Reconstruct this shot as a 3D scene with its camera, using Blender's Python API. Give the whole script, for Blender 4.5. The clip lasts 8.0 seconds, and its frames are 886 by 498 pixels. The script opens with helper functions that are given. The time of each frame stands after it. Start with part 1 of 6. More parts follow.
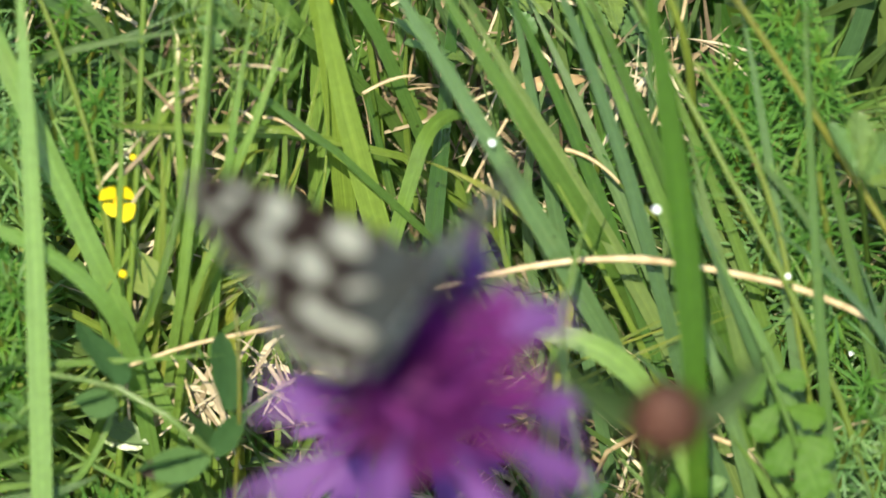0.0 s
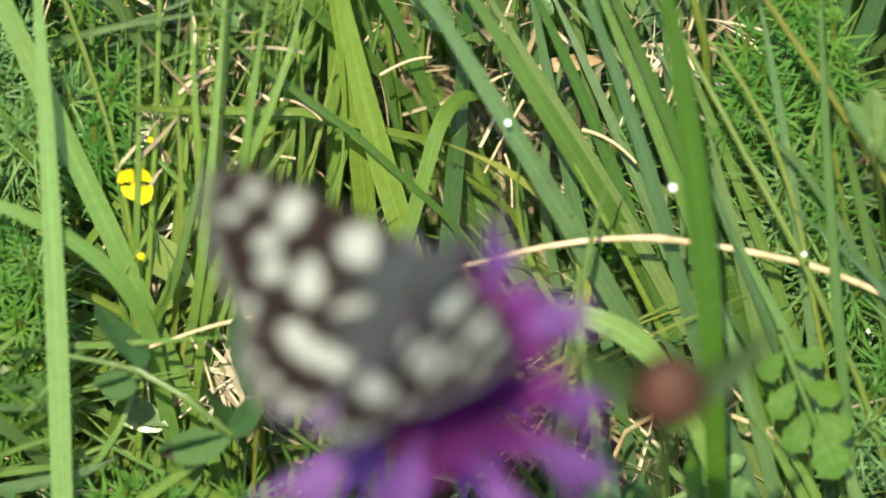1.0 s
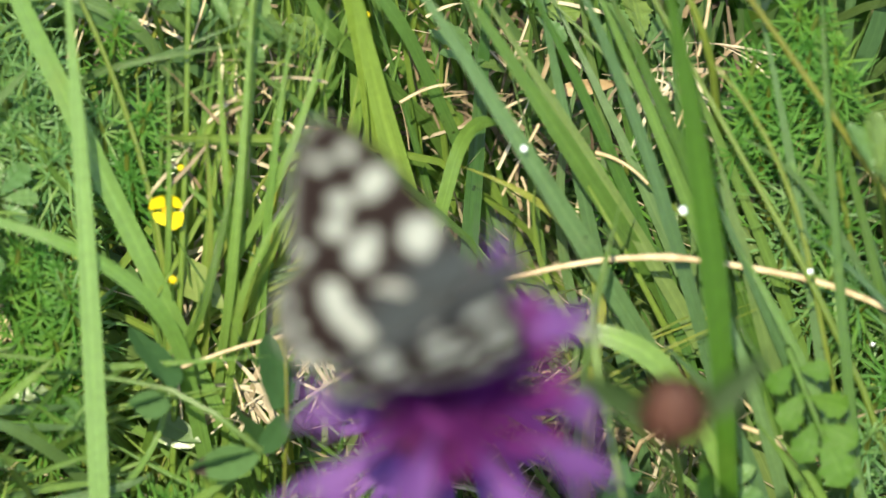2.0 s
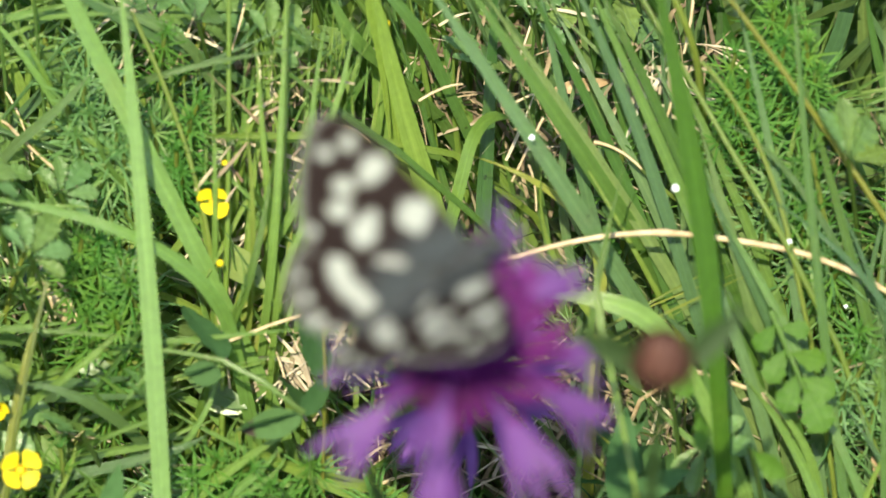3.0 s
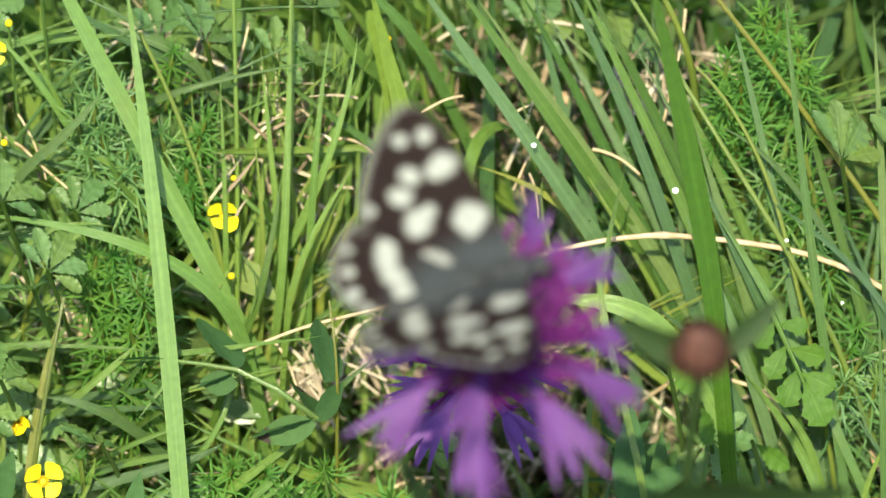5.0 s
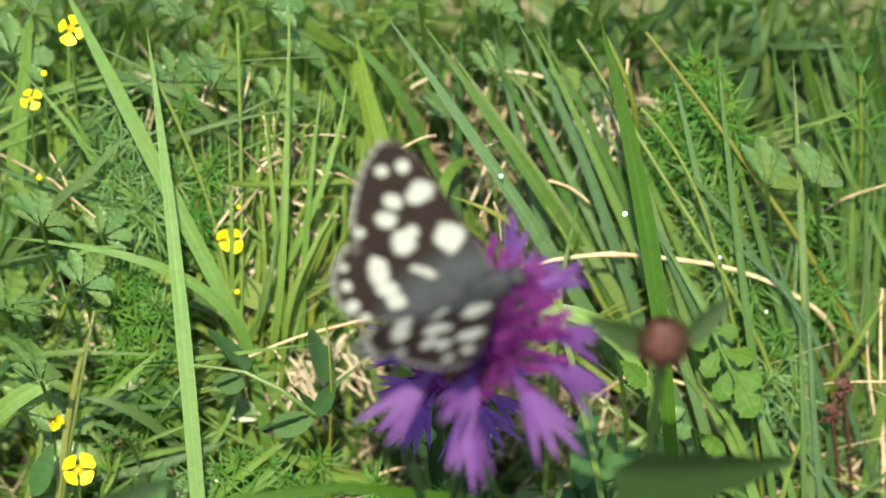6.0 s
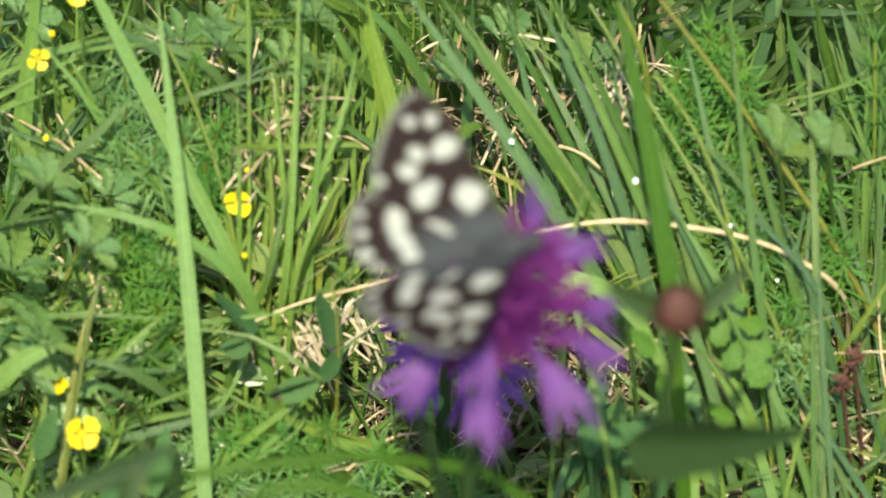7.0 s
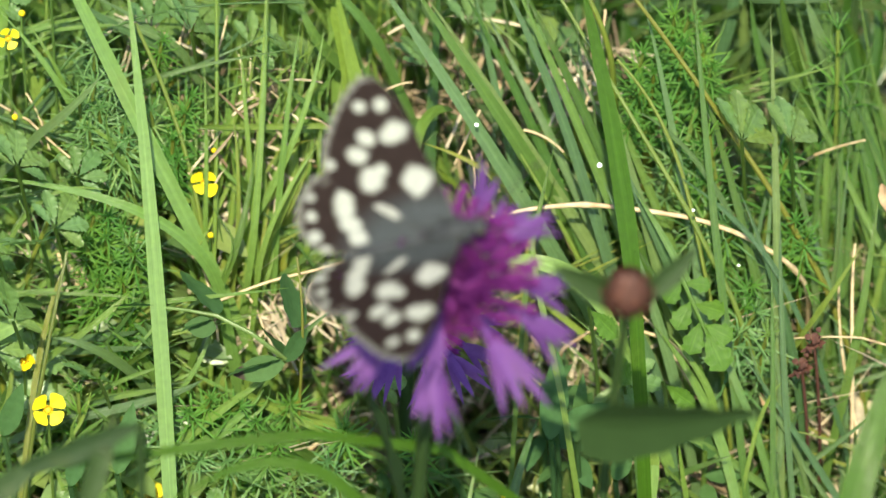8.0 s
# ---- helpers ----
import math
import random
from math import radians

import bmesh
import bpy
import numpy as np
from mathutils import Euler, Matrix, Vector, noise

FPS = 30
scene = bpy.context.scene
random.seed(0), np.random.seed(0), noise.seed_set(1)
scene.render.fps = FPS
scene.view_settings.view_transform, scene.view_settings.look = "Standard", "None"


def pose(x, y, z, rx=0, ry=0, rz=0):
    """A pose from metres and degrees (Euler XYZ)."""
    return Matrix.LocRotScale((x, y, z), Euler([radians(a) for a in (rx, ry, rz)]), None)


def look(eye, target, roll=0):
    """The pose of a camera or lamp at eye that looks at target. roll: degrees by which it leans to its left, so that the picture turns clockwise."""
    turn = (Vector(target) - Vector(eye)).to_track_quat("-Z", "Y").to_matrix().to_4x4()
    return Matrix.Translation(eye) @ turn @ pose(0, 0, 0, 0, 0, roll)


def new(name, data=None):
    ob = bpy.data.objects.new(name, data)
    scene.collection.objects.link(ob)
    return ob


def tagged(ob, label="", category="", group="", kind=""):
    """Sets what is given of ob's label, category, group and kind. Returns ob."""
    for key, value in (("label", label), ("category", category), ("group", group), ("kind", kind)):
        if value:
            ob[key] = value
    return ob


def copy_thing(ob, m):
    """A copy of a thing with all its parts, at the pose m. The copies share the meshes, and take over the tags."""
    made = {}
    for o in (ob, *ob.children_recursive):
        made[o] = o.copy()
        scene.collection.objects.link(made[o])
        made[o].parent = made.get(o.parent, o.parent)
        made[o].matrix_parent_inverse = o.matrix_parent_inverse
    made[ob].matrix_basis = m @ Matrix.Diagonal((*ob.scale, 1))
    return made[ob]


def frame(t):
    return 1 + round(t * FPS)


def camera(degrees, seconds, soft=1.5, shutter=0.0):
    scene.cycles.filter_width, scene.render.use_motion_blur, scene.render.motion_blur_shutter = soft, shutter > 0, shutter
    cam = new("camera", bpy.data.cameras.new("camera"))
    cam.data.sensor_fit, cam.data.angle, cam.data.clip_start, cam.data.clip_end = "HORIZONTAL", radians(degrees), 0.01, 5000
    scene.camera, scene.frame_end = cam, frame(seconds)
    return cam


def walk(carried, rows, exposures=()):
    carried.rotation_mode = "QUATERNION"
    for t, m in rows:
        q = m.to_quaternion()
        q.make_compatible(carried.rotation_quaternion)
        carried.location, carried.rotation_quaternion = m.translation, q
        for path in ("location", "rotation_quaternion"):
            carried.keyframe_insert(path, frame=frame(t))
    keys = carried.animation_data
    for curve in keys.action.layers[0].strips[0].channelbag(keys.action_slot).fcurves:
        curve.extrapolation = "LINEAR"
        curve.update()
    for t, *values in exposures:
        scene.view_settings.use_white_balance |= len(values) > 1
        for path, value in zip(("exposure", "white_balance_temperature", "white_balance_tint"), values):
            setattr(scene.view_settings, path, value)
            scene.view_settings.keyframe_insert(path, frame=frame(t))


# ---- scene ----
cam = camera(6.044, 8.0, soft=1.45)
cam.data.dof.use_dof = True
cam.data.dof.aperture_fstop = 15.0
# seconds, place in metres, turn in degrees
VIEW = [
    (0, 0.01605, -0.73959, 0.83125, 44.348, 0.358, 0.872),
    (0.5, 0.02520, -0.74372, 0.82543, 44.676, 0.791, 1.263),
    (1, 0.02058, -0.74498, 0.82956, 44.488, 0.864, 0.871),
    (1.5, 0.02273, -0.74658, 0.83080, 44.430, 1.227, 0.713),
    (1.7, 0.02554, -0.74259, 0.83606, 44.060, 1.420, 0.766),
    (2.8, 0.00462, -0.87617, 0.95781, 44.601, 1.501, -0.782),
    (3, 0.00886, -0.87340, 0.94871, 44.835, 1.885, -0.826),
    (3.5, 0.01529, -0.87437, 0.94997, 44.844, 2.685, -0.931),
    (4, 0.01871, -0.87207, 0.94759, 44.866, 3.173, -1.033),
    (4.5, 0.01265, -0.87437, 0.94687, 45.002, 2.937, -1.374),
    (4.7, 0.00470, -0.87612, 0.94909, 45.017, 2.689, -1.806),
    (5.3, -0.01521, -0.93519, 0.98123, 45.871, 2.213, -2.644),
    (5.8, -0.03511, -0.99426, 1.01336, 46.726, 1.737, -3.483),
    (6, -0.05094, -1.05282, 1.08949, 46.131, 1.362, -3.860),
    (6.5, -0.05004, -1.03682, 1.08039, 45.848, 1.224, -3.622),
    (7, -0.04713, -1.04131, 1.08548, 45.695, 1.102, -3.349),
    (7.5, -0.04826, -1.04707, 1.09015, 45.647, 0.820, -3.324),
    (8, -0.05046, -1.04945, 1.09486, 45.539, 0.431, -3.198),
]
walk(cam, [(t, pose(x, y, z, rx, ry, rz)) for t, x, y, z, rx, ry, rz in VIEW], [(0, 0.90), (1.7, 0.91), (2.8, 1.01), (4.7, 1.01), (5.8, 1.0), (6.0, 0.97), (8.0, 0.98)])
# the point on which the lens is focused: it hunts between the butterfly and the grass
focus = new("focus_point")
cam.data.dof.focus_object = focus
# seconds, and how far in front of the straw the focus lies
FOCUS = [(0, -0.026), (0.3, -0.022), (0.8, -0.020), (2.8, -0.028), (3.1, -0.024), (3.5, -0.007), (4.0, -0.004), (4.7, -0.002), (5.8, 0.052), (6.0, 0.024), (6.2, 0.0), (6.4, -0.085), (6.6, -0.07), (6.8, -0.055), (7.0, -0.043), (7.5, -0.008), (8.0, 0.014)]
walk(focus, [(t, pose(0, -0.004 - 0.707 * d, 0.076 + 0.707 * d)) for t, d in FOCUS])

# ---- light ----
world = bpy.data.worlds.new("sky")
scene.world = world
world.use_nodes = True
wn = world.node_tree.nodes
sky = wn.new("ShaderNodeTexSky")
sky.sky_type = 'NISHITA'
sky.sun_disc = False
sky.sun_elevation = radians(55)
sky.sun_rotation = radians(185)
wn["Background"].inputs["Strength"].default_value = 0.15
world.node_tree.links.new(sky.outputs[0], wn["Background"].inputs["Color"])
sun = new("sun", bpy.data.lights.new("sun", 'SUN'))
sun.data.energy = 5.0
sun.data.angle = radians(0.6)
sun.data.color = (0.97, 0.90, 0.65)
sun.matrix_basis = look((-0.05, -0.575, 0.817), (0, 0, 0))

# ---- materials ----
def shader(name):
    m = bpy.data.materials.new(name)
    m.use_nodes = True
    nt = m.node_tree
    nt.nodes.clear()
    out = nt.nodes.new("ShaderNodeOutputMaterial")
    return m, nt, out


def node(nt, kind, **values):
    n = nt.nodes.new(kind)
    for k, v in values.items():
        n.inputs[k.replace("_", " ")].default_value = v
    return n


def ramp(nt, fac, stops):
    r = nt.nodes.new("ShaderNodeValToRGB")
    els = r.color_ramp.elements
    while len(els) < len(stops):
        els.new(0.5)
    for e, (p, c) in zip(els, stops):
        e.position, e.color = p, (*c, 1)
    nt.links.new(fac, r.inputs[0])
    return r.outputs[0]


def mixed(nt, fac, a, b, blend='MIX'):
    m = nt.nodes.new("ShaderNodeMix")
    m.data_type, m.blend_type = 'RGBA', blend
    for value, socket in ((fac, m.inputs[0]), (a, m.inputs[6]), (b, m.inputs[7])):
        if isinstance(value, (int, float)):
            socket.default_value = value
        elif isinstance(value, tuple):
            socket.default_value = (*value, 1)
        else:
            nt.links.new(value, socket)
    return m.outputs[2]


def leaf_material(name, low, high, dry=(0.30, 0.26, 0.09), wear=0.22, rough=0.29, through_light=0.42, island=False, grain=900.0, veins=True, shine=0.85, hue_shift=0.8, dead_tip=False):
    """A thin green leaf: two tones that vary from leaf to leaf, veins along it, worn and dotted patches, and light that comes through."""
    m, nt, out = shader(name)
    if island:
        pick = nt.nodes.new("ShaderNodeNewGeometry").outputs["Random Per Island"]
    else:
        pick = nt.nodes.new("ShaderNodeObjectInfo").outputs["Random"]
    tone = ramp(nt, pick, [(0.0, low), (0.55, tuple((a + b) / 2 for a, b in zip(low, high))), (1.0, high)])
    second = nt.nodes.new("ShaderNodeTexWhiteNoise")
    second.noise_dimensions = '1D'
    nt.links.new(pick, second.inputs["W"])
    hue = ramp(nt, second.outputs["Value"], [(0.0, (0.90, 0.99, 1.15)), (0.5, (1.0, 1.0, 1.0)), (1.0, (1.24, 1.05, 0.78))])
    tone = mixed(nt, hue_shift, tone, mixed(nt, 1.0, tone, hue, 'MULTIPLY'))
    place = nt.nodes.new("ShaderNodeTexCoord")
    big = node(nt, "ShaderNodeTexNoise", Scale=70.0, Detail=4.0, Roughness=0.6)
    nt.links.new(place.outputs["Object"], big.inputs["Vector"])
    patch = ramp(nt, big.outputs["Fac"], [(0.60, (0, 0, 0)), (0.78, (wear, wear, wear))])
    col = mixed(nt, patch, tone, dry)
    fine = node(nt, "ShaderNodeTexNoise", Scale=grain, Detail=2.0)
    nt.links.new(place.outputs["Object"], fine.inputs["Vector"])
    shade = ramp(nt, fine.outputs["Fac"], [(0.3, (0.90, 0.90, 0.90)), (0.7, (1.06, 1.06, 1.06))])
    col = mixed(nt, 1.0, col, shade, 'MULTIPLY')
    height = fine.outputs["Fac"]
    if veins:
        stretch = nt.nodes.new("ShaderNodeMapping")
        stretch.inputs["Scale"].default_value = (22.0, 0.35, 1.0)
        nt.links.new(place.outputs["UV"], stretch.inputs["Vector"])
        lines = node(nt, "ShaderNodeTexNoise", Scale=1.0, Detail=2.0)
        nt.links.new(stretch.outputs[0], lines.inputs["Vector"])
        streak = ramp(nt, lines.outputs["Fac"], [(0.35, (0.74, 0.78, 0.70)), (0.65, (1.2, 1.17, 1.14))])
        col = mixed(nt, 0.55, col, streak, 'MULTIPLY')
        split = nt.nodes.new("ShaderNodeSeparateXYZ")
        nt.links.new(place.outputs["UV"], split.inputs[0])
        rib = ramp(nt, split.outputs["X"], [(0.0, (1.28, 1.24, 1.24)), (0.07, (0.98, 0.98, 0.98)), (0.45, (0.94, 0.95, 0.92)), (0.5, (1.24, 1.2, 1.2)), (0.55, (0.94, 0.95, 0.92)), (0.93, (0.98, 0.98, 0.98)), (1.0, (1.28, 1.24, 1.24))])
        col = mixed(nt, 0.8, col, rib, 'MULTIPLY')
        dots = node(nt, "ShaderNodeTexVoronoi", Scale=420.0)
        nt.links.new(place.outputs["Object"], dots.inputs["Vector"])
        speck = ramp(nt, dots.outputs["Distance"], [(0.06, (0.35, 0.33, 0.25)), (0.13, (1, 1, 1))])
        rare = ramp(nt, big.outputs["Fac"], [(0.52, (0, 0, 0)), (0.60, (1, 1, 1))])
        speck = mixed(nt, rare, (1.0, 1.0, 1.0), speck)
        col = mixed(nt, 1.0, col, speck, 'MULTIPLY')
        height = lines.outputs["Fac"]
    if dead_tip:
        along = nt.nodes.new("ShaderNodeSeparateXYZ")
        nt.links.new(place.outputs["UV"], along.inputs[0])
        ragged = node(nt, "ShaderNodeMath")
        ragged.operation = 'MULTIPLY_ADD'
        nt.links.new(big.outputs["Fac"], ragged.inputs[0])
        ragged.inputs[1].default_value = 0.5
        half = node(nt, "ShaderNodeMath")
        half.operation = 'MULTIPLY'
        nt.links.new(along.outputs["Y"], half.inputs[0])
        nt.links.new(half.outputs[0], ragged.inputs[2])
        half.inputs[1].default_value = 0.42
        col = mixed(nt, ramp(nt, ragged.outputs[0], [(0.0, (0, 0, 0)), (0.93, (0, 0, 0)), (0.97, (0.9, 0.9, 0.9))]), col, (0.055, 0.030, 0.032))
    bump = node(nt, "ShaderNodeBump", Strength=0.55, Distance=0.0003)
    nt.links.new(height, bump.inputs["Height"])
    face = node(nt, "ShaderNodeBsdfPrincipled", Roughness=rough)
    face.inputs["Specular IOR Level"].default_value = shine
    nt.links.new(col, face.inputs["Base Color"])
    nt.links.new(bump.outputs[0], face.inputs["Normal"])
    glow = nt.nodes.new("ShaderNodeBsdfTranslucent")
    warm = mixed(nt, 1.0, col, (1.2, 1.2, 0.6), 'MULTIPLY')
    nt.links.new(warm, glow.inputs["Color"])
    mix = nt.nodes.new("ShaderNodeMixShader")
    mix.inputs[0].default_value = through_light
    nt.links.new(face.outputs[0], mix.inputs[1])
    nt.links.new(glow.outputs[0], mix.inputs[2])
    nt.links.new(mix.outputs[0], out.inputs[0])
    return m


def plain_material(name, low, high, rough=0.6, scale=300.0, bump_depth=0.0004, island=False, through_light=0.0, spec=0.4):
    m, nt, out = shader(name)
    place = nt.nodes.new("ShaderNodeTexCoord")
    grain = node(nt, "ShaderNodeTexNoise", Scale=scale, Detail=5.0, Roughness=0.65)
    nt.links.new(place.outputs["Object"], grain.inputs["Vector"])
    if island:
        pick = nt.nodes.new("ShaderNodeNewGeometry").outputs["Random Per Island"]
        tone = ramp(nt, pick, [(0.0, low), (1.0, high)])
        grey = ramp(nt, grain.outputs["Fac"], [(0.3, (0.65, 0.65, 0.65)), (0.7, (1.2, 1.2, 1.2))])
        col = mixed(nt, 1.0, tone, grey, 'MULTIPLY')
    else:
        col = ramp(nt, grain.outputs["Fac"], [(0.3, low), (0.7, high)])
    bump = node(nt, "ShaderNodeBump", Strength=0.5, Distance=bump_depth)
    nt.links.new(grain.outputs["Fac"], bump.inputs["Height"])
    face = node(nt, "ShaderNodeBsdfPrincipled", Roughness=rough)
    face.inputs["Specular IOR Level"].default_value = spec
    nt.links.new(col, face.inputs["Base Color"])
    nt.links.new(bump.outputs[0], face.inputs["Normal"])
    if through_light:
        glow = nt.nodes.new("ShaderNodeBsdfTranslucent")
        nt.links.new(col, glow.inputs["Color"])
        mix = nt.nodes.new("ShaderNodeMixShader")
        mix.inputs[0].default_value = through_light
        nt.links.new(face.outputs[0], mix.inputs[1])
        nt.links.new(glow.outputs[0], mix.inputs[2])
        nt.links.new(mix.outputs[0], out.inputs[0])
    else:
        nt.links.new(face.outputs[0], out.inputs[0])
    return m


GREEN = leaf_material("grass_green", (0.064, 0.140, 0.028), (0.15, 0.255, 0.060))
BRIGHT = leaf_material("grass_bright", (0.145, 0.258, 0.052), (0.215, 0.338, 0.085))
GREY = leaf_material("grass_blue_green", (0.070, 0.142, 0.054), (0.160, 0.255, 0.100))
DEEP = leaf_material("grass_deep_green", (0.038, 0.10, 0.017), (0.085, 0.18, 0.032))
YELLOW_GREEN = leaf_material("stem_yellow_green", (0.19, 0.255, 0.045), (0.27, 0.32, 0.07))
OLIVE = leaf_material("stem_olive", (0.15, 0.19, 0.04), (0.21, 0.24, 0.055))
STRAW = plain_material("dry_straw", (0.30, 0.20, 0.10), (0.56, 0.45, 0.28), 0.5, 420.0)
TURF = leaf_material("turf_green", (0.048, 0.115, 0.026), (0.25, 0.35, 0.115), island=True, wear=0.25, veins=False, rough=0.36)
BEDSTRAW = leaf_material("bedstraw_green", (0.058, 0.168, 0.024), (0.105, 0.245, 0.042), wear=0.1, veins=False, grain=1500.0, rough=0.6, shine=0.25)
BEDSTRAW_DARK = leaf_material("bedstraw_dark_green", (0.095, 0.215, 0.060), (0.18, 0.32, 0.105), wear=0.1, veins=False, grain=1500.0, rough=0.5, shine=0.6)
HERB = leaf_material("herb_green", (0.12, 0.23, 0.07), (0.185, 0.31, 0.10), wear=0.1, veins=True)
VETCH = leaf_material("vetch_green", (0.056, 0.130, 0.044), (0.074, 0.160, 0.054), wear=0.12, veins=False, shine=0.15, rough=0.65, hue_shift=0.4)
VETCH_WORN = leaf_material("vetch_dead_tip", (0.056, 0.130, 0.044), (0.074, 0.160, 0.054), wear=0.12, veins=False, shine=0.15, rough=0.65, hue_shift=0.4, dead_tip=True)
LIME = leaf_material("strawberry_green", (0.075, 0.175, 0.018), (0.10, 0.205, 0.026), wear=0.1, hue_shift=0.2, shine=0.4, rough=0.45)
TALL = leaf_material("grass_saturated_green", (0.052, 0.125, 0.012), (0.060, 0.135, 0.015), wear=0.1, hue_shift=0.0, shine=0.25)
KNAP_LEAF = leaf_material("knapweed_leaf", (0.019, 0.042, 0.012), (0.027, 0.056, 0.016), wear=0.1, through_light=0.12, rough=0.6, shine=0.25)
PALE_HERB = leaf_material("pale_herb_green", (0.15, 0.26, 0.075), (0.19, 0.30, 0.095), wear=0.1)
PALE_LITTER = plain_material("bleached_litter", (0.20, 0.15, 0.09), (0.52, 0.45, 0.33), 0.6, 400.0, island=True)
BROWN_LITTER = plain_material("brown_litter", (0.045, 0.030, 0.018), (0.25, 0.185, 0.11), 0.7, 400.0, island=True)
LITTER = plain_material("dead_litter", (0.13, 0.085, 0.045), (0.56, 0.48, 0.33), 0.7, 400.0, island=True)
DEAD = plain_material("dead_leaf_tan", (0.20, 0.12, 0.06), (0.42, 0.30, 0.17), 0.7, 350.0)


def soil_material():
    """Dark crumbly soil under the turf, overgrown with moss and mown grass further out."""
    m, nt, out = shader("soil")
    place = nt.nodes.new("ShaderNodeTexCoord")
    grain = node(nt, "ShaderNodeTexNoise", Scale=90.0, Detail=5.0, Roughness=0.65)
    nt.links.new(place.outputs["Object"], grain.inputs["Vector"])
    earth = ramp(nt, grain.outputs["Fac"], [(0.3, (0.025, 0.022, 0.012)), (0.7, (0.075, 0.06, 0.03))])
    field = node(nt, "ShaderNodeTexNoise", Scale=3.0, Detail=8.0, Roughness=0.7)
    nt.links.new(place.outputs["Object"], field.inputs["Vector"])
    grass = ramp(nt, field.outputs["Fac"], [(0.3, (0.022, 0.045, 0.010)), (0.55, (0.045, 0.078, 0.018)), (0.75, (0.085, 0.10, 0.032))])
    far = nt.nodes.new("ShaderNodeVectorMath")
    far.operation = 'LENGTH'
    nt.links.new(place.outputs["Object"], far.inputs[0])
    cover = ramp(nt, far.outputs["Value"], [(0.14, (0, 0, 0)), (0.32, (1, 1, 1))])
    col = mixed(nt, cover, earth, grass)
    bump = node(nt, "ShaderNodeBump", Strength=0.6, Distance=0.004)
    nt.links.new(grain.outputs["Fac"], bump.inputs["Height"])
    face = node(nt, "ShaderNodeBsdfPrincipled", Roughness=0.9)
    nt.links.new(col, face.inputs["Base Color"])
    nt.links.new(bump.outputs[0], face.inputs["Normal"])
    nt.links.new(face.outputs[0], out.inputs[0])
    return m


SOIL = soil_material()
PETAL_YELLOW = plain_material("petal_yellow", (0.80, 0.60, 0.008), (0.88, 0.70, 0.015), 0.5, 300.0, through_light=0.3)
HEART_YELLOW = plain_material("flower_centre_yellow", (0.68, 0.45, 0.01), (0.80, 0.60, 0.02), 0.7, 900.0)
FLORET = plain_material("floret_lilac", (0.165, 0.058, 0.270), (0.260, 0.105, 0.390), 0.6, 220.0, through_light=0.6)
FLORET_DEEP = plain_material("floret_magenta", (0.185, 0.020, 0.200), (0.275, 0.048, 0.300), 0.65, 260.0, through_light=0.6)
BRACT = plain_material("bract_brown", (0.036, 0.014, 0.010), (0.10, 0.038, 0.025), 0.7, 600.0)
HAIR = plain_material("body_grey_hair", (0.012, 0.014, 0.017), (0.045, 0.049, 0.053), 0.9, 1800.0, 0.0005)
DARK = plain_material("antenna_dark", (0.015, 0.012, 0.01), (0.04, 0.03, 0.025), 0.6, 900.0)


def dew_material():
    m, nt, out = shader("dew")
    g = node(nt, "ShaderNodeBsdfGlass", Roughness=0.1, IOR=1.33)
    # white mixed into the glass stands in for the sun's sparkle in the drop
    bright = node(nt, "ShaderNodeBsdfTranslucent", Color=(0.95, 0.97, 1.0, 1.0))
    face = node(nt, "ShaderNodeBsdfDiffuse", Color=(0.95, 0.97, 1.0, 1.0))
    inner = nt.nodes.new("ShaderNodeAddShader")
    nt.links.new(bright.outputs[0], inner.inputs[0])
    nt.links.new(face.outputs[0], inner.inputs[1])
    mix = nt.nodes.new("ShaderNodeMixShader")
    mix.inputs[0].default_value = 0.5
    nt.links.new(g.outputs[0], mix.inputs[1])
    nt.links.new(inner.outputs[0], mix.inputs[2])
    nt.links.new(mix.outputs[0], out.inputs[0])
    return m


DEW = dew_material()


def wing_material():
    """Scales of the wing: dark brown, grey at the root and ivory in the patches; the pattern is stored on the wing's points."""
    m, nt, out = shader("wing_scales")
    a = nt.nodes.new("ShaderNodeVertexColor")
    a.layer_name = "pattern"
    place = nt.nodes.new("ShaderNodeTexCoord")
    n = node(nt, "ShaderNodeTexNoise", Scale=1600.0, Detail=3.0)
    nt.links.new(place.outputs["Object"], n.inputs["Vector"])
    grain = ramp(nt, n.outputs["Fac"], [(0.3, (0.75, 0.75, 0.75)), (0.7, (1.15, 1.15, 1.15))])
    col = mixed(nt, 1.0, a.outputs["Color"], grain, 'MULTIPLY')
    face = node(nt, "ShaderNodeBsdfPrincipled", Roughness=0.75)
    face.inputs["Specular IOR Level"].default_value = 0.2
    nt.links.new(col, face.inputs["Base Color"])
    glow = nt.nodes.new("ShaderNodeBsdfTranslucent")
    nt.links.new(col, glow.inputs["Color"])
    mix = nt.nodes.new("ShaderNodeMixShader")
    mix.inputs[0].default_value = 0.58
    nt.links.new(face.outputs[0], mix.inputs[1])
    nt.links.new(glow.outputs[0], mix.inputs[2])
    nt.links.new(mix.outputs[0], out.inputs[0])
    return m


WING = wing_material()

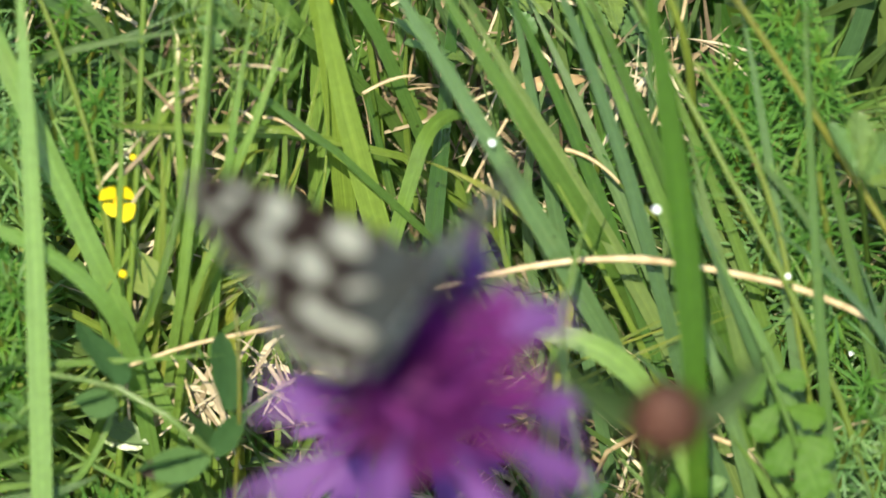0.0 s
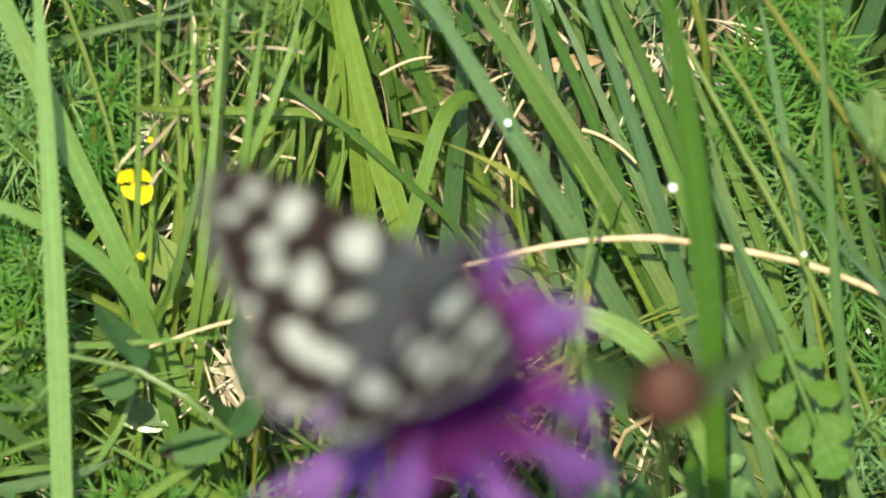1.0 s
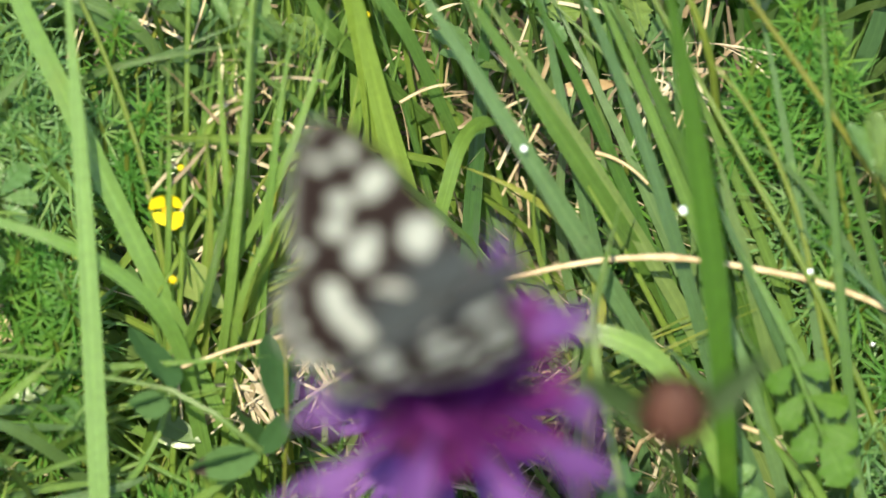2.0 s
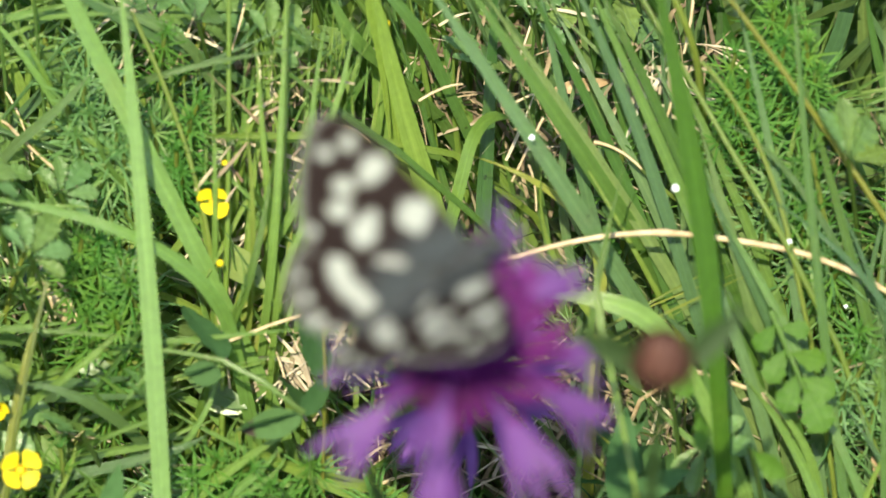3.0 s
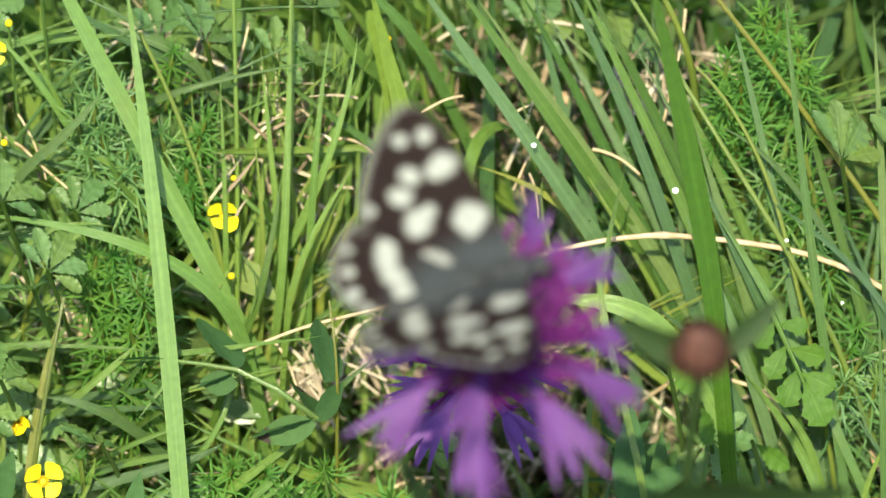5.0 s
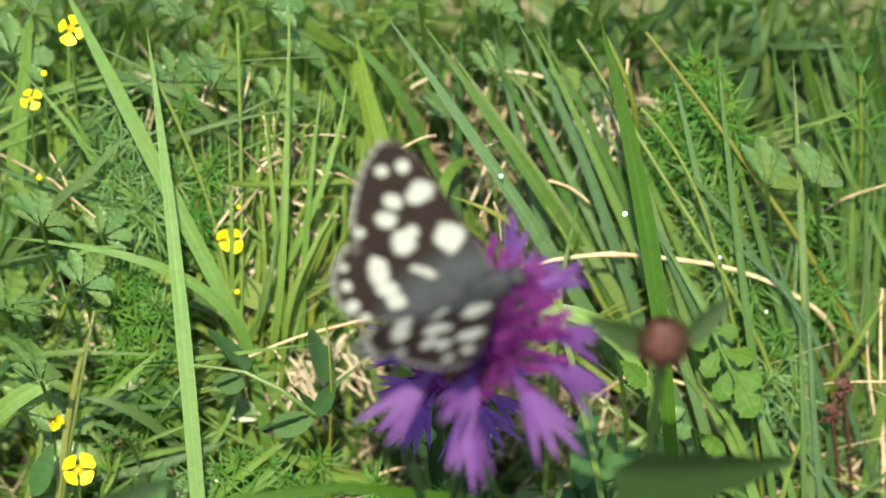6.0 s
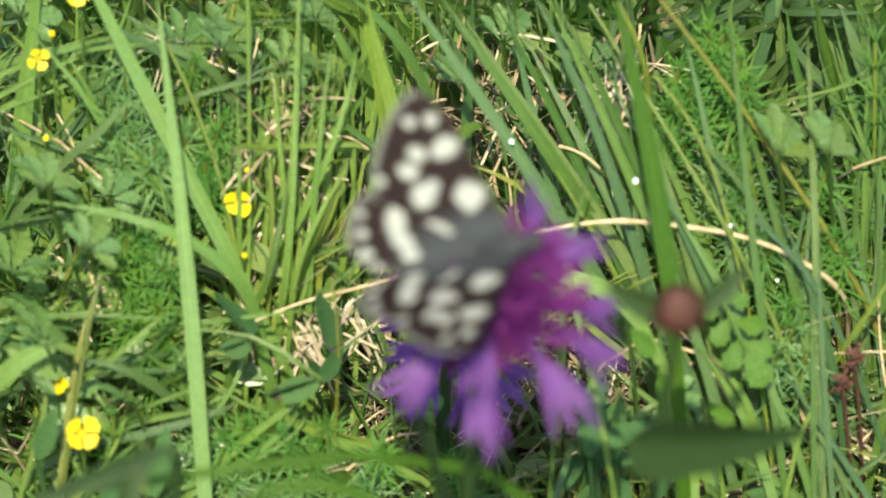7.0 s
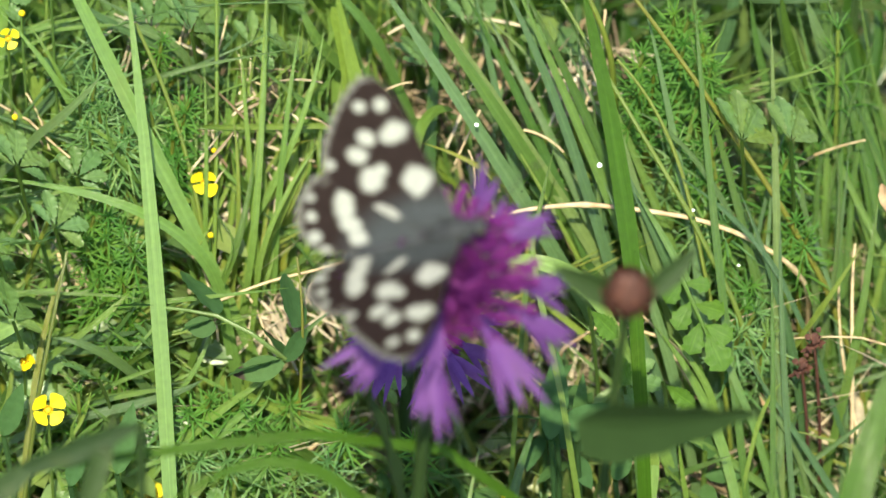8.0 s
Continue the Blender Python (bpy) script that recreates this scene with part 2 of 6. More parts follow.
# ---- shapes ----
class Soup:
    """Points, faces and leaf coordinates of one mesh."""

    def __init__(self):
        self.v, self.f, self.uv = [], [], []

    def grid(self, rows):
        """Rows of equal length of (point, u, v), joined by quads."""
        base, n = len(self.v), len(rows[0])
        for row in rows:
            for p, u, v in row:
                self.v.append(tuple(p))
                self.uv.append((u, v))
        for i in range(len(rows) - 1):
            for j in range(n - 1):
                a = base + i * n + j
                self.f.append((a, a + 1, a + n + 1, a + n))

    def mesh(self, name, material, smooth=True):
        me = bpy.data.meshes.new(name)
        me.from_pydata(self.v, [], self.f)
        layer = me.uv_layers.new(name="leaf")
        loops = np.zeros(len(me.loops), dtype=np.int32)
        me.loops.foreach_get("vertex_index", loops)
        layer.data.foreach_set("uv", np.array(self.uv, dtype=np.float32)[loops].ravel())
        if smooth:
            me.polygons.foreach_set("use_smooth", np.ones(len(me.polygons), dtype=bool))
        me.materials.append(material)
        me.update()
        return me

    def thing(self, name, material, label="", category="", group="", kind="", smooth=True):
        return tagged(new(name, self.mesh(name, material, smooth)), label, category, group, kind)


def part(name, soup, material, parent, label="", smooth=True):
    ob = new(name, soup.mesh(name, material, smooth))
    ob.parent = parent
    return tagged(ob, label)


def bezier(a, mid, b, t):
    """A bow through a, mid (half way) and b."""
    c = 2 * mid - (a + b) / 2
    return (1 - t) ** 2 * a + 2 * t * (1 - t) * c + t * t * b


def across(tangent, facing):
    s = tangent.cross(facing)
    return s.normalized() if s.length > 1e-9 else Vector((1, 0, 0))


def ribbon(soup, a, mid, b, width, facing=(0, -0.7, 0.7), n=14, fold=0.25, base=0.75, tip=0.0, point=1.6, twist=0.0, cols=5, ripple=0.0):
    """A leaf blade from a to b, bowed through mid, creased along its middle and drawn out to a point."""
    a, mid, b, facing = Vector(a), Vector(mid), Vector(b), Vector(facing).normalized()
    rows = []
    for i in range(n + 1):
        t = i / n
        p = bezier(a, mid, b, t)
        tangent = bezier(a, mid, b, min(1, t + 0.01)) - bezier(a, mid, b, max(0, t - 0.01))
        turn = Matrix.Rotation(twist * t, 3, tangent) if tangent.length > 0 else Matrix.Identity(3)
        side = turn @ across(tangent, facing)
        up = side.cross(tangent).normalized()
        w = width / 2 * max(tip, (base + (1 - base) * min(1, t * 3)) * (1 - t ** point))
        row = []
        for j in range(cols):
            s = 2 * j / (cols - 1) - 1
            lift = fold * w * abs(s) + ripple * width * math.sin(t * 17 + s * 2)
            row.append((p + side * (s * w) + up * lift, s * 0.5 + 0.5, t * 8))
        rows.append(row)
    soup.grid(rows)


def tube(soup, points, radii, sides=7):
    """A round stem along points."""
    pts = [Vector(p) for p in points]
    rows = []
    ref = Vector((0.3, 0.9, 0.2))
    for i, p in enumerate(pts):
        d = (pts[min(i + 1, len(pts) - 1)] - pts[max(i - 1, 0)]).normalized()
        s = across(d, ref)
        u = s.cross(d)
        rows.append([(p + (s * math.cos(k * 2 * math.pi / sides) + u * math.sin(k * 2 * math.pi / sides)) * radii[i], k / sides, i * 0.5) for k in range(sides + 1)])
    soup.grid(rows)


def bow_tube(soup, a, mid, b, r0, r1, n=12, sides=7, knees=()):
    a, mid, b = Vector(a), Vector(mid), Vector(b)
    pts = [bezier(a, mid, b, i / n) for i in range(n + 1)]
    radii = [r0 + (r1 - r0) * i / n for i in range(n + 1)]
    for k in knees:
        radii[k] *= 1.5
    tube(soup, pts, radii, sides)


def lump(soup, m, rx, ry, rz, rings=8, sides=12, shape=None):
    """A rounded body, posed by m; shape(t) scales its girth from bottom to top."""
    rows = []
    for i in range(rings + 1):
        th = math.pi * i / rings
        g = math.sin(th) if shape is None else shape(i / rings)
        rows.append([(m @ Vector((rx * g * math.cos(2 * math.pi * k / sides), ry * g * math.sin(2 * math.pi * k / sides), -rz * math.cos(th))), k / sides, i / rings) for k in range(sides + 1)])
    soup.grid(rows)


def oval_leaf(soup, m, length, width, n=10, cols=7, fold=0.18, sag=0.1, teeth=0, tooth=0.12, belly=0.45):
    """A leaf in the plane of m, its stalk end at the origin and its tip along +x; teeth along the margin."""
    rows = []
    steps = n if not teeth else teeth * 4
    for i in range(steps + 1):
        t = i / steps
        w = width / 2 * math.sin(math.pi * t ** (math.log(0.5) / math.log(belly))) ** 0.85 if 0 < t < 1 else 0.0
        if teeth:
            w *= 1 - tooth * ((i % 4) / 4)
        row = []
        for j in range(cols):
            s = 2 * j / (cols - 1) - 1
            z = fold * abs(s) * w - sag * length * t * t + (0.012 * length * math.sin(9 * t * math.pi) * abs(s))
            row.append((m @ Vector((length * t + (0.25 * w * abs(s) if teeth else 0), s * w, z)), s * 0.5 + 0.5, t * 2))
        rows.append(row)
    soup.grid(rows)


def rnd(a, b):
    return random.uniform(a, b)

# ---- ground and turf ----
def build_ground():
    s = Soup()
    ticks = [-60, -12, -3, -1] + [i * 0.02 for i in range(-20, 31)] + [1, 3, 12, 60]
    rows = []
    for y in ticks:
        row = []
        for x in ticks:
            near = max(abs(x), abs(y)) < 0.7
            z = 0.006 * noise.noise(Vector((x * 25, y * 25, 0))) + 0.003 * noise.noise(Vector((x * 80, y * 80, 3))) if near else 0.0
            row.append(((x, y, z), x, y))
        rows.append(row)
    s.grid(rows)
    s.thing("ground", SOIL, "dark soil and moss under a summer meadow", "ground", kind="structure")


build_ground()


def roof_height(x, y):
    """How high the low turf may grow."""
    return max(0.012, min(0.075, (0.062 + 0.8 * y)))


def bare(x, y):
    """Where the turf is thin and the dead litter shows."""
    patch = abs(x + 0.034) < 0.013 and 0.02 < y < 0.11
    return patch or noise.noise(Vector((x * 38, y * 38, 7.0))) > 0.22


def shaded_gap(x, y):
    """Where only a few blades stand and the dark soil shows between them."""
    return x > 0.045 and y > 0.045 or abs(x - 0.005) < 0.02 and 0.06 < y < 0.12


# thin spots where the litter and the dark soil show: across, up the slope of the sward, and their half sizes
# the last four darken the near middle in place of a cast shadow
THIN = [(-0.0304, 0.109, 0.006, 0.010), (-0.0313, 0.093, 0.005, 0.008), (-0.0034, 0.111, 0.006, 0.010), (0.0014, 0.104, 0.006, 0.008), (0.0121, 0.095, 0.007, 0.007), (0.0321, 0.116, 0.006, 0.006), (-0.0489, 0.109, 0.004, 0.010), (-0.0406, 0.053, 0.005, 0.006), (-0.0643, 0.063, 0.004, 0.005), (0.0219, 0.032, 0.008, 0.009), (0.0061, 0.038, 0.008, 0.010), (0.0274, 0.021, 0.009, 0.008), (-0.0359, 0.081, 0.005, 0.006), (-0.0679, 0.094, 0.004, 0.004), (-0.0444, 0.065, 0.004, 0.005), (0.0403, 0.031, 0.005, 0.006), (0.0077, 0.116, 0.006, 0.006), (-0.0129, 0.103, 0.005, 0.006), (-0.0099, 0.014, 0.006, 0.005), (-0.0271, 0.011, 0.006, 0.005), (-0.0024, 0.027, 0.006, 0.005), (-0.0176, 0.026, 0.006, 0.005)]


def thin_spot(p):
    return any(((p.x - x) / wide) ** 2 + ((p.y + p.z - v) / deep) ** 2 < 1 for x, v, wide, deep in THIN)


def build_turf():
    """Short leaning blades that cover the soil."""
    s = Soup()
    for i in range(8200):
        near = i < 7200
        x, y = (rnd(-0.13, 0.13), rnd(-0.065, 0.15)) if near else (rnd(-0.45, 0.45), rnd(-0.3, 0.5))
        h = roof_height(x, y) * rnd(0.35, 1.0)
        if bare(x, y) and random.random() < 0.8:
            continue
        if shaded_gap(x, y) and random.random() < 0.6:
            continue
        lean, turn = rnd(0.1, 0.9), rnd(0, 2 * math.pi)
        if random.random() < 0.5:
            turn = rnd(2.0, 4.2)
        d = Vector((math.cos(turn), math.sin(turn), 0)) * h * lean
        a = Vector((x, y, -0.003))
        b = a + d + Vector((0, 0, h))
        mid = (a + b) / 2 + Vector((-d.x * 0.12, -d.y * 0.12, h * rnd(0.03, 0.16)))
        if near and (thin_spot(b) or thin_spot(mid)) and random.random() < 0.85:
            continue
        ribbon(s, a, mid, b, rnd(0.0006, 0.0023), (rnd(-0.6, 0.6), -0.7, 0.7), n=6, cols=3, fold=rnd(0.1, 0.5), twist=rnd(-0.8, 0.8))
    s.thing("turf_grass", TURF, "short dense green meadow grass covering the ground", "grass", kind="stuff")


build_turf()


def build_meadow():
    """The same meadow further out, in coarser blades."""
    s = Soup()
    rng = random.Random(77)
    for i in range(24000):
        r = 0.12 + 3.2 * rng.random() ** 2.8
        ang = rng.uniform(0, 2 * math.pi)
        x, y = r * math.cos(ang), 0.05 + r * math.sin(ang)
        if abs(x) < 0.13 and -0.07 < y < 0.15:
            continue
        grow = max(0.0, min(1.0, (r - 0.35) / 0.6))
        h = rng.uniform(0.02, 0.05) + 0.08 * grow * rng.random()
        turn = rng.uniform(0, 2 * math.pi)
        d = Vector((math.cos(turn), math.sin(turn), 0)) * h * rng.uniform(0.2, 0.9)
        a = Vector((x, y, -0.003))
        b = a + d + Vector((0, 0, h))
        ribbon(s, a, (a + b) / 2 + Vector((0, 0, h * 0.1)), b, rng.uniform(0.002, 0.004) * (1 + 1.6 * grow), (rng.uniform(-0.6, 0.6), -0.7, 0.7), n=4, cols=3, fold=0.3, twist=rng.uniform(-0.8, 0.8))
    s.thing("meadow_grass", TURF, "green meadow grass spreading out around the flowers", "grass", kind="stuff")


build_meadow()


def build_dry_turf():
    """Withered blades that stand and lean among the green ones."""
    s = Soup()
    for i in range(2000):
        x, y = rnd(-0.12, 0.12), rnd(-0.055, 0.13)
        if y > 0.05 and random.random() < 0.7:
            continue
        h = roof_height(x, y) * rnd(0.5, 1.05)
        turn = rnd(0, 2 * math.pi)
        d = Vector((math.cos(turn), math.sin(turn) * 0.6, 0)) * h * rnd(0.2, 1.4)
        a = Vector((x, y, -0.003))
        b = a + d + Vector((0, 0, h))
        mid = (a + b) / 2 + Vector((rnd(-0.004, 0.004), rnd(-0.003, 0.003), h * rnd(0.0, 0.12)))
        ribbon(s, a, mid, b, rnd(0.0003, 0.0013), (rnd(-0.6, 0.6), -0.7, 0.7), n=6, cols=3, fold=rnd(0.2, 0.6), twist=rnd(-1.5, 1.5))
    s.thing("withered_grass", LITTER, "thin withered tan grass blades among the green turf", "grass", kind="stuff")


build_dry_turf()


def build_litter():
    s = Soup()
    for i in range(3600):
        x, y = rnd(-0.12, 0.12), rnd(-0.05, 0.15)
        if (not bare(x, y) and random.random() < 0.6) or (y > 0.05 and random.random() < 0.6):
            continue
        z = rnd(0.002, 0.02) if not bare(x, y) else rnd(0.002, 0.032)
        turn, length = rnd(0, math.pi), rnd(0.008, 0.035)
        d = Vector((math.cos(turn), math.sin(turn), rnd(-0.25, 0.25))) * length / 2
        c = Vector((x, y, z))
        ribbon(s, c - d, c + Vector((0, 0, rnd(0, 0.003))), c + d, rnd(0.0008, 0.0026), (0, -0.3, 1), n=4, cols=3, fold=0.3, twist=rnd(-1, 1))
    s.thing("dead_grass_litter", LITTER, "pale brown dead grass lying among the roots", "litter", kind="stuff")


build_litter()


def build_low_leaves():
    """Small leaves of low herbs between the blades."""
    s = Soup()
    for i in range(2600):
        x, y = rnd(-0.12, 0.12), rnd(-0.06, 0.13)
        left = x < -0.042
        if bare(x, y) and random.random() < 0.85:
            continue
        z = roof_height(x, y) * (rnd(0.5, 1.12) if left else rnd(0.1, 0.6))
        if thin_spot(Vector((x, y, z))) and random.random() < 0.85:
            continue
        m = pose(x, y, z, rnd(0, 55), rnd(-25, 25), rnd(0, 360))
        size = rnd(0.005, 0.013) if left else rnd(0.004, 0.011)
        oval_leaf(s, m, size, size * rnd(0.3, 0.55), n=5, cols=5, sag=rnd(0, 0.3), belly=rnd(0.45, 0.65))
    s.thing("low_herb_leaves", TURF, "small green herb leaves low in the turf", "leaves", kind="stuff")


build_low_leaves()

# ---- single grasses and straws ----
def rooted(root, mid, tip, n=20):
    """The bow from root to tip, carried on below the root down into the soil."""
    a, m, b = Vector(root), Vector(mid), Vector(tip)
    pts = [bezier(a, m, b, i / n) for i in range(n + 1)]
    if a.z > 0.004:
        back = (pts[0] - pts[1]).normalized()
        reach = a.z * 0.55
        foot = Vector((a.x + back.x * reach, a.y + max(-0.5, min(0.5, back.y)) * reach, -0.004))
        bend = a + back * a.z * 0.45
        low = [(1 - t) ** 2 * foot + 2 * t * (1 - t) * bend + t * t * a for t in (0.0, 0.25, 0.5, 0.75)]
        pts = low + pts
    return pts


def ribbon_along(soup, pts, width, facing, fold=0.25, base=0.75, point=1.8, twist=0.0, cols=7, ripple=0.02):
    facing = Vector(facing).normalized()
    total = len(pts) - 1
    rows = []
    for i, p in enumerate(pts):
        t = i / total
        tangent = pts[min(i + 1, total)] - pts[max(i - 1, 0)]
        side = Matrix.Rotation(twist * t, 3, tangent) @ across(tangent, facing)
        up = side.cross(tangent).normalized()
        w = width / 2 * (base + (1 - base) * min(1, t * 2.2)) * max(0.0, 1 - t ** (point * 1.6))
        rows.append([(p + side * (s * w) + up * (fold * w * abs(s) + ripple * width * math.sin(t * 19 + s * 2.5)), s * 0.5 + 0.5, t * 8) for s in (2 * j / (cols - 1) - 1 for j in range(cols))])
    soup.grid(rows)


def blade(root, mid, tip, width, material, fold=0.25, twist=0.0, facing=(0, -0.7, 0.7), base=0.75, point=1.8):
    s = Soup()
    ribbon_along(s, rooted(root, mid, tip), width, facing, fold, base, point, twist)
    return new("blade", s.mesh("blade", material))


def stalk(root, mid, tip, width, material, taper=0.6):
    s = Soup()
    pts = rooted(root, mid, tip)
    tube(s, pts, [width / 2 * (1 + (taper - 1) * i / len(pts)) for i in range(len(pts))])
    return new("stalk", s.mesh("stalk", material))


def straw_piece(a, b, width):
    """A short broken straw, slightly bowed."""
    s = Soup()
    a, b = Vector(a), Vector(b)
    pts = [bezier(a, (a + b) / 2 + Vector((0.0003, 0.0004, 0.0005)), b, i / 8) for i in range(9)]
    tube(s, pts, [width / 2 * (1 - 0.3 * i / 8) for i in range(9)])
    return new("stalk", s.mesh("stalk", STRAW))


def sheaf(label, *blades):
    """Binds blades that grow together into one tuft; the tuft stands where the first one is rooted."""
    foot = Vector(blades[0].data.vertices[0].co)
    foot.z = 0.0
    tuft = new("grass_tuft")
    tuft.matrix_basis = Matrix.Translation(foot)
    for b in blades:
        b.parent = tuft
        b.matrix_basis = Matrix.Translation(-foot)
    return tagged(tuft, label, "grass", "grass tufts")


def fine_tuft(root, tip, count, root_spread, tip_spread, width, material, seed, bow):
    """Narrow blades that rise together from one patch of turf."""
    rng = random.Random(seed)
    right, up = Vector((1, 0, 0)), Vector((0, 0.707, 0.707))
    blades = []
    for k in range(count):
        a = Vector(root) + right * rng.uniform(-1, 1) * root_spread + up * rng.uniform(-0.5, 0.5) * root_spread + Vector((0, 0.7, -0.7)) * rng.uniform(-0.003, 0.006)
        b = Vector(tip) + right * rng.uniform(-1, 1) * tip_spread + up * rng.uniform(-1.2, 0.5) * tip_spread + Vector((0, 0.7, -0.7)) * rng.uniform(-0.004, 0.008)
        d = b - a
        if thin_spot(b) and rng.random() < 0.6:
            continue
        mid = (a + b) / 2 + right * d.length * rng.uniform(-bow, bow) * 1.5 + Vector((0, -0.5, 0.5)) * d.length * rng.uniform(0, bow)
        blades.append(blade(a, mid, b, width * rng.uniform(0.6, 1.35), material, fold=rng.uniform(0.1, 0.5), twist=rng.uniform(-0.9, 0.9), facing=(rng.uniform(-0.5, 0.5), -0.7, 0.7)))
    return sheaf("tuft of narrow meadow grass blades among low herbs", *blades) if blades else None


sheaf("tuft of long bright green meadow grass blades",
      blade((-0.0494, -0.0377, 0.0524), (-0.0506, -0.0101, 0.0878), (-0.0531, 0.0154, 0.1206), 0.0030, BRIGHT),
      blade((-0.0374, -0.0060, 0.0589), (-0.0487, 0.0040, 0.0841), (-0.0677, 0.0244, 0.1245), 0.0028, BRIGHT, base=0.5, point=6),
      blade((-0.0388, -0.0109, 0.0641), (-0.0507, -0.0090, 0.0837), (-0.0815, -0.0056, 0.0921), 0.0023, BRIGHT, base=0.9),
      blade((-0.0519, -0.0132, 0.0668), (-0.0417, -0.0166, 0.0710), (-0.0267, -0.0172, 0.0730), 0.0010, BRIGHT),
      blade((-0.0532, -0.0040, 0.0508), (-0.0622, -0.0056, 0.0543), (-0.0725, -0.0150, 0.0600), 0.0015, BRIGHT),
      blade((-0.0339, -0.0063, 0.0484), (-0.0280, 0.0039, 0.0688), (-0.0207, 0.0086, 0.0836), 0.0014, BRIGHT),
      blade((-0.0492, 0.0076, 0.0623), (-0.0366, 0.0122, 0.0822), (-0.0328, 0.0160, 0.0961), 0.0013, BRIGHT),
      blade((-0.0392, 0.0130, 0.0729), (-0.0359, 0.0149, 0.0848), (-0.0342, 0.0154, 0.0954), 0.0011, BRIGHT),
      blade((-0.0335, 0.0164, 0.0763), (-0.0339, 0.0162, 0.0862), (-0.0337, 0.0147, 0.0947), 0.0009, BRIGHT),
      blade((-0.0367, 0.0084, 0.0733), (-0.0403, 0.0012, 0.0711), (-0.0429, -0.0047, 0.0703), 0.0008, BRIGHT))
sheaf("tuft of slender yellow-green meadow grass blades",
      stalk((-0.0413, -0.0035, 0.0614), (-0.0438, 0.0069, 0.0819), (-0.0517, 0.0186, 0.1037), 0.0010, YELLOW_GREEN),
      stalk((-0.0448, 0.0307, 0.0805), (-0.0418, 0.0330, 0.0878), (-0.0397, 0.0360, 0.0958), 0.0009, YELLOW_GREEN))
sheaf("tuft of long mid-green meadow grass blades",
      stalk((-0.0404, -0.0059, 0.0590), (-0.0385, 0.0091, 0.0841), (-0.0373, 0.0252, 0.1102), 0.0010, BRIGHT),
      blade((-0.0348, -0.0011, 0.0537), (-0.0305, 0.0112, 0.0862), (-0.0282, 0.0258, 0.1159), 0.0017, BRIGHT),
      blade((-0.0464, 0.0018, 0.0515), (-0.0568, 0.0044, 0.0592), (-0.0772, 0.0081, 0.0679), 0.0012, GREEN),
      blade((-0.0350, -0.0021, 0.0527), (-0.0308, 0.0137, 0.0786), (-0.0285, 0.0294, 0.1044), 0.0016, BRIGHT),
      blade((-0.0467, 0.0198, 0.0594), (-0.0474, 0.0288, 0.0785), (-0.0400, 0.0349, 0.0999), 0.0022, GREEN),
      blade((-0.0387, 0.0216, 0.0612), (-0.0392, 0.0313, 0.0810), (-0.0350, 0.0361, 0.1010), 0.0024, GREEN),
      blade((-0.0382, -0.0080, 0.0670), (-0.0347, -0.0040, 0.0761), (-0.0314, 0.0038, 0.0889), 0.0014, GREEN),
      blade((-0.0341, -0.0035, 0.0614), (-0.0313, 0.0028, 0.0829), (-0.0285, 0.0205, 0.1106), 0.0014, BRIGHT),
      blade((-0.0474, -0.0161, 0.0690), (-0.0503, -0.0209, 0.0693), (-0.0555, -0.0264, 0.0663), 0.0009, GREEN))
sheaf("tuft of long bright green meadow grass blades",
      blade((-0.0068, 0.0104, 0.0602), (-0.0123, 0.0168, 0.0817), (-0.0173, 0.0244, 0.1094), 0.0037, BRIGHT),
      blade((-0.0034, 0.0154, 0.0753), (-0.0006, 0.0163, 0.0812), (0.0032, 0.0113, 0.0863), 0.0019, BRIGHT, base=1.0, point=4))
sheaf("tuft of long blue-green meadow grass blades",
      blade((0.0252, -0.0058, 0.0540), (0.0065, -0.0000, 0.0927), (-0.0130, 0.0129, 0.1232), 0.0029, GREY, fold=0.4),
      blade((0.0310, -0.0086, 0.0564), (0.0211, 0.0072, 0.0897), (0.0099, 0.0193, 0.1145), 0.0021, GREY),
      blade((0.0188, 0.0037, 0.0484), (0.0125, 0.0161, 0.0759), (0.0072, 0.0281, 0.1031), 0.0020, GREY))
sheaf("tuft of long mid-green meadow grass blades",
      blade((0.0234, 0.0063, 0.0611), (0.0104, 0.0072, 0.0898), (-0.0058, 0.0162, 0.1163), 0.0028, GREEN),
      blade((0.0135, -0.0203, 0.0699), (0.0159, -0.0135, 0.0817), (0.0199, -0.0058, 0.0945), 0.0011, GREEN),
      blade((0.0160, -0.0254, 0.0748), (0.0151, -0.0207, 0.0795), (0.0150, -0.0154, 0.0848), 0.0013, GREEN),
      blade((0.0323, -0.0289, 0.0461), (0.0312, -0.0230, 0.0570), (0.0300, -0.0185, 0.0666), 0.0020, GREEN),
      blade((0.0262, 0.0129, 0.0527), (0.0203, 0.0221, 0.0720), (0.0165, 0.0287, 0.0936), 0.0016, GREEN))
sheaf("single long deep green grass blade standing in the turf",
      blade((-0.0026, 0.0074, 0.0522), (-0.0003, 0.0234, 0.0731), (0.0024, 0.0358, 0.1008), 0.0026, DEEP))
sheaf("tuft of long mid-green meadow grass blades",
      blade((0.0355, -0.0039, 0.0560), (0.0243, 0.0096, 0.0847), (0.0132, 0.0206, 0.1107), 0.0020, GREEN),
      blade((0.0503, -0.0284, 0.0466), (0.0467, -0.0076, 0.0826), (0.0448, 0.0141, 0.1144), 0.0016, GREEN),
      blade((0.0470, -0.0082, 0.0417), (0.0366, 0.0064, 0.0714), (0.0216, 0.0198, 0.1049), 0.0018, GREEN),
      blade((0.0485, -0.0234, 0.0567), (0.0396, -0.0123, 0.0727), (0.0332, -0.0071, 0.0831), 0.0016, GREEN))
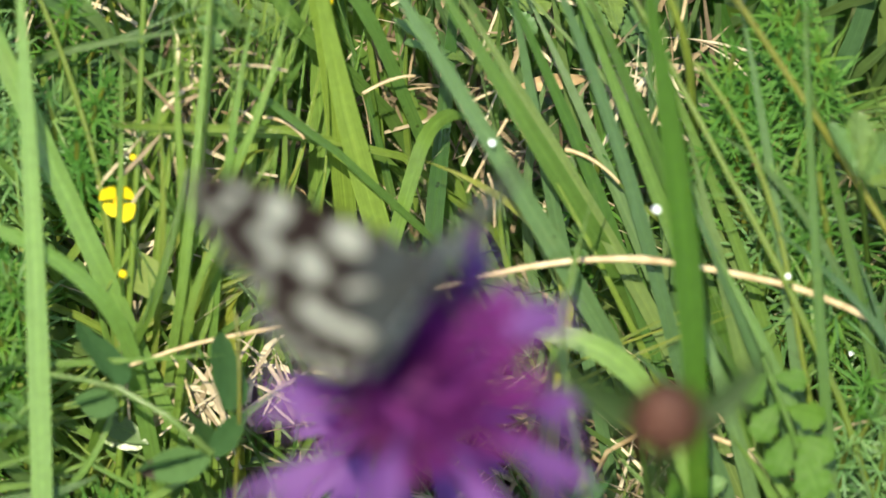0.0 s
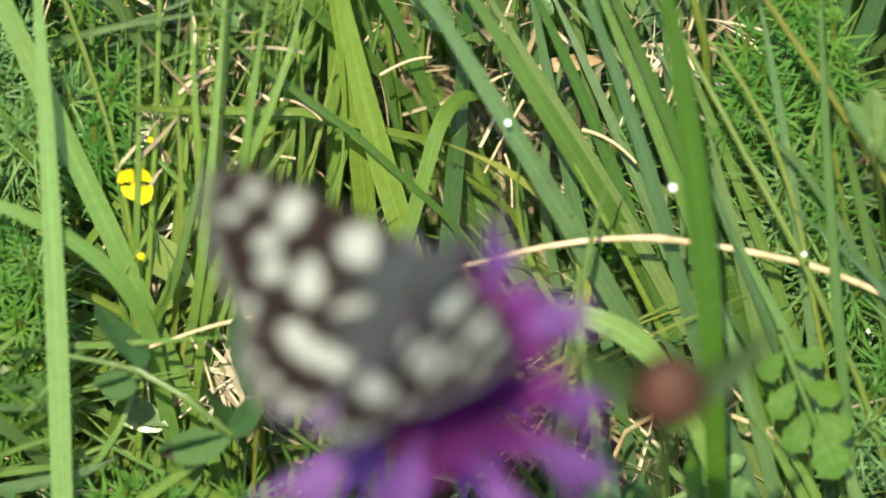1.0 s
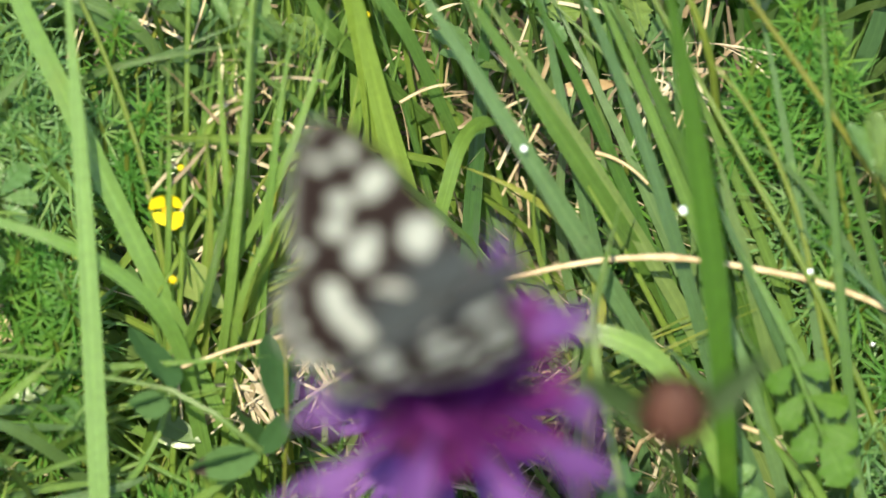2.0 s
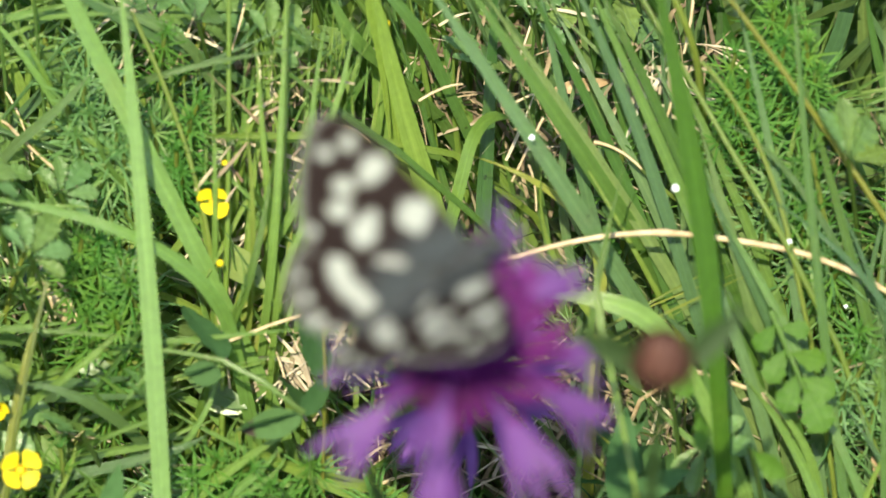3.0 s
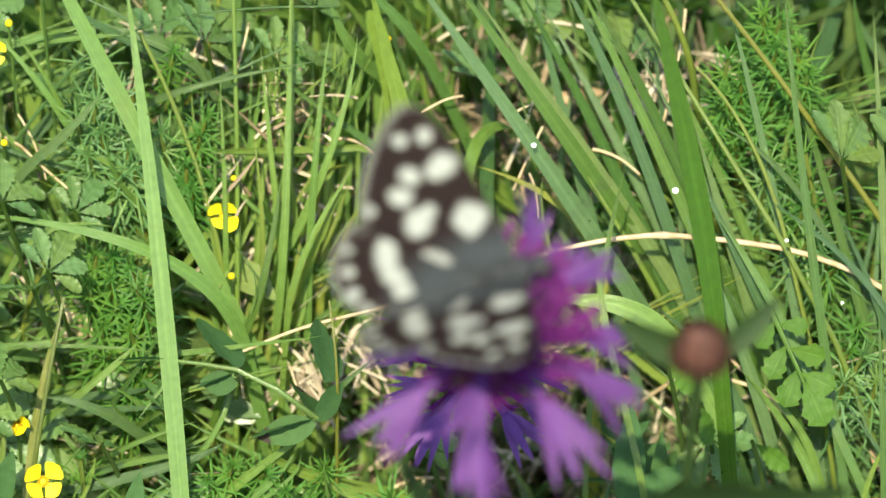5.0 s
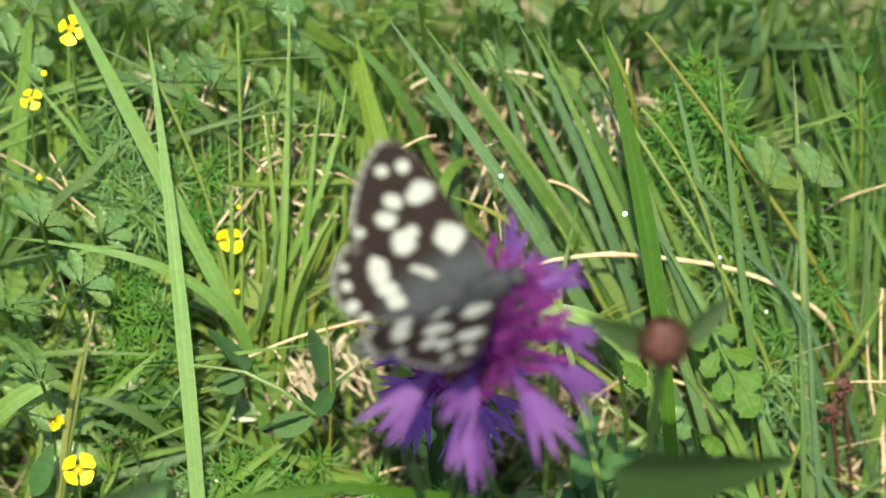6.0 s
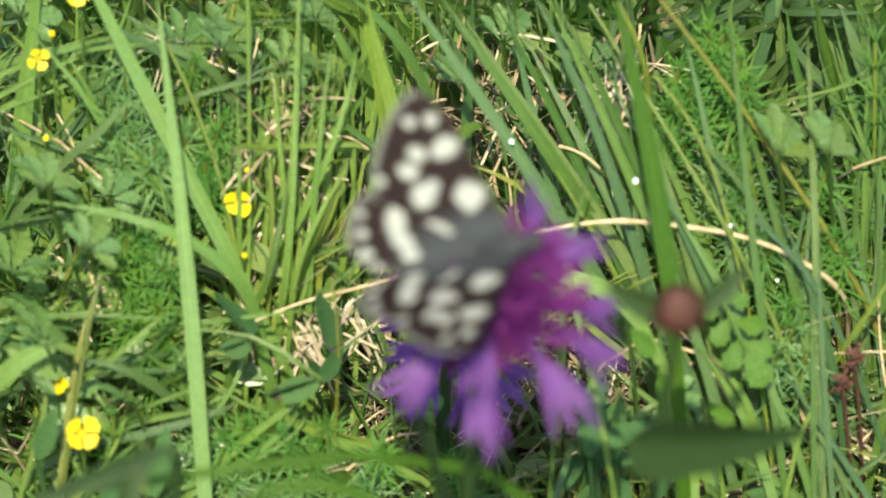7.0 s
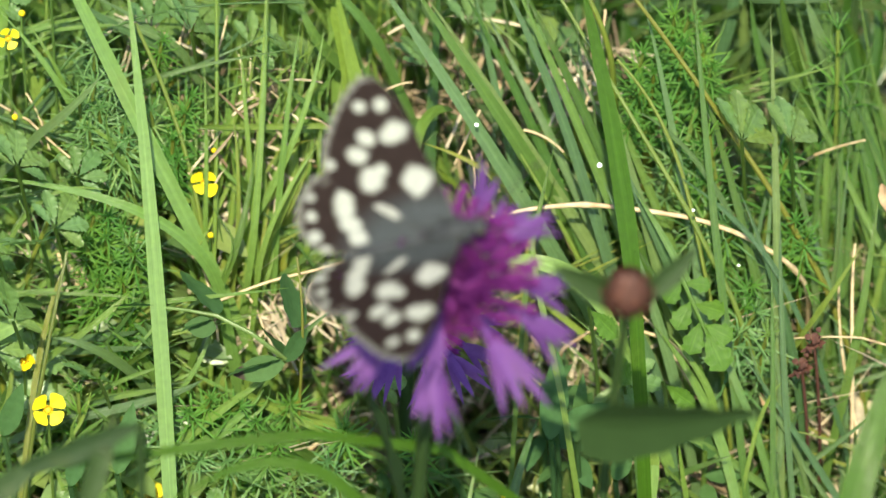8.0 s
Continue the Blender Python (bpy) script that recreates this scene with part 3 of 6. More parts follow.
sheaf("tuft of long deep green meadow grass blades",
      blade((0.0265, 0.0013, 0.0561), (0.0161, 0.0157, 0.0806), (0.0049, 0.0243, 0.1044), 0.0020, DEEP),
      blade((0.0318, -0.0321, 0.0782), (0.0294, -0.0180, 0.1024), (0.0241, 0.0019, 0.1273), 0.0034, TALL, base=0.6, point=3))
sheaf("tuft of slender yellow-green meadow grass blades",
      stalk((0.0426, -0.0072, 0.0779), (0.0342, 0.0024, 0.0900), (0.0213, 0.0179, 0.1080), 0.0010, YELLOW_GREEN),
      stalk((0.0433, -0.0069, 0.0781), (0.0386, 0.0011, 0.0912), (0.0313, 0.0077, 0.1003), 0.0008, YELLOW_GREEN))
sheaf("single slender olive grass blade standing in the turf",
      stalk((0.0600, -0.0028, 0.0722), (0.0460, 0.0047, 0.0949), (0.0328, 0.0129, 0.1132), 0.0011, OLIVE))
sheaf("tuft of long blue-green meadow grass blades",
      blade((0.0471, -0.0174, 0.0425), (0.0422, 0.0026, 0.0776), (0.0361, 0.0174, 0.1075), 0.0017, GREY),
      blade((0.0382, -0.0266, 0.0433), (0.0332, -0.0196, 0.0605), (0.0229, -0.0160, 0.0741), 0.0022, GREY),
      blade((0.0416, -0.0244, 0.0405), (0.0358, -0.0187, 0.0664), (0.0278, -0.0082, 0.0869), 0.0021, GREY),
      blade((0.0361, -0.0064, 0.0434), (0.0199, 0.0070, 0.0720), (-0.0025, 0.0220, 0.1071), 0.0024, GREY),
      blade((0.0411, -0.0115, 0.0484), (0.0362, -0.0048, 0.0702), (0.0305, 0.0057, 0.0908), 0.0024, GREY),
      blade((0.0459, -0.0155, 0.0494), (0.0381, -0.0094, 0.0706), (0.0292, -0.0003, 0.0899), 0.0020, GREY),
      blade((0.0525, -0.0058, 0.0692), (0.0432, -0.0000, 0.0850), (0.0338, 0.0027, 0.0927), 0.0011, GREY))
sheaf("tuft of long bright green meadow grass blades",
      blade((-0.0682, -0.0188, 0.0613), (-0.0609, -0.0204, 0.0697), (-0.0547, -0.0181, 0.0745), 0.0011, BRIGHT, base=1.0, point=4),
      blade((-0.0692, 0.0268, 0.0765), (-0.0723, 0.0281, 0.0879), (-0.0800, 0.0270, 0.1020), 0.0020, BRIGHT),
      blade((-0.0566, -0.0069, 0.0479), (-0.0688, -0.0086, 0.0563), (-0.0840, -0.0103, 0.0647), 0.0022, BRIGHT),
      blade((-0.0624, 0.0147, 0.0847), (-0.0675, 0.0165, 0.0965), (-0.0755, 0.0211, 0.1062), 0.0012, BRIGHT),
      blade((-0.0633, 0.0165, 0.0865), (-0.0665, 0.0171, 0.0972), (-0.0708, 0.0196, 0.1047), 0.0008, BRIGHT),
      blade((-0.0742, 0.0016, 0.0715), (-0.0666, 0.0009, 0.0809), (-0.0567, -0.0020, 0.0831), 0.0009, BRIGHT))
sheaf("tuft of long mid-green meadow grass blades",
      blade((-0.0718, -0.0113, 0.0687), (-0.0598, -0.0170, 0.0731), (-0.0523, -0.0191, 0.0736), 0.0007, GREEN),
      blade((-0.0600, -0.0160, 0.0590), (-0.0543, -0.0164, 0.0687), (-0.0505, -0.0150, 0.0751), 0.0008, GREEN),
      blade((-0.0623, -0.0005, 0.0644), (-0.0675, 0.0020, 0.0820), (-0.0711, 0.0009, 0.0860), 0.0009, GREEN),
      stalk((-0.0629, 0.0202, 0.0952), (-0.0478, 0.0223, 0.1024), (-0.0223, 0.0202, 0.1053), 0.0006, GREEN),
      stalk((-0.0670, 0.0116, 0.0664), (-0.0684, 0.0148, 0.0746), (-0.0713, 0.0173, 0.0821), 0.0006, GREEN),
      blade((-0.0746, -0.0031, 0.0567), (-0.0623, -0.0064, 0.0635), (-0.0504, -0.0086, 0.0663), 0.0012, GREEN))
sheaf("tuft of slender olive meadow grass blades",
      stalk((-0.0720, -0.0275, 0.0551), (-0.0689, -0.0219, 0.0683), (-0.0652, -0.0128, 0.0799), 0.0009, OLIVE),
      blade((-0.0733, -0.0249, 0.0501), (-0.0697, -0.0158, 0.0643), (-0.0655, -0.0102, 0.0749), 0.0012, OLIVE))
sheaf("tuft of long bright green meadow grass blades",
      blade((0.0274, -0.0220, 0.0681), (0.0196, -0.0189, 0.0763), (0.0073, -0.0174, 0.0778), 0.0032, BRIGHT, base=0.5, point=3),
      blade((0.0320, -0.0445, 0.0355), (0.0344, -0.0401, 0.0450), (0.0342, -0.0357, 0.0544), 0.0023, BRIGHT, base=1.0, point=6))
sheaf("tuft of slender yellow-green meadow grass blades",
      blade((-0.0275, 0.0059, 0.0556), (-0.0271, 0.0128, 0.0725), (-0.0215, 0.0084, 0.0834), 0.0012, YELLOW_GREEN),
      blade((-0.0166, 0.0297, 0.0642), (-0.0166, 0.0344, 0.0791), (-0.0184, 0.0367, 0.0966), 0.0027, BRIGHT),
      blade((-0.0143, 0.0220, 0.0818), (-0.0157, 0.0239, 0.0939), (-0.0174, 0.0249, 0.0999), 0.0028, BRIGHT, base=1.0, point=5))
sheaf("tuft of long bright green meadow grass blades",
      blade((-0.0244, 0.0160, 0.0607), (-0.0206, 0.0245, 0.0793), (-0.0145, 0.0323, 0.0972), 0.0014, BRIGHT),
      blade((-0.0305, 0.0194, 0.0590), (-0.0258, 0.0274, 0.0770), (-0.0173, 0.0276, 0.0925), 0.0014, BRIGHT),
      blade((-0.0323, -0.0079, 0.0671), (-0.0286, -0.0053, 0.0798), (-0.0206, 0.0006, 0.0907), 0.0011, BRIGHT),
      blade((-0.0289, 0.0152, 0.0700), (-0.0238, 0.0171, 0.0820), (-0.0188, 0.0188, 0.0938), 0.0013, BRIGHT),
      blade((-0.0242, 0.0193, 0.0741), (-0.0203, 0.0190, 0.0839), (-0.0169, 0.0173, 0.0923), 0.0012, BRIGHT))
sheaf("tuft of slender yellow-green meadow grass blades",
      blade((0.0155, -0.0008, 0.0592), (0.0121, 0.0064, 0.0713), (-0.0033, 0.0103, 0.0803), 0.0017, YELLOW_GREEN, base=1.0),
      stalk((0.0311, 0.0151, 0.0901), (0.0295, 0.0150, 0.1000), (0.0260, 0.0181, 0.1082), 0.0013, YELLOW_GREEN))
sheaf("tuft of long deep green meadow grass blades",
      blade((0.0466, -0.0246, 0.0403), (0.0407, -0.0187, 0.0614), (0.0307, -0.0116, 0.0786), 0.0018, DEEP),
      blade((0.0402, -0.0076, 0.0473), (0.0272, 0.0080, 0.0830), (0.0131, 0.0217, 0.1118), 0.0022, DEEP))
sheaf("single slender yellow-green grass blade standing in the turf",
      blade((-0.0783, -0.0248, 0.0502), (-0.0759, -0.0215, 0.0586), (-0.0760, -0.0180, 0.0671), 0.0010, YELLOW_GREEN))
sheaf("tuft of long blue-green meadow grass blades",
      blade((-0.0551, -0.0216, 0.0584), (-0.0619, -0.0234, 0.0668), (-0.0691, -0.0232, 0.0695), 0.0018, GREY, base=0.9),
      blade((-0.0693, 0.0107, 0.0857), (-0.0628, 0.0090, 0.0941), (-0.0580, 0.0098, 0.0999), 0.0016, GREY, base=0.9))
sheaf("tuft of arching deep green meadow grass blades",
      blade((-0.0178, -0.1011, 0.1046), (-0.0319, -0.1003, 0.1155), (-0.0505, -0.1048, 0.1110), 0.0023, TALL, base=0.9),
      blade((-0.0258, -0.0922, 0.1133), (-0.0556, -0.0988, 0.1170), (-0.0815, -0.1010, 0.1148), 0.0019, TALL, base=0.9))
sheaf("tuft of long mid-green meadow grass blades",
      blade((0.0595, -0.1134, 0.1021), (0.0657, -0.0994, 0.1161), (0.0719, -0.0892, 0.1263), 0.0058, TALL),
      blade((0.0692, 0.0200, 0.0547), (0.0649, 0.0286, 0.0734), (0.0606, 0.0377, 0.0926), 0.0029, GREEN),
      blade((0.0627, -0.0319, 0.0279), (0.0529, -0.0054, 0.0696), (0.0438, 0.0123, 0.1025), 0.0018, GREEN),
      blade((0.0683, -0.0223, 0.0375), (0.0727, -0.0158, 0.0592), (0.0764, -0.0050, 0.0801), 0.0018, GREEN),
      blade((0.0611, 0.0242, 0.0689), (0.0579, 0.0271, 0.0819), (0.0563, 0.0297, 0.0946), 0.0016, GREEN),
      blade((0.0664, 0.0289, 0.0737), (0.0634, 0.0289, 0.0837), (0.0616, 0.0303, 0.0952), 0.0022, GREEN),
      blade((0.0557, -0.0379, 0.0371), (0.0563, -0.0269, 0.0582), (0.0565, -0.0168, 0.0734), 0.0011, GREEN))
sheaf("single long deep green grass blade standing in the turf",
      blade((0.0769, 0.0149, 0.0495), (0.0727, 0.0270, 0.0717), (0.0686, 0.0374, 0.0923), 0.0037, DEEP))
sheaf("tuft of long blue-green meadow grass blades",
      blade((0.0578, -0.0318, 0.0281), (0.0583, -0.0081, 0.0720), (0.0581, 0.0121, 0.1072), 0.0018, GREY),
      blade((0.0624, -0.0221, 0.0377), (0.0590, -0.0153, 0.0596), (0.0513, -0.0041, 0.0810), 0.0018, GREY),
      blade((0.0729, 0.0220, 0.0718), (0.0691, 0.0249, 0.0847), (0.0655, 0.0294, 0.0943), 0.0030, GREY, base=0.9),
      blade((0.0588, -0.0140, 0.0661), (0.0515, -0.0093, 0.0758), (0.0402, -0.0051, 0.0849), 0.0011, GREY),
      blade((0.0592, -0.0380, 0.0370), (0.0582, -0.0234, 0.0617), (0.0586, -0.0106, 0.0795), 0.0012, GREY))
sheaf("tuft of long mid-green meadow grass blades",
      blade((0.0090, -0.0427, 0.0322), (0.0111, -0.0369, 0.0431), (0.0157, -0.0312, 0.0539), 0.0020, GREEN),
      blade((-0.0082, 0.0235, 0.0884), (-0.0135, 0.0242, 0.0992), (-0.0209, 0.0261, 0.1062), 0.0020, GREEN))
sheaf("single long blue-green grass blade standing in the turf",
      blade((-0.0754, 0.0235, 0.0732), (-0.0658, 0.0237, 0.0836), (-0.0578, 0.0234, 0.0984), 0.0020, GREY))
sheaf("tuft of long bright green meadow grass blades",
      blade((-0.0800, 0.0206, 0.0653), (-0.0760, 0.0264, 0.0912), (-0.0727, 0.0313, 0.1113), 0.0036, BRIGHT),
      blade((-0.0838, -0.0238, 0.0663), (-0.0773, -0.0247, 0.0730), (-0.0713, -0.0250, 0.0753), 0.0032, BRIGHT, base=1.0, point=3))
sheaf("tuft of long bright green meadow grass blades",
      blade((0.0496, -0.0362, 0.0337), (0.0446, -0.0260, 0.0490), (0.0354, -0.0208, 0.0643), 0.0020, BRIGHT),
      blade((0.0335, -0.0396, 0.0405), (0.0346, -0.0392, 0.0459), (0.0346, -0.0383, 0.0519), 0.0019, BRIGHT, base=1.0, point=6),
      blade((0.0404, -0.0400, 0.0401), (0.0396, -0.0387, 0.0464), (0.0391, -0.0378, 0.0524), 0.0009, BRIGHT, base=1.0),
      blade((0.0462, -0.0265, 0.0485), (0.0435, -0.0246, 0.0554), (0.0380, -0.0220, 0.0631), 0.0014, BRIGHT),
      blade((0.0529, -0.0309, 0.0441), (0.0550, -0.0292, 0.0508), (0.0578, -0.0289, 0.0562), 0.0009, BRIGHT))
sheaf("single long mid-green grass blade standing in the turf",
      blade((-0.0161, 0.0256, 0.0855), (-0.0206, 0.0241, 0.0940), (-0.0231, 0.0265, 0.1015), 0.0022, GREEN))
sheaf("single long bright green grass blade standing in the turf",
      blade((0.0569, 0.0135, 0.0634), (0.0507, 0.0206, 0.0805), (0.0455, 0.0275, 0.0976), 0.0016, BRIGHT))
sheaf("single slender yellow-green grass blade standing in the turf",
      blade((0.0625, -0.0179, 0.0571), (0.0673, -0.0181, 0.0670), (0.0724, -0.0152, 0.0750), 0.0011, YELLOW_GREEN))
sheaf("thin dry tan grass stalk leaning in the turf",
      stalk((0.0379, -0.0178, 0.0572), (0.0403, -0.0193, 0.0557), (0.0426, -0.0214, 0.0536), 0.0007, STRAW),
      stalk((0.0395, -0.0235, 0.0313), (0.0452, -0.0261, 0.0287), (0.0500, -0.0283, 0.0264), 0.0007, STRAW),
      stalk((0.0373, -0.0118, 0.0532), (0.0401, -0.0153, 0.0496), (0.0428, -0.0189, 0.0461), 0.0005, STRAW))
sheaf("thin dry tan grass stalk leaning in the turf",
      stalk((0.0715, -0.0141, 0.0508), (0.0720, -0.0071, 0.0578), (0.0728, -0.0022, 0.0627), 0.0007, STRAW),
      stalk((0.0709, -0.0179, 0.0419), (0.0698, -0.0115, 0.0483), (0.0696, -0.0070, 0.0579), 0.0006, STRAW),
      stalk((0.0725, -0.0189, 0.0561), (0.0666, -0.0186, 0.0564), (0.0608, -0.0186, 0.0564), 0.0004, STRAW),
      stalk((0.0667, 0.0116, 0.0715), (0.0706, 0.0099, 0.0749), (0.0751, 0.0081, 0.0780), 0.0006, STRAW))
sheaf("thin dry tan grass stalk leaning in the turf",
      stalk((-0.0710, 0.0150, 0.0850), (-0.0648, 0.0081, 0.0831), (-0.0581, 0.0042, 0.0792), 0.0005, STRAW),
      blade((-0.0627, -0.0007, 0.0591), (-0.0653, -0.0011, 0.0638), (-0.0675, 0.0019, 0.0667), 0.0022, STRAW))
sheaf("thin dry tan grass stalk leaning in the turf",
      stalk((-0.0298, 0.0027, 0.0473), (-0.0309, 0.0031, 0.0528), (-0.0311, 0.0040, 0.0588), 0.0005, STRAW),
      stalk((-0.0188, -0.0167, 0.0381), (-0.0128, -0.0155, 0.0393), (-0.0069, -0.0165, 0.0383), 0.0007, STRAW))
sheaf("thin dry tan grass stalk leaning in the turf",
      stalk((-0.0462, 0.0394, 0.0790), (-0.0395, 0.0331, 0.0778), (-0.0327, 0.0273, 0.0769), 0.0005, STRAW))
sheaf("single slender olive grass blade standing in the turf",
      stalk((-0.0254, -0.0228, 0.0623), (-0.0251, -0.0197, 0.0704), (-0.0256, -0.0135, 0.0767), 0.0006, OLIVE))
sheaf("tuft of slender sunlit yellow-green meadow grass blades",
      blade((-0.0326, 0.0044, 0.0684), (-0.0237, 0.0083, 0.0883), (-0.0190, 0.0158, 0.1038), 0.0013, BRIGHT, base=0.9),
      blade((-0.0318, -0.0004, 0.0636), (-0.0259, -0.0007, 0.0793), (-0.0209, 0.0024, 0.0904), 0.0011, YELLOW_GREEN, base=0.9),
      blade((-0.0289, 0.0011, 0.0651), (-0.0264, 0.0076, 0.0876), (-0.0230, 0.0167, 0.1047), 0.0012, BRIGHT, base=0.9),
      blade((-0.0322, -0.0007, 0.0633), (-0.0330, 0.0046, 0.0846), (-0.0337, 0.0155, 0.1035), 0.0012, BRIGHT, base=0.9),
      blade((-0.0417, -0.0012, 0.0628), (-0.0405, 0.0033, 0.0833), (-0.0401, 0.0125, 0.1005), 0.0009, BRIGHT, base=0.9),
      blade((-0.0364, -0.0022, 0.0618), (-0.0351, -0.0000, 0.0800), (-0.0356, 0.0061, 0.0941), 0.0009, YELLOW_GREEN, base=0.9))
sheaf("thin bleached grass stalks lying among the green blades",
      straw_piece((-0.0103, 0.0181, 0.0841), (-0.0037, 0.0197, 0.0857), 0.00042),
      straw_piece((0.0030, 0.0172, 0.0832), (0.0092, 0.0186, 0.0846), 0.00036),
      straw_piece((-0.0428, 0.0285, 0.0945), (-0.0461, 0.0227, 0.0887), 0.00036),
      straw_piece((-0.0356, 0.0289, 0.0949), (-0.0381, 0.0233, 0.0893), 0.00036),
      straw_piece((-0.0344, 0.0213, 0.0873), (-0.0271, 0.0184, 0.0844), 0.00036),
      straw_piece((-0.0230, 0.0159, 0.0819), (-0.0177, 0.0140, 0.0800), 0.00048),
      straw_piece((0.0154, 0.0132, 0.0792), (0.0223, 0.0102, 0.0762), 0.00054),
      straw_piece((0.0307, 0.0277, 0.0937), (0.0291, 0.0221, 0.0881), 0.00048))
sheaf("thin bleached grass stalks lying among the green blades",
      straw_piece((0.0277, 0.0192, 0.0852), (0.0260, 0.0149, 0.0809), 0.00042),
      straw_piece((-0.0645, 0.0006, 0.0666), (-0.0619, -0.0047, 0.0613), 0.00096),
      straw_piece((-0.0418, -0.0021, 0.0639), (-0.0397, -0.0113, 0.0547), 0.00054),
      straw_piece((0.0056, 0.0110, 0.0770), (0.0065, 0.0062, 0.0722), 0.00036),
      straw_piece((0.0080, 0.0159, 0.0819), (0.0030, 0.0093, 0.0753), 0.00042),
      straw_piece((-0.0507, 0.0228, 0.0888), (-0.0465, 0.0269, 0.0929), 0.00042),
      straw_piece((-0.0345, -0.0055, 0.0605), (-0.0314, -0.0110, 0.0550), 0.00048),
      straw_piece((-0.0714, 0.0205, 0.0865), (-0.0677, 0.0133, 0.0793), 0.00036))
fine_tuft((-0.0389, 0.0002, 0.0448), (-0.0383, 0.0227, 0.0977), 14, 0.0072, 0.0093, 0.0010, BRIGHT, 1, 0.06)
fine_tuft((-0.0352, 0.0011, 0.0408), (-0.0266, 0.0263, 0.0962), 16, 0.0062, 0.0083, 0.0012, BRIGHT, 2, 0.06)
fine_tuft((-0.0261, 0.0075, 0.0421), (-0.0169, 0.0285, 0.0934), 12, 0.0063, 0.0094, 0.0010, BRIGHT, 3, 0.06)
fine_tuft((-0.0402, -0.0025, 0.0421), (-0.0238, 0.0148, 0.0797), 10, 0.0041, 0.0082, 0.0010, YELLOW_GREEN, 4, 0.06)
fine_tuft((-0.0662, 0.0213, 0.0508), (-0.0667, 0.0384, 0.0983), 10, 0.0094, 0.0126, 0.0014, BRIGHT, 5, 0.06)
fine_tuft((-0.0755, -0.0037, 0.0460), (-0.0657, 0.0066, 0.0715), 8, 0.0092, 0.0122, 0.0010, GREEN, 6, 0.06)
fine_tuft((0.0353, -0.0025, 0.0422), (0.0169, 0.0278, 0.1028), 7, 0.0123, 0.0164, 0.0015, GREY, 7, 0.06)
fine_tuft((0.0487, -0.0100, 0.0347), (0.0379, 0.0201, 0.0951), 6, 0.0123, 0.0164, 0.0013, GREEN, 8, 0.06)
fine_tuft((0.0609, -0.0149, 0.0298), (0.0576, 0.0208, 0.0958), 7, 0.0123, 0.0164, 0.0013, GREY, 9, 0.06)
fine_tuft((0.0714, -0.0062, 0.0285), (0.0700, 0.0296, 0.0945), 10, 0.0083, 0.0104, 0.0016, GREEN, 10, 0.06)
fine_tuft((0.0002, 0.0213, 0.0459), (-0.0031, 0.0397, 0.0895), 10, 0.0127, 0.0148, 0.0013, GREEN, 11, 0.06)
fine_tuft((0.0142, 0.0183, 0.0480), (0.0111, 0.0381, 0.0930), 5, 0.0105, 0.0147, 0.0013, GREY, 12, 0.06)
fine_tuft((0.0430, -0.0312, 0.0286), (0.0352, -0.0225, 0.0576), 8, 0.0161, 0.0201, 0.0014, GREEN, 13, 0.06)
fine_tuft((0.0637, -0.0320, 0.0279), (0.0635, -0.0221, 0.0579), 8, 0.0121, 0.0141, 0.0014, GREY, 14, 0.06)
fine_tuft((-0.0577, 0.0062, 0.0457), (-0.0629, 0.0163, 0.0812), 8, 0.0093, 0.0145, 0.0009, BRIGHT, 15, 0.06)
fine_tuft((-0.0232, -0.0241, 0.0256), (-0.0180, -0.0132, 0.0517), 8, 0.0204, 0.0265, 0.0009, GREEN, 16, 0.06)
fine_tuft((-0.0482, 0.0259, 0.0503), (-0.0452, 0.0442, 0.0939), 8, 0.0106, 0.0148, 0.0012, BRIGHT, 17, 0.06)
fine_tuft((0.0224, -0.0257, 0.0240), (0.0257, -0.0092, 0.0557), 10, 0.0122, 0.0102, 0.0008, OLIVE, 18, 0.03)
fine_tuft((-0.0914, 0.0138, 0.0484), (-0.0835, 0.0336, 0.0987), 12, 0.0125, 0.0167, 0.0014, GREEN, 19, 0.06)
fine_tuft((0.0873, -0.0067, 0.0279), (0.0836, 0.0277, 0.0926), 14, 0.0167, 0.0208, 0.0015, GREEN, 20, 0.06)
fine_tuft((-0.0749, -0.0006, 0.0542), (-0.0661, 0.0044, 0.0794), 7, 0.0091, 0.0122, 0.0010, BRIGHT, 41, 0.12)
fine_tuft((-0.0699, -0.0172, 0.0426), (-0.0741, -0.0105, 0.0645), 7, 0.0091, 0.0121, 0.0010, GREEN, 42, 0.12)
fine_tuft((-0.0601, -0.0190, 0.0408), (-0.0508, -0.0142, 0.0608), 7, 0.0091, 0.0121, 0.0009, BRIGHT, 43, 0.12)
fine_tuft((-0.0761, -0.0266, 0.0383), (-0.0667, -0.0216, 0.0584), 7, 0.0080, 0.0100, 0.0010, BRIGHT, 44, 0.12)
fine_tuft((-0.0346, -0.0229, 0.0369), (-0.0383, -0.0174, 0.0576), 8, 0.0141, 0.0161, 0.0008, BRIGHT, 45, 0.12)
fine_tuft((-0.0552, 0.0165, 0.0662), (-0.0664, 0.0180, 0.0880), 6, 0.0061, 0.0082, 0.0010, BRIGHT, 46, 0.12)
fine_tuft((-0.0478, 0.0046, 0.0594), (-0.0611, 0.0050, 0.0799), 5, 0.0061, 0.0081, 0.0010, BRIGHT, 47, 0.12)
fine_tuft((-0.0133, -0.0269, 0.0279), (-0.0061, -0.0200, 0.0550), 8, 0.0162, 0.0203, 0.0009, GREEN, 48, 0.12)
fine_tuft((-0.0183, 0.0396, 0.0641), (-0.0223, 0.0473, 0.0920), 7, 0.0063, 0.0085, 0.0017, GREEN, 51, 0.08)
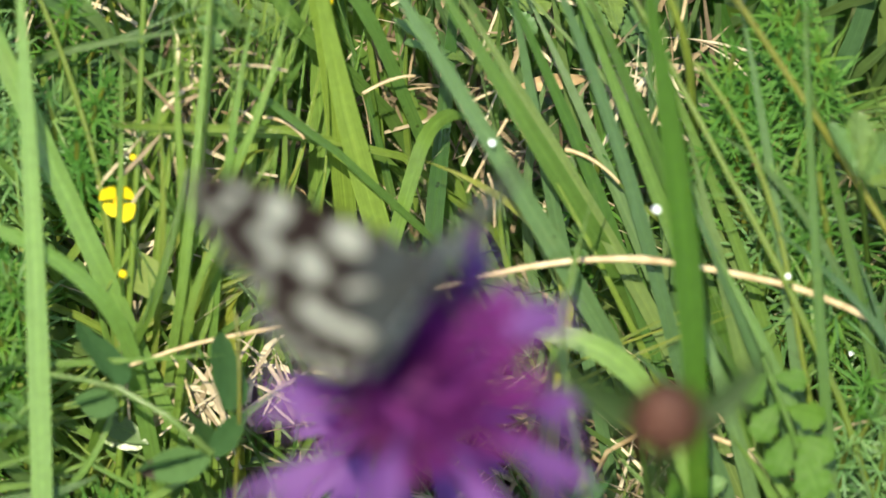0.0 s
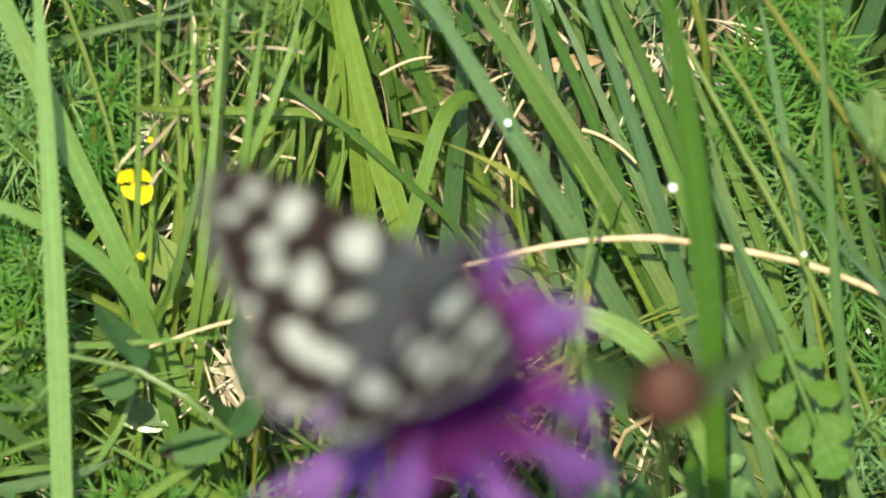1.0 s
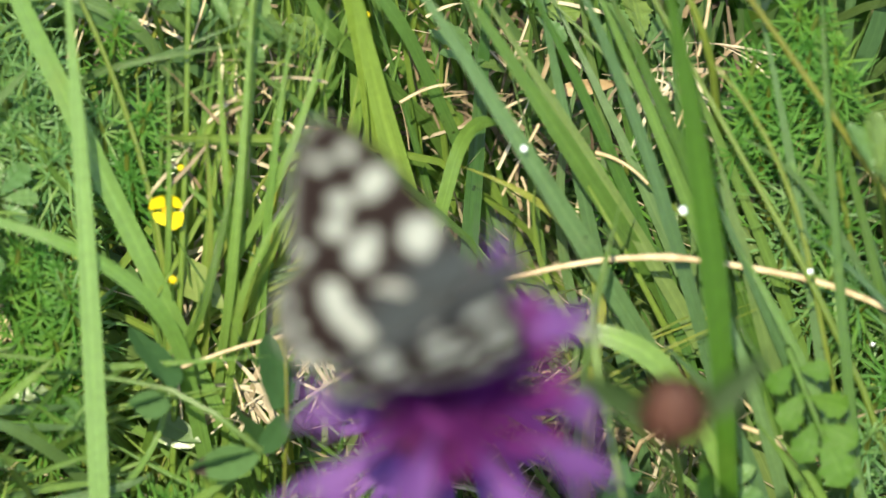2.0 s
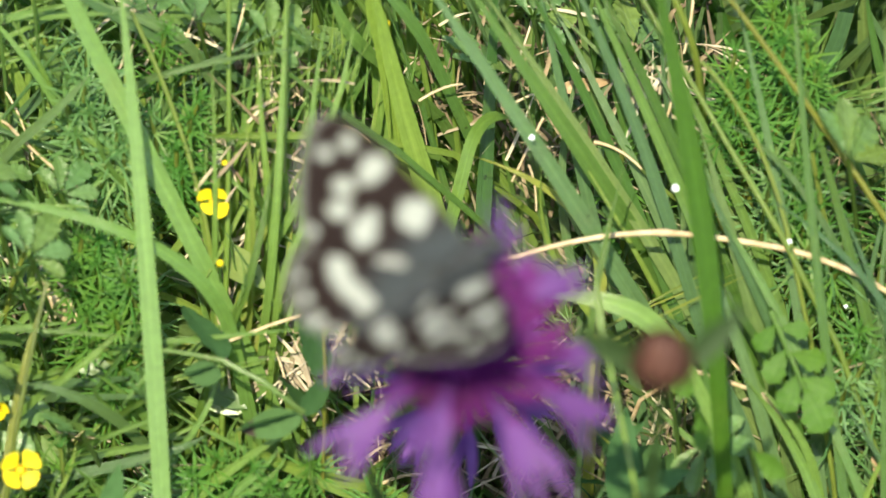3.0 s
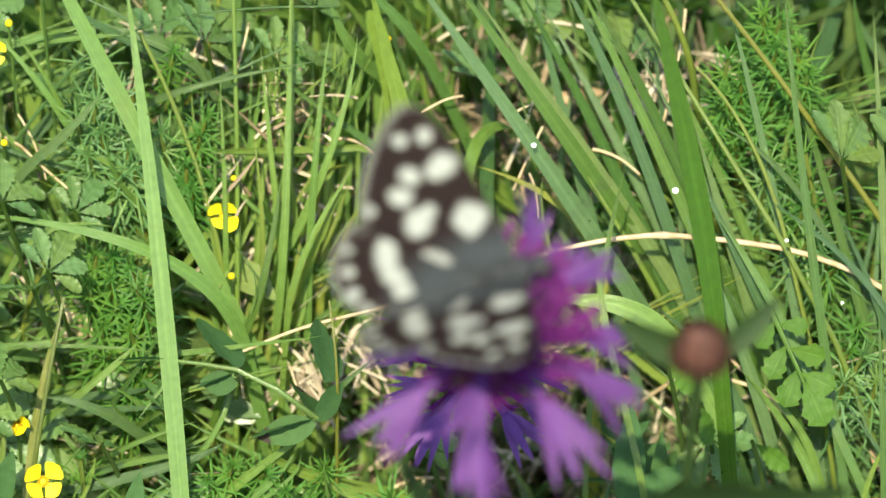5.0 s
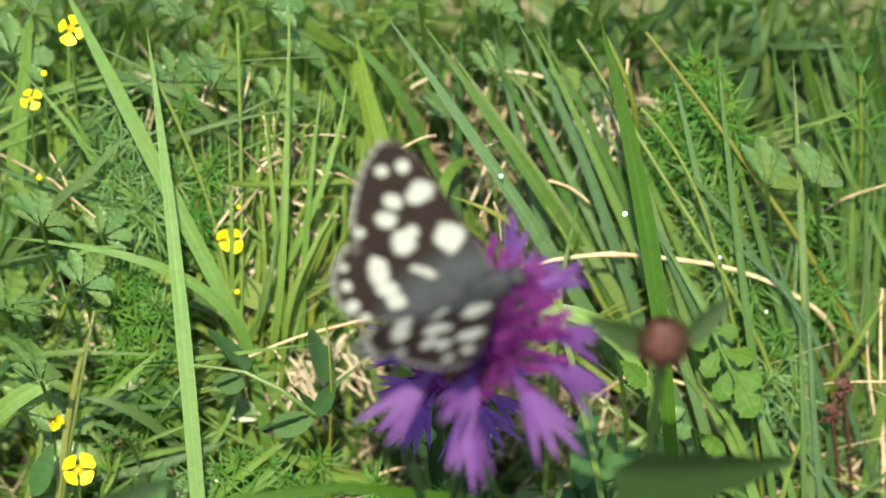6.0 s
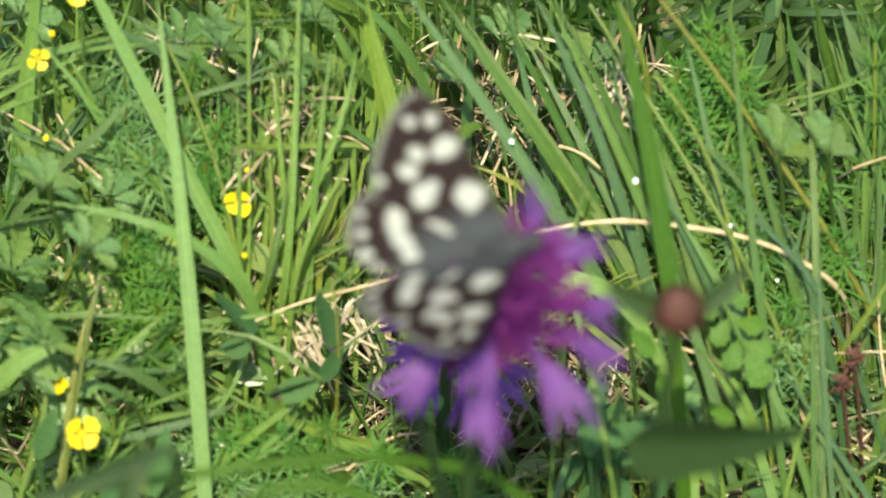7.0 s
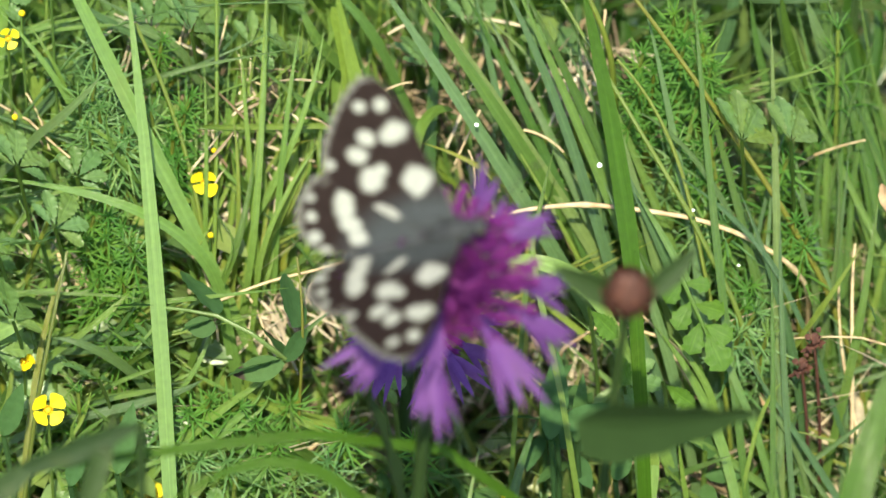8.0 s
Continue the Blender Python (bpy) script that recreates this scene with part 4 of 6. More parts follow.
fine_tuft((-0.0064, 0.0406, 0.0651), (-0.0094, 0.0474, 0.0922), 7, 0.0074, 0.0095, 0.0016, BRIGHT, 52, 0.08)
fine_tuft((0.0055, 0.0394, 0.0640), (0.0015, 0.0471, 0.0918), 7, 0.0074, 0.0095, 0.0019, GREY, 53, 0.08)
fine_tuft((0.0185, 0.0397, 0.0643), (0.0135, 0.0467, 0.0914), 7, 0.0074, 0.0095, 0.0016, GREEN, 54, 0.08)
fine_tuft((0.0315, 0.0399, 0.0646), (0.0273, 0.0462, 0.0910), 7, 0.0074, 0.0095, 0.0017, GREY, 55, 0.08)
fine_tuft((0.0435, 0.0395, 0.0641), (0.0413, 0.0456, 0.0905), 6, 0.0074, 0.0095, 0.0019, DEEP, 56, 0.08)
fine_tuft((0.0554, 0.0384, 0.0630), (0.0531, 0.0452, 0.0900), 7, 0.0074, 0.0095, 0.0021, GREY, 57, 0.08)
fine_tuft((0.0684, 0.0371, 0.0617), (0.0660, 0.0447, 0.0895), 7, 0.0074, 0.0095, 0.0025, GREY, 58, 0.08)
fine_tuft((0.0765, 0.0368, 0.0614), (0.0749, 0.0444, 0.0892), 6, 0.0053, 0.0074, 0.0023, DEEP, 59, 0.08)
fine_tuft((-0.0598, 0.0446, 0.0691), (-0.0611, 0.0494, 0.0942), 6, 0.0074, 0.0095, 0.0015, GREEN, 60, 0.08)
fine_tuft((-0.0321, 0.0429, 0.0674), (-0.0333, 0.0483, 0.0931), 6, 0.0074, 0.0095, 0.0015, BRIGHT, 61, 0.08)
fine_tuft((-0.0372, 0.0061, 0.0558), (-0.0320, 0.0150, 0.0900), 7, 0.0051, 0.0071, 0.0012, BRIGHT, 62, 0.07)
fine_tuft((-0.0665, 0.0199, 0.0645), (-0.0268, 0.0193, 0.0975), 2, 0.0031, 0.0051, 0.0009, BRIGHT, 100, 0.14)
fine_tuft((0.0956, -0.0128, 0.0318), (0.0575, -0.0015, 0.0607), 2, 0.0031, 0.0051, 0.0006, BRIGHT, 101, 0.14)
fine_tuft((-0.0516, -0.0000, 0.0446), (-0.0183, 0.0101, 0.0700), 3, 0.0031, 0.0051, 0.0011, YELLOW_GREEN, 102, 0.14)
fine_tuft((-0.0217, -0.0052, 0.0395), (-0.0400, 0.0095, 0.0817), 3, 0.0031, 0.0051, 0.0007, GREEN, 103, 0.14)
fine_tuft((-0.0383, 0.0022, 0.0469), (-0.0088, 0.0060, 0.0792), 2, 0.0031, 0.0051, 0.0011, GREEN, 104, 0.14)
fine_tuft((-0.0738, 0.0141, 0.0588), (-0.0863, 0.0215, 0.0977), 3, 0.0031, 0.0051, 0.0007, GREY, 105, 0.14)
fine_tuft((0.0454, 0.0264, 0.0712), (0.0664, 0.0142, 0.0900), 4, 0.0031, 0.0051, 0.0008, BRIGHT, 106, 0.14)
fine_tuft((-0.0386, 0.0133, 0.0580), (-0.0191, 0.0212, 0.0994), 3, 0.0031, 0.0051, 0.0009, BRIGHT, 107, 0.14)
fine_tuft((0.0420, 0.0243, 0.0691), (0.0660, 0.0162, 0.0900), 3, 0.0031, 0.0051, 0.0007, BRIGHT, 108, 0.14)
fine_tuft((-0.0649, -0.0045, 0.0401), (-0.0264, -0.0128, 0.0664), 3, 0.0031, 0.0051, 0.0006, BRIGHT, 109, 0.14)
fine_tuft((0.0732, 0.0117, 0.0564), (0.0254, 0.0139, 0.0809), 2, 0.0031, 0.0051, 0.0008, GREY, 110, 0.14)
fine_tuft((-0.0523, 0.0290, 0.0737), (-0.0335, 0.0276, 0.0960), 2, 0.0031, 0.0051, 0.0008, GREY, 111, 0.14)
fine_tuft((-0.0492, -0.0022, 0.0424), (-0.0715, 0.0022, 0.0702), 3, 0.0031, 0.0051, 0.0013, BRIGHT, 112, 0.14)
fine_tuft((-0.0986, 0.0278, 0.0725), (-0.0538, 0.0327, 0.0966), 4, 0.0031, 0.0051, 0.0011, BRIGHT, 113, 0.14)
fine_tuft((0.0902, -0.0249, 0.0198), (0.0542, -0.0246, 0.0436), 4, 0.0031, 0.0051, 0.0011, YELLOW_GREEN, 114, 0.14)
fine_tuft((0.0559, -0.0110, 0.0338), (0.0960, -0.0193, 0.0590), 3, 0.0031, 0.0051, 0.0009, GREY, 115, 0.14)
fine_tuft((-0.0681, -0.0241, 0.0205), (-0.0961, -0.0182, 0.0545), 3, 0.0031, 0.0051, 0.0008, BRIGHT, 116, 0.14)
fine_tuft((-0.0128, -0.0065, 0.0382), (0.0106, -0.0052, 0.0620), 3, 0.0031, 0.0051, 0.0011, BRIGHT, 117, 0.14)
fine_tuft((-0.0449, -0.0018, 0.0428), (-0.0283, 0.0021, 0.0678), 3, 0.0031, 0.0051, 0.0012, BRIGHT, 118, 0.14)
fine_tuft((-0.0363, -0.0238, 0.0208), (-0.0089, -0.0183, 0.0526), 4, 0.0031, 0.0051, 0.0008, GREY, 119, 0.14)
fine_tuft((0.0035, -0.0029, 0.0420), (0.0371, -0.0049, 0.0713), 4, 0.0031, 0.0051, 0.0007, YELLOW_GREEN, 120, 0.14)
fine_tuft((-0.0557, 0.0092, 0.0539), (-0.0144, 0.0008, 0.0773), 2, 0.0031, 0.0051, 0.0012, GREEN, 121, 0.14)
fine_tuft((0.0256, -0.0197, 0.0250), (-0.0046, -0.0115, 0.0659), 2, 0.0031, 0.0051, 0.0006, YELLOW_GREEN, 122, 0.14)
fine_tuft((0.0337, -0.0052, 0.0396), (0.0123, 0.0094, 0.0851), 4, 0.0031, 0.0051, 0.0012, BRIGHT, 123, 0.14)
fine_tuft((0.0353, 0.0144, 0.0591), (0.0201, 0.0177, 0.0823), 3, 0.0031, 0.0051, 0.0008, YELLOW_GREEN, 124, 0.14)
fine_tuft((-0.0731, 0.0207, 0.0654), (-0.0294, 0.0282, 0.0901), 3, 0.0031, 0.0051, 0.0007, GREY, 125, 0.14)
fine_tuft((-0.0242, -0.0273, 0.0376), (-0.0293, -0.0255, 0.0599), 2, 0.0025, 0.0040, 0.0013, BRIGHT, 200, 0.16)
fine_tuft((-0.0701, 0.0286, 0.0936), (-0.0559, 0.0187, 0.1062), 3, 0.0025, 0.0040, 0.0013, BRIGHT, 201, 0.16)
fine_tuft((-0.0333, 0.0065, 0.0713), (-0.0391, 0.0051, 0.0879), 2, 0.0025, 0.0040, 0.0014, BRIGHT, 202, 0.16)
fine_tuft((-0.0689, -0.0105, 0.0544), (-0.0513, -0.0224, 0.0685), 2, 0.0025, 0.0040, 0.0013, GREY, 203, 0.16)
fine_tuft((-0.0497, -0.0166, 0.0483), (-0.0563, -0.0182, 0.0686), 2, 0.0025, 0.0040, 0.0014, BRIGHT, 204, 0.16)
fine_tuft((-0.0848, 0.0074, 0.0724), (-0.0673, -0.0006, 0.0830), 3, 0.0025, 0.0040, 0.0011, GREEN, 205, 0.16)
fine_tuft((-0.0572, -0.0206, 0.0442), (-0.0426, -0.0247, 0.0609), 1, 0.0025, 0.0040, 0.0014, BRIGHT, 206, 0.16)
fine_tuft((-0.0194, 0.0146, 0.0795), (-0.0403, 0.0046, 0.0967), 2, 0.0025, 0.0040, 0.0010, BRIGHT, 207, 0.16)
fine_tuft((-0.0418, 0.0237, 0.0886), (-0.0663, 0.0232, 0.1083), 3, 0.0025, 0.0040, 0.0016, GREY, 208, 0.16)
fine_tuft((-0.0675, -0.0240, 0.0409), (-0.0567, -0.0286, 0.0564), 2, 0.0025, 0.0040, 0.0012, BRIGHT, 209, 0.16)
fine_tuft((-0.0486, 0.0073, 0.0722), (-0.0564, 0.0084, 0.0985), 1, 0.0025, 0.0040, 0.0014, BRIGHT, 210, 0.16)
fine_tuft((-0.0687, -0.0201, 0.0447), (-0.0456, -0.0283, 0.0636), 2, 0.0025, 0.0040, 0.0015, GREY, 211, 0.16)
fine_tuft((-0.0170, -0.0228, 0.0421), (-0.0319, -0.0241, 0.0603), 2, 0.0025, 0.0040, 0.0015, BRIGHT, 212, 0.16)
fine_tuft((-0.0879, -0.0036, 0.0613), (-0.0624, -0.0141, 0.0752), 2, 0.0025, 0.0040, 0.0011, BRIGHT, 213, 0.16)
fine_tuft((-0.0524, 0.0206, 0.0855), (-0.0235, 0.0122, 0.1046), 2, 0.0025, 0.0040, 0.0009, GREY, 214, 0.16)
fine_tuft((-0.0314, -0.0177, 0.0472), (-0.0169, -0.0129, 0.0701), 1, 0.0025, 0.0040, 0.0014, GREY, 215, 0.16)
fine_tuft((-0.0485, 0.0115, 0.0763), (-0.0612, 0.0094, 0.0934), 1, 0.0025, 0.0040, 0.0011, BRIGHT, 216, 0.16)
fine_tuft((-0.0600, -0.0141, 0.0508), (-0.0441, -0.0207, 0.0692), 2, 0.0025, 0.0040, 0.0012, GREEN, 217, 0.16)
fine_tuft((-0.0146, 0.0136, 0.0785), (-0.0323, 0.0157, 0.1029), 2, 0.0025, 0.0040, 0.0015, GREEN, 218, 0.16)
fine_tuft((-0.0238, -0.0266, 0.0383), (-0.0339, -0.0309, 0.0561), 2, 0.0025, 0.0040, 0.0016, GREEN, 220, 0.16)
fine_tuft((-0.0627, -0.0168, 0.0481), (-0.0488, -0.0257, 0.0630), 3, 0.0025, 0.0040, 0.0014, BRIGHT, 221, 0.16)
fine_tuft((-0.0647, 0.0151, 0.0800), (-0.0856, 0.0141, 0.1006), 1, 0.0025, 0.0040, 0.0014, GREY, 222, 0.16)
fine_tuft((-0.0592, -0.0269, 0.0380), (-0.0630, -0.0302, 0.0611), 3, 0.0025, 0.0040, 0.0010, BRIGHT, 223, 0.16)
fine_tuft((-0.0515, -0.0252, 0.0397), (-0.0315, -0.0243, 0.0601), 3, 0.0025, 0.0040, 0.0015, BRIGHT, 224, 0.16)
fine_tuft((-0.0490, -0.0075, 0.0574), (-0.0410, -0.0049, 0.0780), 1, 0.0025, 0.0040, 0.0015, BRIGHT, 225, 0.16)

fine_tuft((-0.0776, 0.0504, 0.0824), (-0.0784, 0.0407, 0.1047), 7, 0.0070, 0.0090, 0.0017, GREY, 240, 0.12)
fine_tuft((-0.0662, 0.0499, 0.0819), (-0.0668, 0.0402, 0.1042), 7, 0.0070, 0.0090, 0.0021, GREEN, 241, 0.12)
fine_tuft((-0.0480, 0.0490, 0.0810), (-0.0471, 0.0393, 0.1033), 7, 0.0070, 0.0090, 0.0017, GREEN, 242, 0.12)
fine_tuft((-0.0390, 0.0486, 0.0806), (-0.0347, 0.0388, 0.1028), 7, 0.0070, 0.0090, 0.0015, BRIGHT, 243, 0.12)
fine_tuft((-0.0218, 0.0479, 0.0799), (-0.0298, 0.0385, 0.1025), 7, 0.0070, 0.0090, 0.0020, BRIGHT, 244, 0.12)
fine_tuft((-0.0152, 0.0476, 0.0796), (-0.0146, 0.0379, 0.1019), 7, 0.0070, 0.0090, 0.0013, BRIGHT, 245, 0.12)
fine_tuft((0.0006, 0.0469, 0.0789), (0.0014, 0.0371, 0.1011), 7, 0.0070, 0.0090, 0.0014, GREEN, 246, 0.12)
fine_tuft((0.0103, 0.0464, 0.0784), (0.0098, 0.0368, 0.1008), 7, 0.0070, 0.0090, 0.0012, DEEP, 247, 0.12)
fine_tuft((0.0232, 0.0459, 0.0779), (0.0264, 0.0360, 0.1000), 7, 0.0070, 0.0090, 0.0020, DEEP, 248, 0.12)
fine_tuft((0.0375, 0.0452, 0.0772), (0.0359, 0.0356, 0.0996), 7, 0.0070, 0.0090, 0.0016, DEEP, 249, 0.12)
fine_tuft((0.0473, 0.0448, 0.0768), (0.0472, 0.0351, 0.0991), 7, 0.0070, 0.0090, 0.0013, GREY, 250, 0.12)
fine_tuft((0.0623, 0.0441, 0.0761), (0.0665, 0.0342, 0.0982), 7, 0.0070, 0.0090, 0.0019, GREY, 251, 0.12)
fine_tuft((0.0724, 0.0437, 0.0757), (0.0757, 0.0338, 0.0978), 7, 0.0070, 0.0090, 0.0016, GREY, 252, 0.12)
fine_tuft((-0.0776, 0.0587, 0.0827), (-0.0729, 0.0487, 0.1047), 7, 0.0070, 0.0090, 0.0014, BRIGHT, 253, 0.12)
fine_tuft((-0.0631, 0.0580, 0.0820), (-0.0609, 0.0482, 0.1042), 7, 0.0070, 0.0090, 0.0014, GREEN, 254, 0.12)
fine_tuft((-0.0514, 0.0575, 0.0815), (-0.0460, 0.0476, 0.1036), 7, 0.0070, 0.0090, 0.0015, GREEN, 255, 0.12)
fine_tuft((-0.0368, 0.0569, 0.0809), (-0.0334, 0.0470, 0.1030), 7, 0.0070, 0.0090, 0.0015, BRIGHT, 256, 0.12)
fine_tuft((-0.0274, 0.0564, 0.0804), (-0.0250, 0.0466, 0.1026), 7, 0.0070, 0.0090, 0.0016, BRIGHT, 257, 0.12)
fine_tuft((-0.0156, 0.0559, 0.0799), (-0.0076, 0.0458, 0.1018), 7, 0.0070, 0.0090, 0.0019, BRIGHT, 258, 0.12)
fine_tuft((0.0041, 0.0550, 0.0790), (-0.0046, 0.0457, 0.1017), 7, 0.0070, 0.0090, 0.0015, BRIGHT, 259, 0.12)
fine_tuft((0.0102, 0.0548, 0.0788), (0.0141, 0.0449, 0.1009), 7, 0.0070, 0.0090, 0.0015, GREY, 260, 0.12)
fine_tuft((0.0231, 0.0542, 0.0782), (0.0245, 0.0444, 0.1004), 7, 0.0070, 0.0090, 0.0015, GREEN, 261, 0.12)
fine_tuft((0.0390, 0.0535, 0.0775), (0.0341, 0.0440, 0.1000), 7, 0.0070, 0.0090, 0.0016, GREY, 262, 0.12)
fine_tuft((0.0505, 0.0530, 0.0770), (0.0486, 0.0433, 0.0993), 7, 0.0070, 0.0090, 0.0022, DEEP, 263, 0.12)
fine_tuft((0.0640, 0.0524, 0.0764), (0.0618, 0.0428, 0.0988), 7, 0.0070, 0.0090, 0.0016, GREEN, 264, 0.12)
fine_tuft((0.0737, 0.0519, 0.0759), (0.0704, 0.0424, 0.0984), 7, 0.0070, 0.0090, 0.0019, GREY, 265, 0.12)

def build_dry_straw():
    s = Soup()
    pts = [(-0.0421, -0.0125, 0.0645), (-0.0307, -0.0099, 0.0676), (-0.0188, -0.0096, 0.0704), (-0.0049, -0.0083, 0.0743), (0.0090, -0.0057, 0.0768), (0.0169, -0.0049, 0.0777),
           (0.0248, -0.0047, 0.0779), (0.0345, -0.0057, 0.0769), (0.0442, -0.0071, 0.0755), (0.0528, -0.0082, 0.0718), (0.0604, -0.0092, 0.0658), (0.0644, -0.0059, 0.0561), (0.0655, 0.0026, 0.0346), (0.070, 0.008, -0.003)]
    fine = []
    for i in range(len(pts) - 1):
        a, b = Vector(pts[i]), Vector(pts[i + 1])
        fine += [a.lerp(b, k / 4) for k in range(4)]
    fine.append(Vector(pts[-1]))
    fine = [fine[0]] + [(fine[i - 1] + fine[i] + fine[i + 1]) / 3 for i in range(1, len(fine) - 1)] + [fine[-1]]
    radii = [0.00022 + 0.00022 * min(1, i / 22) for i in range(len(fine))]
    for k in (24, 41):
        radii[k] *= 1.35
    tube(s, fine, radii, 8)
    s.thing("dry_straw", STRAW, "dry tan straw arching over the green grass", "straw")


build_dry_straw()

# ---- bedstraw ----
WHORLS = {}


def whorl_mesh(kind, material):
    """Eight needle leaves in a ring; shared by all whorls of a kind."""
    key = (*kind, material.name)
    if key not in WHORLS:
        seed, top = kind
        rng = random.Random(70 + seed)
        s = Soup()
        for k in range(8):
            ang = 2 * math.pi * (k + rng.uniform(-0.2, 0.2)) / 8
            rise = rng.uniform(0.1, 0.55) + (0.7 if top else 0)
            d = Vector((math.cos(ang), math.sin(ang), rise)).normalized() * 0.0095 * rng.uniform(0.75, 1.1)
            ribbon(s, (0, 0, 0), d * 0.5 + Vector((0, 0, 0.0006)), d - Vector((0, 0, 0.0008)), 0.00058, (0, -0.3, 1), n=4, cols=3, fold=0.2, point=2.5)
        WHORLS[key] = s.mesh("leaf_whorl", material)
    return WHORLS[key]


def burst_mesh(seed, dark, small, material):
    """A ring of needle leaves that stand up round the stem's growing tip."""
    key = ("burst", seed, dark, small)
    if key not in WHORLS:
        rng = random.Random(200 + seed)
        s = Soup()
        count = 10 if not small else 8
        for k in range(count):
            ang = 2 * math.pi * (k + rng.uniform(-0.25, 0.25)) / count
            rise = rng.uniform(0.15, 0.6) + (0.8 if small else 0)
            reach = (0.0088 if dark else 0.0066) * rng.uniform(0.6, 1.25) * (0.7 if small else 1)
            d = Vector((math.cos(ang), math.sin(ang), rise)).normalized() * reach
            ribbon(s, (0, 0, 0), d * 0.5 + Vector((0, 0, 0.0004)), d - Vector((0, 0, rng.uniform(0.0002, 0.001))), 0.00044, (0, -0.3, 1), n=5, cols=3, fold=0.25, base=0.7, point=3.0)
        WHORLS[key] = s.mesh("leaf_whorl", material)
    return WHORLS[key]


def bedstraw_tuft(top, dark, seed):
    """A bedstraw shoot that leans from its root up to the given tip, leafy near the tip."""
    rng = random.Random(300 + seed)
    tip = Vector(top)
    root = Vector((tip.x + rng.uniform(-0.008, 0.008), tip.y + rng.uniform(0.0, 0.02), 0.0))
    material = BEDSTRAW_DARK if dark else BEDSTRAW
    thing = new("bedstraw")
    thing.matrix_basis = Matrix.Translation(root)
    a, b = Vector((0, 0, -0.003)), tip - root
    mid = (a + b) / 2 + Vector((rng.uniform(-0.003, 0.003), 0.003, 0.004))
    s = Soup()
    bow_tube(s, a, mid, b, 0.0006, 0.00035, n=10, sides=5)
    part("stem", s, YELLOW_GREEN, thing)
    for w in range(5):
        t = 1 - w * (0.0062 if dark else 0.0046) / b.length
        p = bezier(a, mid, b, t)
        up = bezier(a, mid, b, t) - bezier(a, mid, b, t - 0.03)
        up = (up.normalized() + Vector((rng.uniform(-0.4, 0.4), rng.uniform(-0.7, 0.0), 0))).normalized() if w < 2 else up
        ob = new("leaf_whorl", burst_mesh((seed + w) % 4, dark, w == 0, material))
        ob.parent = thing
        ob.matrix_basis = Matrix.Translation(p) @ up.to_track_quat('Z', 'X').to_matrix().to_4x4() @ pose(0, 0, 0, 0, 0, rng.uniform(0, 360)) @ Matrix.Scale((0.8, 0.9, 1.0, 1.05, 1.0, 0.95)[w] * rng.uniform(0.9, 1.1), 4)
    return tagged(thing, "leafy bedstraw shoot with rings of " + ("deep green" if dark else "fresh yellow-green") + " needle leaves", "wild plant", "bedstraw in the turf")


def build_pale_litter(patches, material, name, label, count, thin, seed):
    """Bleached bits of last year's grass in the gaps between the tufts."""
    s = Soup()
    rng = random.Random(seed)
    for centre, wide, deep in patches:
        for k in range(count):
            c = Vector(centre) + Vector((rng.uniform(-wide, wide), 0, 0)) + Vector((0, 0.707, 0.707)) * rng.uniform(-deep, deep) + Vector((0, 0.707, -0.707)) * rng.uniform(-0.004, 0.008)
            turn = rng.uniform(0, math.pi)
            d = (Vector((1, 0, 0)) * math.cos(turn) + Vector((0, 0.6, 0.8)) * math.sin(turn)) * rng.uniform(0.0015, 0.008)
            ribbon(s, c - d, c + Vector((rng.uniform(-0.001, 0.001), 0, 0.0008)), c + d, rng.uniform(0.0004, 0.0013) * thin, (rng.uniform(-0.5, 0.5), -0.6, 0.8), n=5, cols=3, fold=0.35, base=0.7, twist=rng.uniform(-1, 1))
    s.thing(name, material, label, "litter", kind="stuff")


def bedstraw_stem(height, seed, material):
    rng = random.Random(seed)
    top = Vector((rng.uniform(-0.2, 0.2) * height, rng.uniform(-0.2, 0.1) * height, height))
    mid = top * 0.5 + Vector((rng.uniform(-0.1, 0.1), rng.uniform(-0.1, 0.1), 0)) * height
    a = Vector((0, 0, -0.003))
    thing = new("bedstraw")
    s = Soup()
    bow_tube(s, a, mid, top, 0.0006, 0.0004, n=8, sides=5)
    part("stem", s, YELLOW_GREEN, thing)
    whorls = max(4, int(min(height, 0.06) / 0.0055))
    for w in range(whorls):
        t = 1 - (whorls - 1 - w) * 0.0055 / height
        p = bezier(a, mid, top, t)
        up = bezier(a, mid, top, min(1, t + 0.02)) - bezier(a, mid, top, t - 0.02)
        size = (1.0, 0.75, 0.45)[max(0, w - whorls + 3)] * rng.uniform(0.85, 1.1)
        ob = new("leaf_whorl", whorl_mesh((rng.randrange(3), w >= whorls - 2), material))
        ob.parent = thing
        ob.matrix_basis = Matrix.Translation(p) @ up.to_track_quat('Z', 'X').to_matrix().to_4x4() @ pose(0, 0, 0, 0, 0, 50 * w + rng.uniform(0, 40)) @ Matrix.Scale(size, 4)
    return tagged(thing, "slender bedstraw stem with whorls of narrow green leaves", "wild plant", "bedstraw in the turf")


